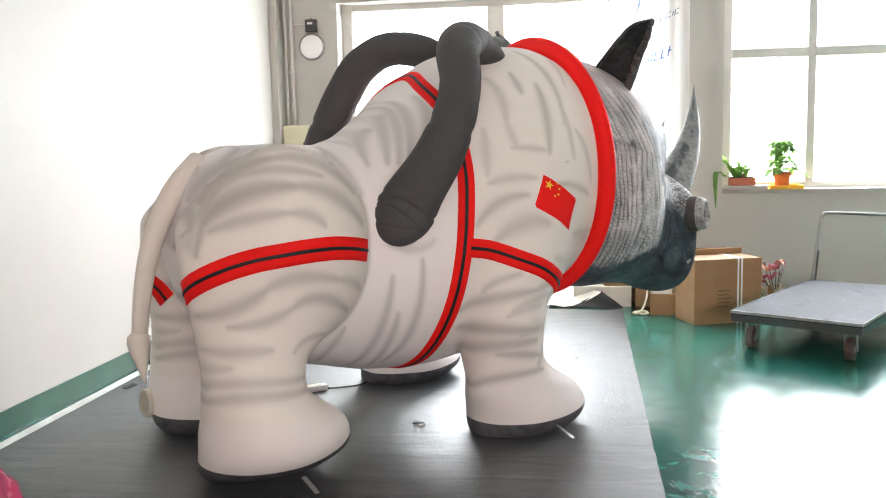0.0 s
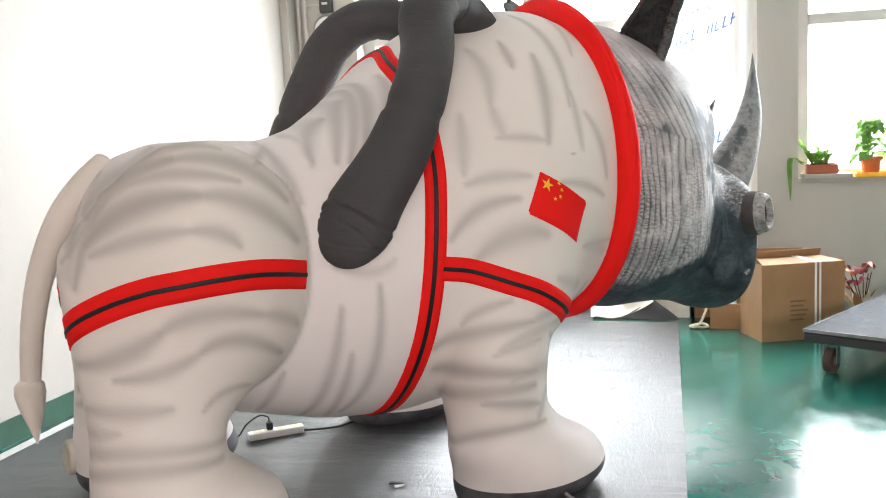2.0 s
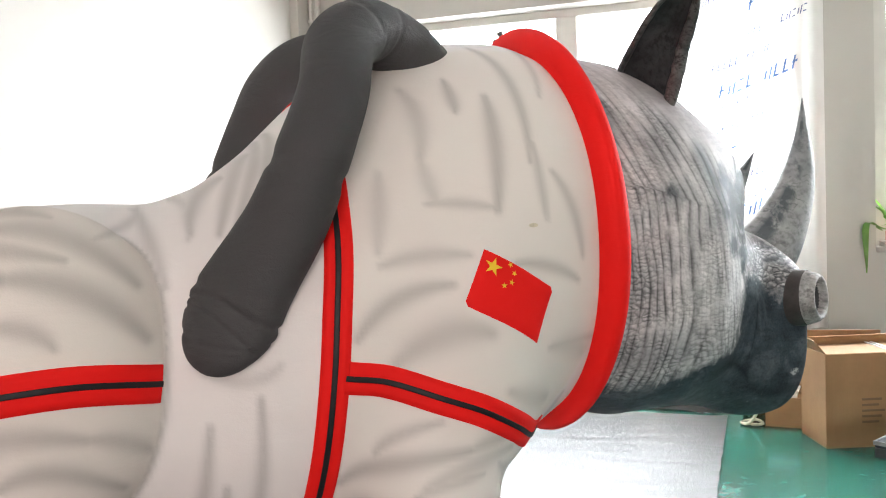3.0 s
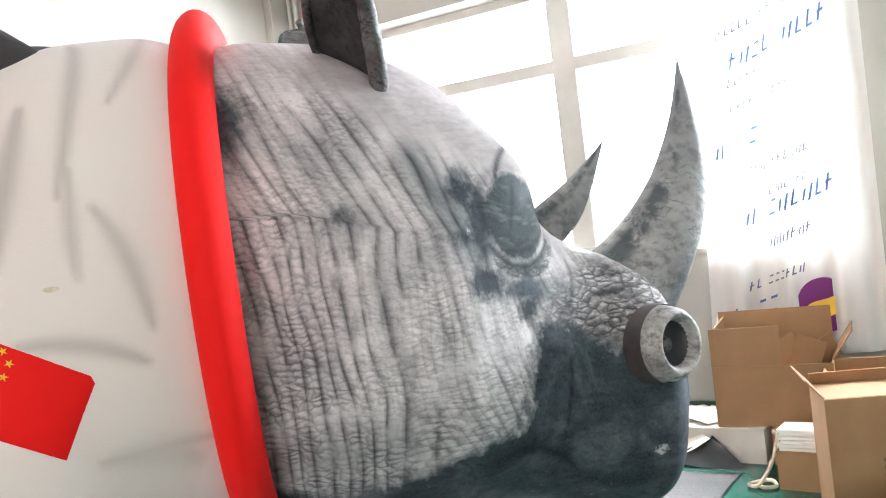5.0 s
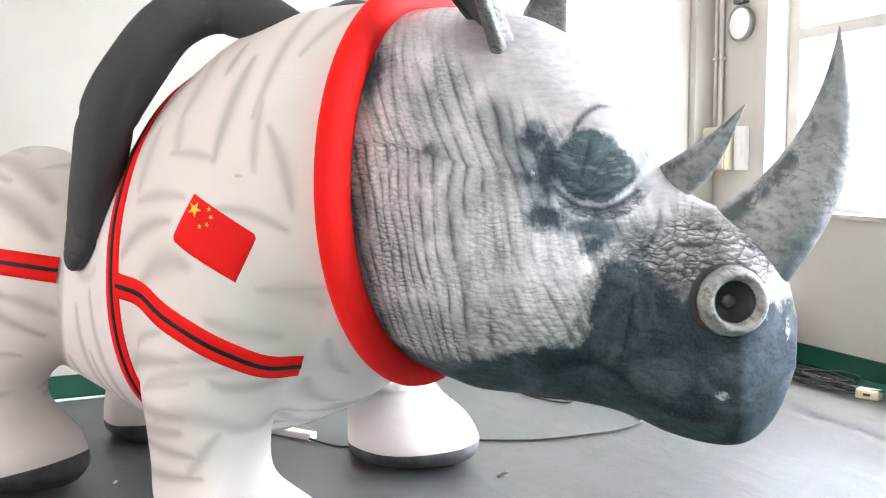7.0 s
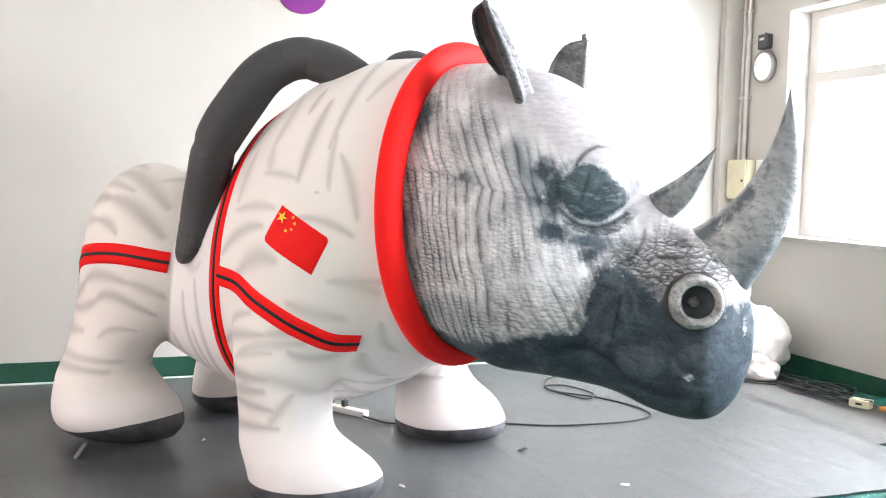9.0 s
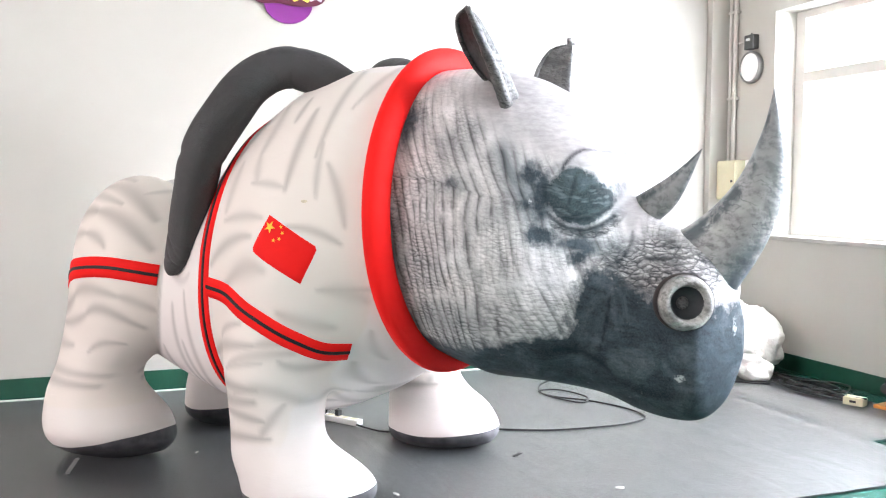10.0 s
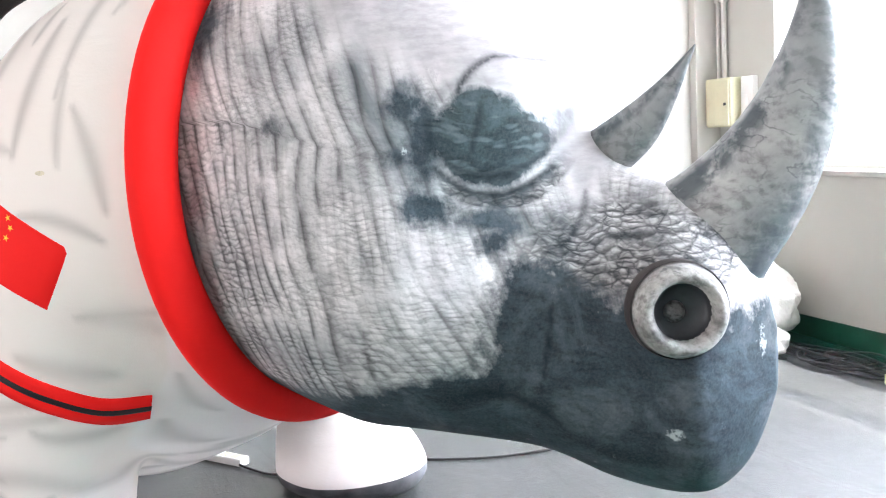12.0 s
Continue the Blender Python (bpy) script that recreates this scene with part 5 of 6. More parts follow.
MOUTH_LINES = [
    (0.70, 0.757, 0.80, 0.785, 0.90, 0.68, 0.011, 0.6), (0.912, 0.985, 0.905, 0.88, 0.868, 0.757, 0.0045, 0.7), (0.90, 0.875, 0.94, 0.86, 0.98, 0.865, 0.004, 0.4),
    (0.89, 1.09, 0.94, 1.10, 0.955, 1.145, 0.009, 0.9), (0.955, 1.145, 0.97, 1.18, 0.96, 1.22, 0.007, 0.7), (0.97, 1.10, 1.06, 1.14, 1.17, 1.125, 0.007, 0.6), (0.93, 1.02, 1.0, 1.06, 1.06, 1.04, 0.006, 0.5)]
side_all = np.ones(len(head_v))
deep = np.maximum(band(CREASE[1:7], 0.006, 0.25), bezier_strokes(LID_LINES, head_v, side_all))
deep = np.maximum(deep, bezier_strokes(MOUTH_LINES, head_v, side_all))
fleck = np.clip(1.4 * bell(1.16, 0.672, 0.030, 0.020), 0, 1)
for mp, mz, rp, rz, amt in ((1.325, 0.86, 0.02, 0.09, 0.9), (0.581, 1.325, 0.014, 0.022, 1.0), (0.646, 1.337, 0.012, 0.018, 1.0), (0.94, 1.11, 0.03, 0.02, 0.8), (0.85, 1.12, 0.03, 0.03, 0.7)):
    fleck = np.maximum(fleck, amt * bell(mp, mz, rp, rz))
head = big_mesh("head", head_v, head_f, HIDE, rhino, "grey rhinoceros head printed with creased hide and a slate muzzle", {"ground_print": (slate, pale, calm), "dark_print_shade": (tone, deep, shade), "spot_print": (eye, fleck, across), "line_print": (pebbly, wrinkly, fine)})
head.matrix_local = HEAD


def horn(rows, flat, name, label):
    """Rings between a back edge and a front edge in the middle plane."""
    path = smooth_path(rows, 5)
    verts, faces, sides = [], [], 22
    for b0, b1, f0, f1 in path:
        cx, cz, hx, hz_ = (b0 + f0) / 2, (b1 + f1) / 2, (f0 - b0) / 2, (f1 - b1) / 2
        half = math.hypot(hx, hz_)
        for k in range(sides):
            a = 2 * math.pi * k / sides
            ridge = 1 + 0.008 * noise.noise(Vector((cx * 14, cz * 14, a)))
            verts.append((cx + hx * math.cos(a) * ridge, half * flat * math.sin(a) * ridge, cz + hz_ * math.cos(a) * ridge))
    for i in range(len(path) - 1):
        for k in range(sides):
            k2 = (k + 1) % sides
            faces.append((i * sides + k, i * sides + k2, (i + 1) * sides + k2, (i + 1) * sides + k))
    ob = mesh_part(name, verts, faces, HORN, rhino, label)
    for key, values in (("edge", [0.5 + 0.5 * math.cos(2 * math.pi * (i % sides) / sides) for i in range(len(verts))]), ("along", [(i // sides) / (len(path) - 1) for i in range(len(verts))])):
        layer = ob.data.attributes.new(key, "FLOAT", "POINT")
        layer.data.foreach_set("value", values)
    ob.matrix_local = HEAD
    return ob


horn([(0.952, 1.08, 1.282, 0.92), (1.032, 1.18, 1.33, 1.01), (1.142, 1.25, 1.402, 1.13), (1.232, 1.325, 1.452, 1.245), (1.307, 1.415, 1.482, 1.36), (1.36, 1.51, 1.49, 1.465), (1.4, 1.61, 1.477, 1.58), (1.424, 1.7, 1.455, 1.69), (1.438, 1.768, 1.441, 1.766)], 0.62, "front_horn", "tall curved grey mottled front horn")
horn([(0.8, 1.29, 0.88, 1.13), (0.898, 1.345, 0.945, 1.2), (0.975, 1.39, 1.015, 1.26), (1.045, 1.435, 1.08, 1.325), (1.11, 1.485, 1.13, 1.42), (1.176, 1.545, 1.178, 1.542)], 0.6, "rear_horn", "small pointed grey rear horn")


REAR_EDGE = [(0.33, -0.19, 1.74), (0.31, -0.26, 1.82), (0.285, -0.36, 1.885), (0.278, -0.46, 1.965), (0.30, -0.54, 2.03), (0.37, -0.606, 2.055)]
FRONT_EDGE = [(0.43, -0.30, 1.60), (0.435, -0.365, 1.695), (0.425, -0.43, 1.80), (0.405, -0.50, 1.90), (0.39, -0.56, 1.98), (0.372, -0.608, 2.053)]


def ear(sign):
    """A stuffed leaf: a dark hollow between two edges and a padded back."""
    one, two = smooth_path(REAR_EDGE, 6), smooth_path(FRONT_EDGE, 6)
    facing = Vector((-0.62, -0.74, 0.25)).normalized()
    if sign > 0:
        one, two = [one[6] + (q - one[6]) * 1.2 for q in one], [two[6] + (q - two[6]) * 1.2 for q in two]
    n, m = len(one), 13

    def shell(depth, lift):
        verts = []
        for i in range(n):
            s = i / (n - 1)
            full = math.sqrt(max(0.0, 1 - s ** 2.6)) * (0.75 + 0.25 * min(1, s * 3))
            a, b = Vector(one[i]), Vector(two[i])
            for k in range(m):
                w = k / (m - 1)
                curve = math.sqrt(max(0.0, 1 - (2 * (w ** 2.2 if depth > 0.05 else w) - 1) ** 2))
                bumps = 0.006 * noise.noise(Vector((i * 0.9, k * 0.9, depth * 50))) * curve
                p = a.lerp(b, w) - facing * (depth * full * curve + bumps) + facing * lift * math.sin(math.pi * s)
                verts.append((p.x, p.y * -sign, p.z))
        return verts
    faces = [(i * m + k, i * m + k + 1, (i + 1) * m + k + 1, (i + 1) * m + k) for i in range(n - 1) for k in range(m - 1)]
    outer = mesh_part("ear", shell(0.105, 0.0), faces, EARSKIN, rhino, "upright padded ear with a wrinkled grey back")
    outer.matrix_local = EARS
    mesh_part("inner_ear", shell(0.022, 0.0), faces, EARHOLLOW, outer, "black ear hollow")
    for edge, wide in ((one, 0.012), (two, 0.026)):
        rv, rf = tube(edge, lambda s: (wide * (1 - 0.55 * s ** 2), wide * (1 - 0.55 * s ** 2)), 12)
        rv = [q + Vector((noise.noise(q * 40), noise.noise(q * 40 + Vector((5, 0, 0))), noise.noise(q * 40 + Vector((0, 5, 0))))) * wide * 0.25 for q in rv]
        mesh_part("ear_rim", [(v.x, v.y * -sign, v.z) for v in rv], rf, EARSKIN, outer, "wrinkled ear rim")


for sgn in (-1, 1):
    ear(sgn)


def nostril(sign):
    d = Vector((0.45, -0.89 , 0.06)).normalized()
    c = Vector((1.206, -0.301, 0.969))
    q = d.to_track_quat("Z", "Y").to_matrix().to_4x4()
    m = Matrix.Translation(c) @ q @ Matrix.Scale(0.88, 4)

    def placed(v):
        return [(p.x, p.y * -sign, p.z) for p in moved(v, m)]
    rv, rf = lathe([(0.122, -0.15), (0.121, -0.075), (0.116, -0.030), (0.108, -0.002), (0.096, 0.015), (0.084, 0.015), (0.074, 0.002), (0.069, -0.020)], 40)
    rim = mesh_part("nostril", placed(rv), rf, RIM, rhino, "pale ringed stub nostril")
    rim.matrix_local = HEAD
    gv, gf = lathe([(0.1235, -0.15), (0.1255, -0.10), (0.1245, -0.060), (0.1205, -0.040)], 40)
    mesh_part("nostril_band", placed(gv), gf, BROWNSKIN, rim, "dark brown band behind the nostril ring")
    iv, if_ = lathe([(0.0715, -0.012), (0.067, -0.026), (0.056, -0.036), (0.03, -0.040), (0.001, -0.040)], 28)
    mesh_part("nostril_hole", placed(iv), if_, DARKSKIN, rim, "black nostril hollow")
    dv, df = lathe([(0.027, -0.0395), (0.024, -0.028), (0.015, -0.023), (0.001, -0.022)], 20)
    mesh_part("nostril_plug", placed([(x - 0.016, y, z) for x, y, z in dv]), df, EARSKIN, rim, "wrinkled round plug inside the nostril")


for sgn in (-1, 1):
    nostril(sgn)

# blower vent on the far rear boot, and clear tie-down tabs on the soles
vent_m = look((-1.635, 0.40, 0.155), (-2.58, 0.20, 0.20)) @ pose(0, 0, 0, 180, 0, 0)
vv, vf = lathe([(0.001, 0.016), (0.046, 0.020), (0.050, 0.030), (0.068, 0.030), (0.073, 0.022), (0.073, -0.05)], 28)
vent = mesh_part("air_vent", moved(vv, vent_m), vf, VENT_PLASTIC, rhino, "round beige plastic air vent on the boot heel")
for k in range(-3, 4):
    x = k * 0.0125
    h = math.sqrt(0.047 ** 2 - x * x)
    bm = box_bm(x - 0.0035, x + 0.0035, -h, h, 0.018, 0.027)
    bm.transform(vent_m)
    part("vent_slat", bm, VENT_PLASTIC, vent)
for u, v, turn in ((-1.24, -0.79, -70), (0.06, -0.81, -60), (-1.24, 0.79, 80), (0.06, 0.81, 70)):
    bm = box_bm(0, 0.085, -0.012, 0.012, 0.0, 0.003)
    for vtx in bm.verts:
        vtx.co.z += 0.05 * (1 - vtx.co.x / 0.085) ** 2 + 0.0075
    bm.transform(pose(u, v, 0, 0, 0, turn) @ Matrix.Translation((-0.03, 0, 0)))
    part("tie_tab", bm, CLEAR, rhino, "clear plastic tie-down tab on the sole")


# ---- fittings on the walls ----
def wall_dial():
    t = thing("wall_dial", pose(-1.905, NORTH, 2.36), "round white dial in a chrome rim on the cream wall", "dial")
    tip = pose(0, 0, 0, 90, 0, 0)
    rv, rf = lathe([(0.118, 0.0), (0.128, 0.02), (0.128, 0.045), (0.118, 0.055), (0.110, 0.045)], 32)
    mesh_part("rim", moved(rv, tip), rf, CHROME, t, "chrome rim")
    fv, ff = lathe([(0.111, 0.042), (0.07, 0.054), (0.001, 0.058)], 32)
    mesh_part("face", moved(fv, tip), ff, WHITE_PLASTIC, t, "white domed face")
    return t


def wall_switch():
    t = thing("wall_switch", pose(-1.905, NORTH, 2.555), "small dark grey box with a white label above the dial", "switch box")
    part("case", box_bm(-0.055, 0.055, -0.06, 0.0, -0.055, 0.06, 0.008), GREY_METAL, t)
    part("label_plate", box_bm(-0.03, 0.02, -0.063, -0.0602, 0.012, 0.032), WHITE_PLASTIC, t, "white label plate")
    part("knob", rod_bm((0.0, -0.03, 0.06), (0.0, -0.03, 0.075), 0.006), GREY_METAL, t)


def fuse_box():
    t = thing("fuse_box", pose(-2.075, NORTH, 1.30), "cream steel fuse box on the wall beside the pilaster", "fuse box")
    part("case", box_bm(-0.125, 0.125, -0.11, 0.0, 0.0, 0.32, 0.008), CREAM, t)
    part("door", box_bm(-0.115, 0.115, -0.122, -0.1102, 0.012, 0.308, 0.004), CREAM, t)
    part("lock", rod_bm((0.085, -0.122, 0.15), (0.085, -0.130, 0.15), 0.010), GREY_METAL, t, "black lock")
    t2 = thing("light_switch", pose(-1.875, NORTH, 1.30), "white plastic switch panel beside the fuse box", "switch panel")
    part("panel", box_bm(-0.06, 0.06, -0.04, 0.0, 0.0, 0.32, 0.006), WHITE_PLASTIC, t2)
    part("rocker", box_bm(-0.025, 0.025, -0.048, -0.0402, 0.12, 0.2, 0.004), WHITE_PLASTIC, t2)


def conduit(x, low, r):
    t = thing("conduit", pose(x, NORTH - 0.03, low), "white plastic conduit running up the wall corner", "pipe", "conduits in the corner")
    part("pipe", rod_bm((0, 0, 0), (0, 0, HIGH - low), r), UPVC, t)
    for h in (0.5, 1.2):
        part("clip", box_bm(-r - 0.008, r + 0.008, -r - 0.004, 0.03, h, h + 0.02, 0.003), UPVC, t)


wall_dial(), wall_switch(), fuse_box()
conduit(-2.165, 1.62, 0.014), conduit(-2.105, 1.62, 0.018)
t = thing("branch_conduit", pose(-2.105, NORTH - 0.02, 2.575), "thin white conduit from the corner to the switch", "pipe")
part("pipe", rod_bm((0, 0, 0), (0.145, 0, 0), 0.008), UPVC, t)


def blob_plate(name, pts, y0, y1, mat, parent, label=""):
    """A flat shape with thickness; outline in the plane of the wall, standing off along +x."""
    bm = bmesh.new()
    out = smooth_path([(p[0], p[1], 0) for p in pts], 6, True)
    f = bm.faces.new([bm.verts.new((y0, p[0], p[1])) for p in out])
    g = bmesh.ops.extrude_face_region(bm, geom=[f])
    for v in g["geom"]:
        if isinstance(v, bmesh.types.BMVert):
            v.co.x = y1
    return part(name, bm, mat, parent, label)


sign = thing("wall_sign", pose(WEST, 4.88, 2.70), "purple and yellow cut-out board sign on the long wall", "sign")
blob_plate("disc", [(0.17 * math.cos(a), -0.02 + 0.145 * math.sin(a)) for a in np.linspace(0, 2 * math.pi, 14, endpoint=False)], 0.0, 0.018, PURPLE, sign, "purple disc")
blob_plate("backing", [(-0.27, 0.02), (-0.20, -0.035), (-0.08, -0.03), (0.05, -0.045), (0.20, -0.03), (0.265, 0.03), (0.25, 0.13), (0.14, 0.16), (0.0, 0.17), (-0.14, 0.15), (-0.26, 0.12)], 0.019, 0.03, MAROON, sign, "dark maroon backing")
for cy, w, h, mat, lab in ((-0.17, 0.065, 0.05, LOGO_YELLOW, "yellow shape"), (-0.035, 0.045, 0.05, LILAC, "lilac shape"), (0.085, 0.055, 0.058, LOGO_YELLOW, "yellow shape"), (0.19, 0.042, 0.05, LILAC, "lilac shape")):
    blob_plate("shape", [(cy - w, 0.05 - h), (cy, 0.045 - h * 0.7), (cy + w, 0.05 - h), (cy + w * 0.95, 0.05 + h), (cy, 0.05 + h * 0.8), (cy - w, 0.05 + h)], 0.0305, 0.04, mat, sign, lab)

board = thing("sign_board", pose(1.33, NORTH - 0.10, 0.46) @ pose(0, 0, 0, 12, 0, -90), "purple round cut-out sign board leaning against the wall", "sign")
blob_plate("disc", [(0.14 * math.cos(a), 0.22 + 0.145 * math.sin(a)) for a in np.linspace(0, 2 * math.pi, 14, endpoint=False)], 0.0, 0.016, PURPLE, board, "purple disc")
blob_plate("shape", [(-0.11, 0.16), (-0.02, 0.15), (0.10, 0.19), (0.12, 0.26), (0.03, 0.25), (-0.08, 0.24)], 0.0165, 0.024, LOGO_YELLOW, board, "yellow shape")


# milky plastic sheet hung beside the window, with printed bars
def film_shape(s, z):
    x = 0.74 + 0.85 * s + 0.05 * (1 - s) * (2.2 - z) * -0.9
    y = NORTH - 0.10 + 0.022 * math.sin(s * 21 + 0.6 * math.sin(z * 1.7)) + 0.012 * math.sin(s * 47 + z) + 0.03 * (1 - z / 3) * math.sin(s * 6)
    return Vector((x, y, z))


film = thing("plastic_sheet", pose(0, 0, 0), "milky plastic sheet with blurred blue print hung by the window", "curtain")
fn, fm = 70, 24
film_v = [film_shape(i / fn, 0.42 + 2.64 * j / fm) for i in range(fn + 1) for j in range(fm + 1)]
film_f = [(i * (fm + 1) + j, (i + 1) * (fm + 1) + j, (i + 1) * (fm + 1) + j + 1, i * (fm + 1) + j + 1) for i in range(fn) for j in range(fm)]
mesh_part("sheet", film_v, film_f, FILM, film)


def print_bar(s, z, w, h, mat):
    """A thin slanted stroke of print that lies 6 mm in front of the sheet."""
    verts = []
    for i, (ds, dz) in enumerate(((0, 0), (w, 0.3 * w), (w * 1.0 + 0.25 * h, h + 0.3 * w), (0.25 * h, h))):
        base = film_shape(min(1, s + ds), z)
        verts.append((base.x, base.y - 0.007, base.z + dz))
    mesh_part("print_bar", verts, [(0, 1, 2, 3)], mat, film, "blue printed stroke", smooth=False)


rnd = random.Random(4)
for row in range(15):
    z0 = 0.56 + row * 0.155 + rnd.uniform(-0.04, 0.04)
    s = 0.02 + 0.42 * rnd.random()
    ink = BLUE_INK if row % 3 == 0 else NAVY_INK
    tall = rnd.uniform(0.085, 0.105) if row % 3 == 0 else rnd.uniform(0.045, 0.06)
    end = min(0.97, s + rnd.uniform(0.25, 0.55))
    while s < end:
        rise = z0 + 0.30 * s
        kind = rnd.random()
        thin = tall * 0.16
        if kind < 0.45:
            print_bar(s, rise, thin, tall, ink)
            print_bar(s + tall * 0.05, rise + tall * (0.45 if kind < 0.2 else 0.0), tall * 0.42, thin, ink)
        elif kind < 0.7:
            print_bar(s, rise, thin, tall * 0.7, ink)
            print_bar(s + tall * 0.35, rise, thin, tall, ink)
        elif kind < 0.85:
            print_bar(s, rise, tall * 0.45, thin, ink)
            print_bar(s + 0.2 * tall, rise + tall * 0.8, tall * 0.4, thin, ink)
        s += tall * 0.75


# ---- plants on the sill ----
def leaf_mesh(path, width, bm, fold=0.25):
    pts = smooth_path(path, 5)
    rows = []
    for i, p in enumerate(pts):
        s = i / (len(pts) - 1)
        a = pts[min(i + 1, len(pts) - 1)] - pts[max(i - 1, 0)]
        d = Vector(a).normalized()
        side = d.cross(Vector((0, 0, 1)))
        side = side.normalized() if side.length > 1e-3 else Vector((1, 0, 0))
        up = side.cross(d)
        w = width * math.sin(math.pi * min(0.97, 0.06 + 0.94 * s)) ** 0.8
        c = Vector(p)
        rows.append([bm.verts.new(c - side * w + up * w * fold), bm.verts.new(c), bm.verts.new(c + side * w + up * w * fold)])
    for r0, r1 in zip(rows, rows[1:]):
        for k in (0, 1):
            bm.faces.new((r0[k], r0[k + 1], r1[k + 1], r1[k]))


def leaves(parent, origin, rows, name="leaf", size=1.0):
    for path, width in rows:
        bm = bmesh.new()
        leaf_mesh([tuple(np.array(origin) + np.array(p) * size) for p in path], width * size, bm)
        part(name, bm, LEAF, parent, smooth=True)


SILL_Z = 0.95
slab = thing("grey_slab", pose(2.115, NORTH + 0.075, SILL_Z), "grey stone slab on the window sill", "slab")
part("slab", box_bm(-0.175, 0.175, -0.13, 0.1, 0.0, 0.032, 0.005), plain("stone_slab", (0.42, 0.40, 0.36), 0.7), slab)
saucer = thing("yellow_tray", pose(2.455, NORTH + 0.06, SILL_Z), "yellow plastic tray under the flower pot", "tray")
tray_bm = box_bm(-0.145, 0.145, -0.13, 0.09, 0.0, 0.012, 0.004)
for a in ((-0.145, -0.135, -0.13, 0.09), (0.135, 0.145, -0.13, 0.09), (-0.135, 0.135, -0.13, -0.12), (-0.135, 0.135, 0.08, 0.09)):
    box_bm(*a, 0.0125, 0.034, 0.003, tray_bm)
part("tray", tray_bm, TRAY_YELLOW, saucer)

pot = thing("trough_plant", pose(2.085, NORTH + 0.07, SILL_Z + 0.033), "leggy green plant in a low red-brown trough on the sill", "plant")
trough = bmesh.new()
box_bm(-0.115, 0.115, -0.05, 0.05, 0.0, 0.07, 0.008, trough)
part("trough", trough, TERRACOTTA, pot, "low red-brown trough")
part("soil", box_bm(-0.10, 0.10, -0.04, 0.04, 0.0702, 0.076, 0.002), SOIL, pot)
leaves(pot, (0, 0, 0.07), [
    ([(-0.05, 0, 0), (-0.10, -0.02, 0.10), (-0.17, -0.03, 0.20)], 0.020), ([(-0.04, 0, 0), (-0.08, 0, 0.07), (-0.14, -0.02, 0.12)], 0.026), ([(-0.03, 0, 0), (-0.02, 0.01, 0.07), (-0.07, 0.0, 0.12)], 0.028),
    ([(0.02, 0, 0), (0.07, 0.0, 0.10), (0.13, -0.01, 0.20)], 0.016), ([(-0.02, 0, 0), (0.03, 0.01, 0.06), (0.06, 0, 0.10)], 0.024), ([(-0.09, 0, 0), (-0.16, -0.09, 0.03), (-0.165, -0.125, -0.17)], 0.015),
    ([(-0.06, 0, 0), (-0.12, -0.02, 0.02), (-0.15, -0.03, 0.05)], 0.022), ([(-0.05, -0.02, 0.02), (-0.07, -0.03, 0.06), (-0.03, -0.05, 0.09)], 0.022)], size=1.55)
for k in range(16):
    a, up = rnd.uniform(0, 6.28), rnd.uniform(0.02, 0.16)
    q = (rnd.uniform(-0.08, 0.05), 0.0, 0.07)
    leaves(pot, q, [([(0, 0, 0), (0.05 * math.cos(a), 0.03 * math.sin(a), up), (0.12 * math.cos(a) - 0.02, 0.05 * math.sin(a), up * 0.9)], rnd.uniform(0.018, 0.03))])
leaves(pot, (0.0, 0, 0.07), [([(0.055, 0, 0.10 + 0.045 * k), (0.055 + (0.02 if k % 2 else -0.02), 0, 0.115 + 0.045 * k), (0.055 + (0.045 if k % 2 else -0.03), -0.01, 0.125 + 0.05 * k)], 0.010) for k in range(4)], "leaflet")
part("stem", rod_bm((0.03, 0, 0.07), (0.058, 0, 0.32), 0.003, 0.0015, 6), LEAF, pot)
part("bud", rod_bm((0.01, -0.01, 0.075), (0.015, -0.015, 0.115), 0.008, 0.003, 8), PINK, pot, "small pink bud")

pot = thing("potted_plant", pose(2.435, NORTH + 0.06, SILL_Z + 0.013), "bushy green plant in a terracotta pot on the yellow tray", "plant")
pv, pf = lathe([(0.001, 0.0), (0.054, 0.0), (0.058, 0.008), (0.072, 0.105), (0.082, 0.107), (0.085, 0.135), (0.076, 0.137), (0.072, 0.125)], 24)
mesh_part("pot", pv, pf, TERRACOTTA, pot, "terracotta pot")
gv, gf = lathe([(0.073, 0.122), (0.04, 0.128), (0.001, 0.13)], 20)
mesh_part("soil", gv, gf, SOIL, pot)
rows = []
for k in range(64):
    a, tall = rnd.uniform(0, 6.28), rnd.uniform(0.02, 0.30)
    reach = rnd.uniform(0.10, 0.20) * (1.2 - tall * 1.6)
    cx, cy = math.cos(a), 0.6 * math.sin(a)
    rows.append(([(0.25 * reach * cx - 0.01, 0.25 * reach * cy, tall * 0.8), (0.7 * reach * cx - 0.015, 0.7 * reach * cy, tall), (1.2 * reach * cx - 0.02, 1.2 * reach * cy, tall - rnd.uniform(0.02, 0.08))], rnd.uniform(0.026, 0.042)))
leaves(pot, (0, 0, 0.12), rows)
for k in range(6):
    a = k * 1.05
    part("stem", rod_bm((0.01 * math.cos(a), 0.01 * math.sin(a), 0.12), (0.04 * math.cos(a) - 0.01, 0.03 * math.sin(a), 0.28), 0.003, 0.002, 6), LEAF, pot)


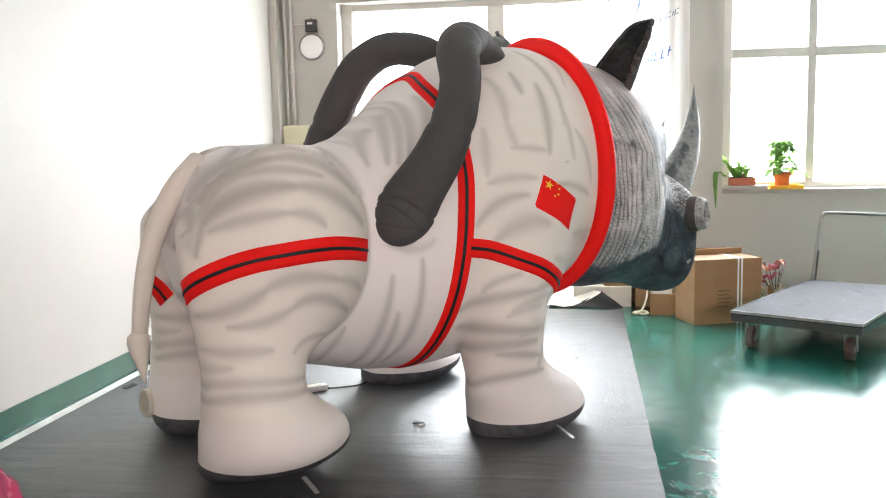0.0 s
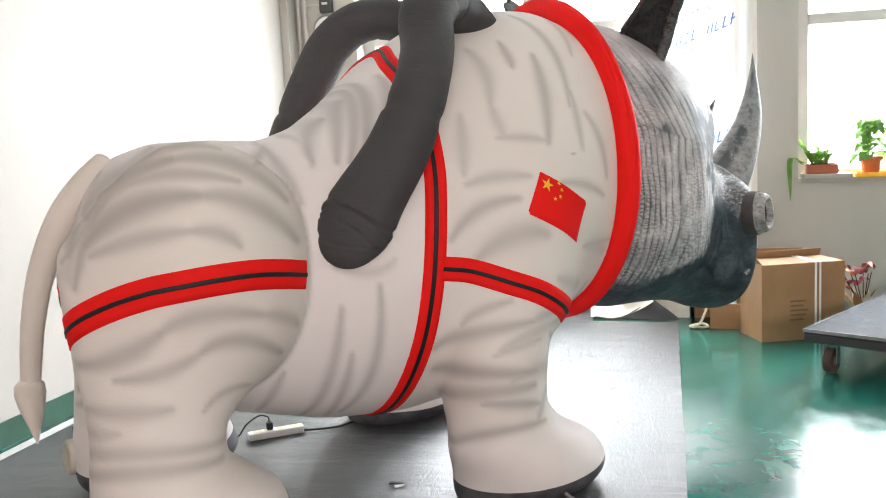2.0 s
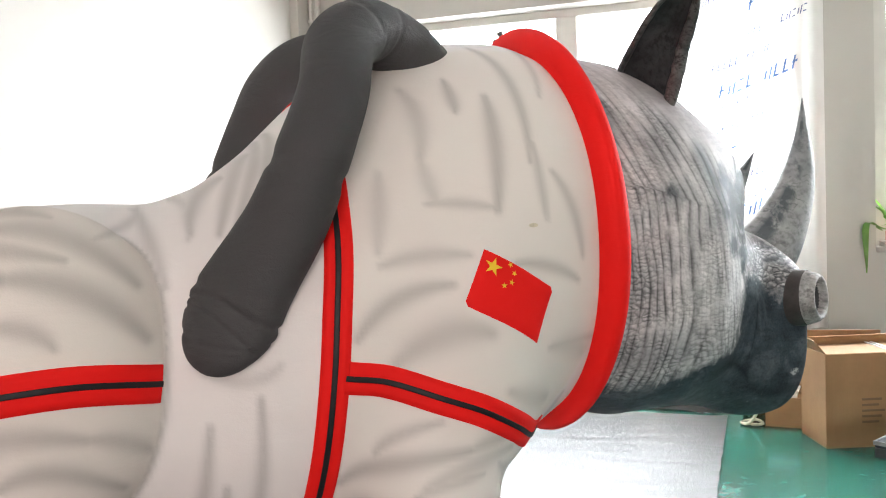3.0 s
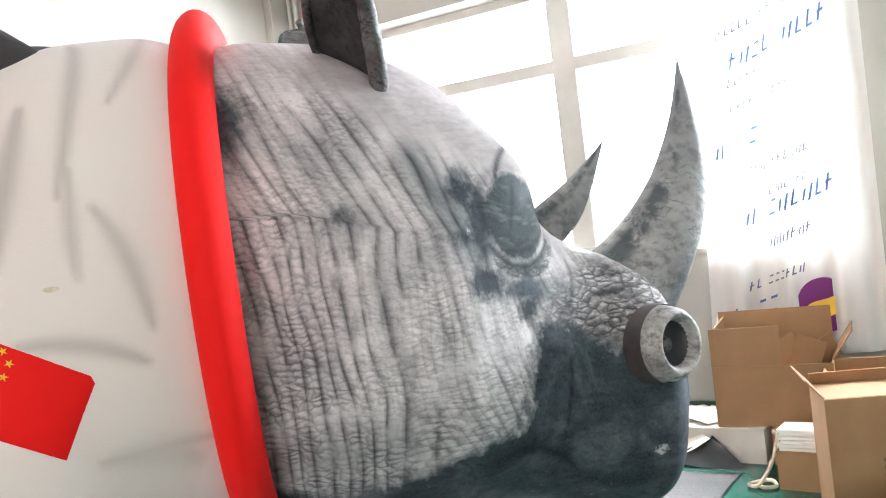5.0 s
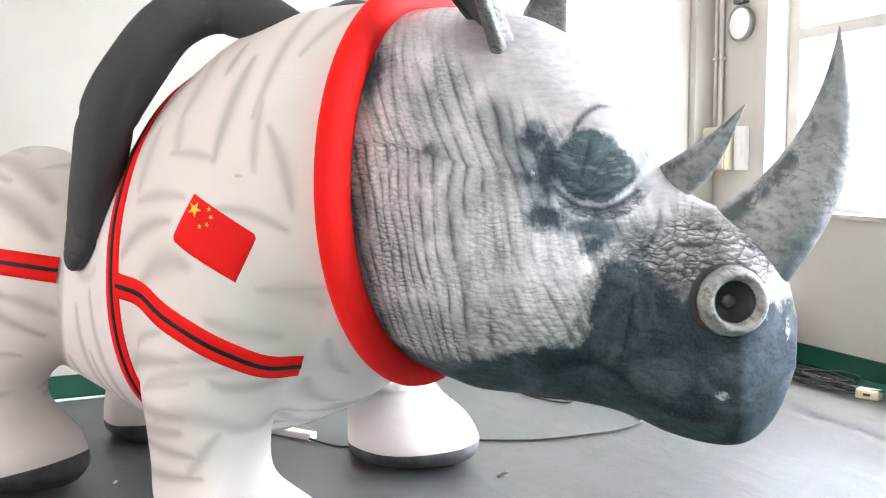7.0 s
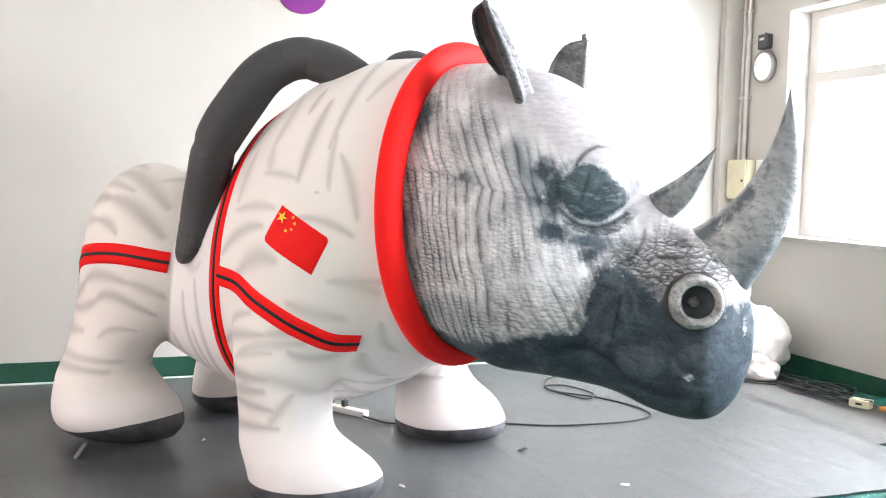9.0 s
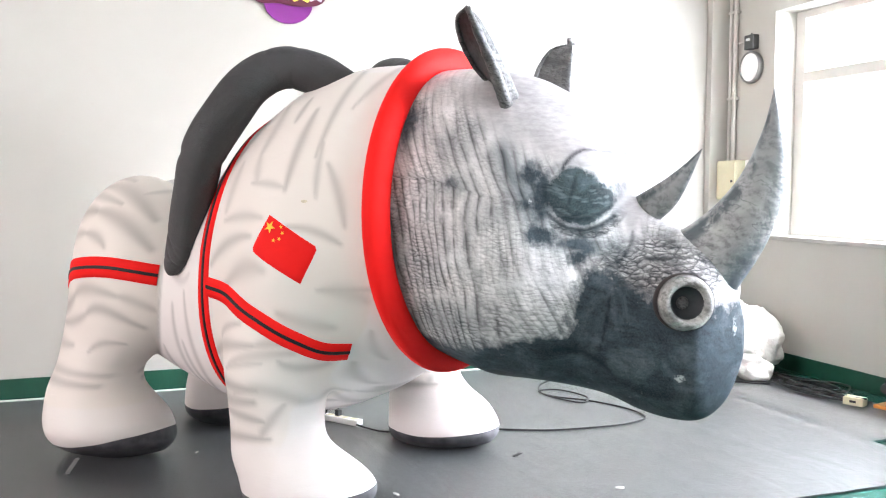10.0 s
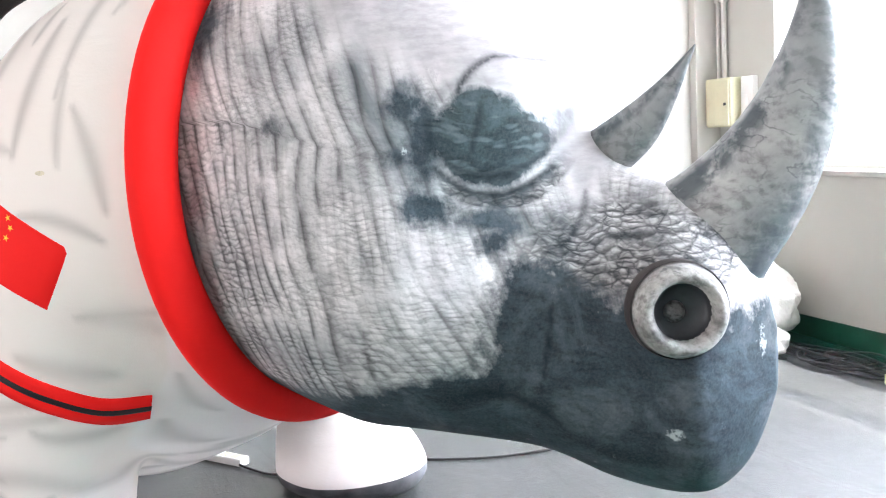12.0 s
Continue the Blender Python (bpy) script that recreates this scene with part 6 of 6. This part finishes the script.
# ---- boxes by the wall ----
def carton(name, m, w, d, h, mat, label, flaps=(), wall=0.006):
    """An open box of board with thin walls; flaps: (side, from, to, length, degrees from upright)."""
    t = thing(name, m, label, "box")
    part("base", box_bm(0, w, 0, d, 0, wall), mat, t)
    part("front", box_bm(0, w, 0, wall, wall, h, 0.002), mat, t)
    part("back", box_bm(0, w, d - wall, d, wall, h, 0.002), mat, t)
    part("side", box_bm(0, wall, wall, d - wall, wall, h, 0.002), mat, t)
    part("side", box_bm(w - wall, w, wall, d - wall, wall, h, 0.002), mat, t)
    for side, a, b, length, lean in flaps:
        bm = box_bm(a, b, 0, wall, 0.001, length, 0.0015)
        for v in bm.verts:
            v.co.y += 0.012 * math.sin((v.co.x - a) / (b - a) * 3.1) * v.co.z / length
        bm.transform(Matrix.Rotation(radians(lean), 4, "X"))
        turn = {"front": pose(0, 0, h), "back": pose(w, d, h, 0, 0, 180), "left": pose(0, d, h, 0, 0, -90), "right": pose(w, 0, h, 0, 0, 90)}[side]
        bm.transform(turn)
        part("flap", bm, mat, t)
    return t


strapped = carton("strapped_box", pose(1.485, 7.03, 0, 0, 0, 20), 0.56, 0.32, 0.50, CARD, "tall brown cardboard box tied with white strapping tape", [("left", 0.0, 0.32, 0.10, 40), ("back", 0.0, 0.56, 0.05, -20)])
part("lid", box_bm(0.01, 0.55, 0.02, 0.30, 0.492, 0.4985), CARD, strapped)
for x in (0.355, 0.385):
    bm = box_bm(x, x + 0.013, -0.004, -0.001, 0.0, 0.502)
    box_bm(x, x + 0.013, -0.001, 0.321, 0.5005, 0.5035, 0, bm)
    part("strapping", bm, WHITE_PLASTIC, strapped, "white strapping tape")
for k in range(5):
    part("print_line", box_bm(0.19, 0.19 + 0.09 + 0.015 * (k % 3), -0.002, -0.0005, 0.13 + 0.03 * k, 0.142 + 0.03 * k), plain("box_ink", (0.17, 0.10, 0.05), 0.8), strapped, "faded brown printed bar")

carton("brown_box", pose(1.42, 7.60, 0, 0, 0, 6), 0.47, 0.33, 0.36, CARD, "brown cardboard box with raised flaps behind the strapped box", [("back", 0.0, 0.47, 0.13, -4), ("left", 0.0, 0.33, 0.1, 30), ("right", 0.0, 0.33, 0.1, 60)])
carton("open_box", pose(0.83, 7.82, 0.172, 0, 0, 8), 0.56, 0.40, 0.30, CARD, "open brown cardboard box with torn flaps on a white carton", [("front", 0.0, 0.33, 0.19, -2), ("back", 0.0, 0.56, 0.22, 8), ("left", 0.0, 0.40, 0.2, -8), ("right", 0.05, 0.35, 0.17, 35)])
scrap = thing("scrap_board", pose(1.25, 8.0, 0.48), "torn cardboard pieces in the open box", "cardboard")
for k, (x, y, rx, ry) in enumerate(((0.0, 0.0, 60, 20), (-0.08, 0.05, 40, -30), (0.05, 0.06, 70, 60))):
    bm = box_bm(-0.07, 0.07, -0.003, 0.003, -0.06, 0.10)
    bm.transform(pose(x, y, 0, rx - 60, ry, 25 * k))
    part("piece", bm, CARD, scrap)
carton_low = carton("white_carton", pose(0.565, 7.82, 0, 0, 0, -3), 0.49, 0.40, 0.165, CARD_PALE, "flat white printed carton under the open box")
part("lid", box_bm(0.0, 0.49, 0.0, 0.40, 0.1655, 0.1715), CARD_PALE, carton_low)
under = carton("flat_box", pose(1.09, 7.80, 0, 0, 0, 2), 0.27, 0.40, 0.165, CARD, "flat brown cardboard box under the open box")
part("lid", box_bm(0.0, 0.27, 0.0, 0.40, 0.1655, 0.1715), CARD, under)
small = carton("small_box", pose(1.185, 7.44, 0, 0, 0, -6), 0.20, 0.18, 0.165, CARD, "small brown cardboard box under a stack of paper")
part("lid", box_bm(0.0, 0.20, 0.0, 0.18, 0.1655, 0.1715), CARD, small)
stack = thing("paper_stack", pose(1.20, 7.45, 0.172, 0, 0, -4), "loose stack of white paper pads on the small box", "paper")
for k in range(6):
    bm = box_bm(0, 0.16, 0, 0.14, 0.016 * k, 0.016 * k + 0.014, 0.002)
    bm.transform(pose(rnd.uniform(-0.01, 0.01), rnd.uniform(-0.01, 0.01), 0, 0, 0, rnd.uniform(-5, 5)))
    part("pad", bm, PAPER, stack)


def cord(name, points, r, mat, label, category, steps=8, sides=8):
    v, f = tube(smooth_path(points, steps), r, sides)
    return tagged(mesh_part(name, v, f, mat), label, category)


cord("rope", [(1.09, 7.46, 0.012), (1.12, 7.42, 0.012), (1.17, 7.44, 0.014), (1.14, 7.50, 0.02), (1.08, 7.50, 0.012), (1.05, 7.45, 0.012), (1.10, 7.42, 0.022), (1.15, 7.47, 0.10), (1.17, 7.56, 0.20), (1.14, 7.62, 0.21)], 0.009, ROPE, "knotted cotton rope hanging down to the green floor", "rope")

# red artificial flowers in a wrap
posy = thing("flower_bunch", pose(2.20, 7.62, 0.0), "bunch of red artificial flowers among dry brown leaves", "flowers")
for k in range(9):
    a = k * 0.75
    bm = bmesh.new()
    leaf_mesh([(0.02 * math.cos(a), 0.02 * math.sin(a), 0.0), (-0.03 + 0.07 * math.cos(a), 0.07 * math.sin(a), 0.14), (-0.05 + 0.13 * math.cos(a), 0.12 * math.sin(a), 0.24)], 0.035, bm)
    part("dry_leaf", bm, ROPE if k % 3 else CARD, posy, "dry brown leaf", smooth=True)
FADED_RED = plain("faded_red", (0.30, 0.045, 0.06), 0.6, vary=0.3, scale=20.0)
for k in range(15):
    a, rr, hh = rnd.uniform(0, 6.28), rnd.uniform(0.02, 0.08), rnd.uniform(0.24, 0.40)
    bm = bmesh.new()
    leaf_mesh([(-0.05 + rr * math.cos(a), rr * math.sin(a), hh), (-0.05 + (rr + 0.03) * math.cos(a), (rr + 0.03) * math.sin(a), hh + 0.03), (-0.05 + (rr + 0.07) * math.cos(a), (rr + 0.06) * math.sin(a), hh)], 0.036, bm)
    part("petal", bm, FADED_RED if k % 3 else TERRACOTTA, posy, smooth=True)
for k in range(7):
    a = k * 0.9
    part("stalk", rod_bm((0, 0, 0.1), (-0.05 + 0.10 * math.cos(a), 0.10 * math.sin(a), 0.36), 0.004, 0.003, 6), SOIL, posy)


# ---- platform trolley ----
EDGE_STEEL = plain("worn_edge_steel", (0.30, 0.295, 0.28), 0.45, 0.3, vary=0.4, scale=25.0)
trolley = thing("platform_trolley", pose(1.632, 6.26, 0, 0, 0, -31), "worn grey steel platform trolley with a tube handle", "trolley")
part("deck", box_bm(0, 0.84, 0, 1.63, 0.235, 0.262, 0.006), STEEL, trolley, "dented sheet steel deck")
for bx in ((0.0, 0.84, 0.0, 0.03), (0.0, 0.84, 1.60, 1.63), (0.0, 0.03, 0.031, 1.599), (0.81, 0.84, 0.031, 1.599)):
    part("frame_rail", box_bm(*bx, 0.19, 0.2345, 0.004), GREY_METAL, trolley, "dark angle-steel rail")
for bx in ((-0.004, 0.844, -0.004, -0.0005), (-0.004, -0.0005, 0.0, 1.63), (0.8405, 0.844, 0.0, 1.63), (-0.004, 0.844, 1.6305, 1.634)):
    part("edge_strip", box_bm(*bx, 0.248, 0.266, 0.001), EDGE_STEEL, trolley, "worn bright steel edge")
for x, y in ((0.10, 0.13), (0.74, 0.13), (0.10, 1.50), (0.74, 1.50)):
    wheel = part("wheel", rod_bm((x - 0.022, y, 0.072), (x + 0.022, y, 0.072), 0.072, sides=28), RUST_WHEEL, trolley, "brown rubber-tyred castor")
    part("hub", rod_bm((x - 0.027, y, 0.072), (x + 0.027, y, 0.072), 0.026, sides=16), CHROME, wheel)
    fork = box_bm(x - 0.04, x - 0.032, y - 0.022, y + 0.022, 0.06, 0.185, 0.002)
    box_bm(x + 0.032, x + 0.04, y - 0.022, y + 0.022, 0.06, 0.185, 0.002, fork)
    box_bm(x - 0.045, x + 0.045, y - 0.045, y + 0.045, 0.1852, 0.1895, 0.0, fork)
    part("fork", fork, CHROME, wheel)
hv, hf = tube(smooth_path([(0.02, 1.61, 0.25), (0.04, 1.64, 0.50), (0.06, 1.67, 0.74), (0.075, 1.68, 0.785), (0.115, 1.685, 0.805), (0.42, 1.685, 0.805), (0.725, 1.685, 0.805), (0.765, 1.68, 0.785), (0.78, 1.67, 0.74), (0.80, 1.64, 0.50), (0.82, 1.61, 0.25)], 5), 0.0125, 12)
mesh_part("handle", hv, hf, CHROME, trolley, "bent steel tube handle")
part("brace", rod_bm((0.05, 1.60, 0.262), (0.055, 1.65, 0.50), 0.008), GREY_METAL, trolley)
rag = thing("rag", pose(1.86, 6.52, 0.19), "crumpled white rag caught under the trolley", "rag")
bm = bmesh.new()
bmesh.ops.create_icosphere(bm, subdivisions=3, radius=0.05)
for v in bm.verts:
    v.co = v.co * (1 + 0.5 * noise.noise(v.co * 30))
    v.co.z = v.co.z * 0.3 - 0.005
    v.co.x *= 1.7
part("cloth", bm, SACK, rag, smooth=True)


# ---- carpet curl, paper and scraps under the window ----
def patch_sheet(a, b, c, d, bulge, lift):
    """A curved sheet between four corners."""
    n, verts = 18, []
    a, b, c, d = Vector(a), Vector(b), Vector(c), Vector(d)
    for i in range(n + 1):
        for j in range(n + 1):
            s, q = i / n, j / n
            p = a.lerp(b, s).lerp(d.lerp(c, s), q)
            p.z += bulge * (math.sin(math.pi * q) * (1 - 0.4 * s) - 0.5 * math.sin(math.pi * q * 0.5) * math.sin(math.pi * s)) + 0.006 * math.sin(7 * s + 4 * q) + lift
            verts.append(p)
    return verts, [(i * (n + 1) + j, (i + 1) * (n + 1) + j, (i + 1) * (n + 1) + j + 1, i * (n + 1) + j + 1) for i in range(n) for j in range(n)]


curl = thing("curled_offcut", pose(0, 0, 0), "pale stiff carpet offcut curling up off the floor", "carpet offcut")
v, f = patch_sheet((0.34, 7.73, 0.016), (0.55, 7.715, 0.016), (0.80, 7.765, 0.136), (0.30, 8.20, 0.17), -0.03, 0.0)
mesh_part("face_sheet", v, f, plain("pale_backing", (0.70, 0.67, 0.60), 0.7), curl, "pale upper face")
# upright black triangle from the floor to the curl's tip
v, f = patch_sheet((0.555, 7.712, 0.006), (0.985, 7.675, 0.006), (0.81, 7.80, 0.134), (0.79, 7.79, 0.128), 0.0, 0.0)
mesh_part("backing", v, f, RUBBER, curl, "black upright triangle beside the pale face")
v, f = patch_sheet((0.34, 7.73, 0.010), (0.55, 7.715, 0.010), (0.80, 7.765, 0.130), (0.30, 8.20, 0.164), -0.03, 0.0)
mesh_part("underside", v, f, RUBBER, curl, "black rubber underside")
sheet = thing("paper_sheet", pose(0.70, 8.02, 0.165, 0, 0, -35), "crumpled white paper sheet on the low carton", "paper")
bm = bmesh.new()
bmesh.ops.create_grid(bm, x_segments=14, y_segments=14, size=0.16)
for v in bm.verts:
    v.co.y *= 0.75
    v.co.z = 0.03 + 0.03 * noise.noise(v.co * 9) + 0.015 * noise.noise(v.co * 25)
bmesh.ops.solidify(bm, geom=list(bm.faces), thickness=0.002)
part("sheet", bm, PAPER, sheet, smooth=True)

# tied white sack in the corner
sack = thing("sack", pose(-1.50, 8.20, 0), "tied white woven plastic sack slumped by the wall", "sack")
bm = bmesh.new()
bmesh.ops.create_icosphere(bm, subdivisions=5, radius=0.5)
for v in bm.verts:
    d = v.co.normalized()
    fold = 0.05 * noise.noise(d * 2.2) + 0.03 * abs(noise.noise(Vector((d.x * 5, d.y * 5, d.z * 2.2)))) + 0.012 * noise.noise(Vector((d.x * 12, d.y * 12, d.z * 6)))
    v.co = Vector((d.x * (0.31 - 0.05 * d.z + fold), d.y * (0.25 - 0.04 * d.z + fold), 0.25 + d.z * (0.26 + fold)))
    v.co.z = max(0.004, v.co.z)
part("bag", bm, SACK, sack, smooth=True)
bm = bmesh.new()
bmesh.ops.create_icosphere(bm, subdivisions=4, radius=0.13)
for v in bm.verts:
    v.co = Vector((v.co.x * (1.5 + noise.noise(v.co * 9)), v.co.y * (0.8 + 0.5 * noise.noise(v.co * 12)), max(0.004, 0.09 + v.co.z * 0.75))) + Vector((0.27, -0.14, 0))
part("neck", bm, SACK, sack, "loose gathered neck", smooth=True)
# cables on the floor
loops = []
for k in range(72):
    a = k * 0.62
    loops.append((-0.76 + (0.27 + 0.12 * math.sin(k * 0.37)) * math.cos(a) + 0.12 * math.sin(k * 0.11), 8.20 + (0.12 + 0.06 * math.sin(k * 0.53)) * math.sin(a) + 0.03 * math.sin(k * 0.23), 0.012 + 0.0006 * k + 0.008 * math.sin(k * 1.7) ** 2))
cord("cable_coil", loops, 0.0065, CABLE, "heap of black cable loops under the window", "cable", 4, 6)
adapter = thing("adapter", pose(-0.34, 8.17, 0.006, 0, 0, 25), "cream plastic plug adapter on the carpet", "adapter")
part("case", box_bm(-0.065, 0.065, -0.04, 0.04, 0.0, 0.055, 0.01), CREAM, adapter)
part("slot", box_bm(-0.02, 0.02, -0.0415, -0.0402, 0.02, 0.035), RUBBER, adapter)
plank = thing("wood_board", pose(-0.15, 8.32, 0.006, 0, 0, 14), "small orange-brown wooden board on the carpet", "board")
part("board", box_bm(-0.115, 0.115, -0.07, 0.07, 0.0, 0.022, 0.003), ORANGE, plank)
blower = thing("pump", pose(-0.15, 8.335, 0.028, 0, 0, 14), "small black electric pump standing on the board", "pump")
part("body", box_bm(-0.075, 0.085, -0.045, 0.05, 0.055, 0.16, 0.018), RUBBER, blower)
part("base", box_bm(-0.05, 0.06, -0.035, 0.04, 0.0, 0.02, 0.006), GREY_METAL, blower)
part("neck", rod_bm((0.0, 0.0, 0.018), (0.0, 0.0, 0.06), 0.034, 0.028, 16), RUBBER, blower)
part("motor_cap", rod_bm((-0.06, -0.046, 0.105), (-0.06, -0.062, 0.105), 0.035, 0.03, 18), GREY_METAL, blower, "dark round cap")
part("grip", box_bm(-0.05, 0.06, -0.012, 0.012, 0.161, 0.178, 0.006), GREY_METAL, blower)

strip = thing("power_strip", pose(-0.85, 5.035, 0.007, 0, 0, 37), "white four-way power strip on the grey carpet", "power strip")
part("case", box_bm(-0.27, 0.0, -0.028, 0.028, 0.0, 0.036, 0.008), WHITE_PLASTIC, strip)
for k in range(4):
    part("socket", box_bm(-0.245 + 0.058 * k, -0.205 + 0.058 * k, -0.018, 0.018, 0.0362, 0.0372), CREAM, strip, "socket face")
plug = part("plug", box_bm(-0.18, -0.15, -0.016, 0.016, 0.0375, 0.075, 0.006), RUBBER, strip, "black plug")
cv, cf = tube(smooth_path([(-0.165, 0, 0.075), (-0.17, 0.0, 0.10), (-0.21, 0.01, 0.11), (-0.27, 0.03, 0.07), (-0.31, 0.05, 0.012), (-0.36, 0.06, 0.006)], 6), 0.004, 8)
mesh_part("plug_cord", cv, cf, CABLE, plug, "black cord")
cord("power_cable", [(-0.835, 5.01, 0.02), (-0.74, 5.07, 0.014), (-0.66, 5.14, 0.014), (-0.60, 5.35, 0.014), (-0.60, 5.6, 0.014), (-0.50, 5.78, 0.013), (-0.40, 6.02, 0.013), (-0.37, 6.30, 0.013), (-0.38, 6.52, 0.013), (-0.47, 6.70, 0.013), (-0.68, 6.72, 0.013), (-0.95, 6.60, 0.013), (-1.15, 6.42, 0.013), (-1.32, 6.40, 0.014), (-1.30, 6.55, 0.014), (-1.05, 6.62, 0.016), (-0.92, 6.50, 0.018), (-1.20, 6.38, 0.018), (-1.50, 6.50, 0.014), (-1.62, 6.75, 0.013), (-1.50, 7.2, 0.013), (-1.25, 7.7, 0.013), (-1.0, 8.05, 0.013)], 0.0055, CABLE, "black power cable snaking over the grey carpet", "cable")

# pink plastic bag by the white line
pink = thing("pink_bag", pose(-1.29, 2.45, 0), "shiny pink plastic bag standing on the carpet", "bag")
bm = bmesh.new()
bmesh.ops.create_icosphere(bm, subdivisions=5, radius=0.2)
for v in bm.verts:
    d = v.co.normalized()
    v.co = v.co * (1 + 0.16 * noise.noise(v.co * 8) + 0.07 * noise.noise(v.co * 22))
    v.co.z = max(0.007, 0.25 + v.co.z * 1.3)
part("bag", bm, PINK, pink, smooth=True)

# small litter on the carpet
for k, (x, y, w, mat) in enumerate(((-0.188, 4.43, 0.03, RUBBER), (-0.17, 4.41, 0.02, PAPER), (-2.05, 4.96, 0.05, RUBBER), (-0.02, 5.66, 0.03, RUBBER), (-0.6, 4.1, 0.02, PAPER), (0.35, 4.9, 0.018, PAPER), (0.6, 5.9, 0.02, PAPER))):
    litter = thing("litter", pose(x, y, 0.008, 0, 0, 40 * k), "tiny scrap of litter on the grey carpet", "litter", "scraps on the carpet")
    bm = box_bm(-w, w, -w * 0.3, w * 0.3, 0.0, 0.003)
    for v in bm.verts:
        v.co.z += 0.3 * abs(v.co.x) * rnd.random()
    part("scrap", bm, mat, litter)
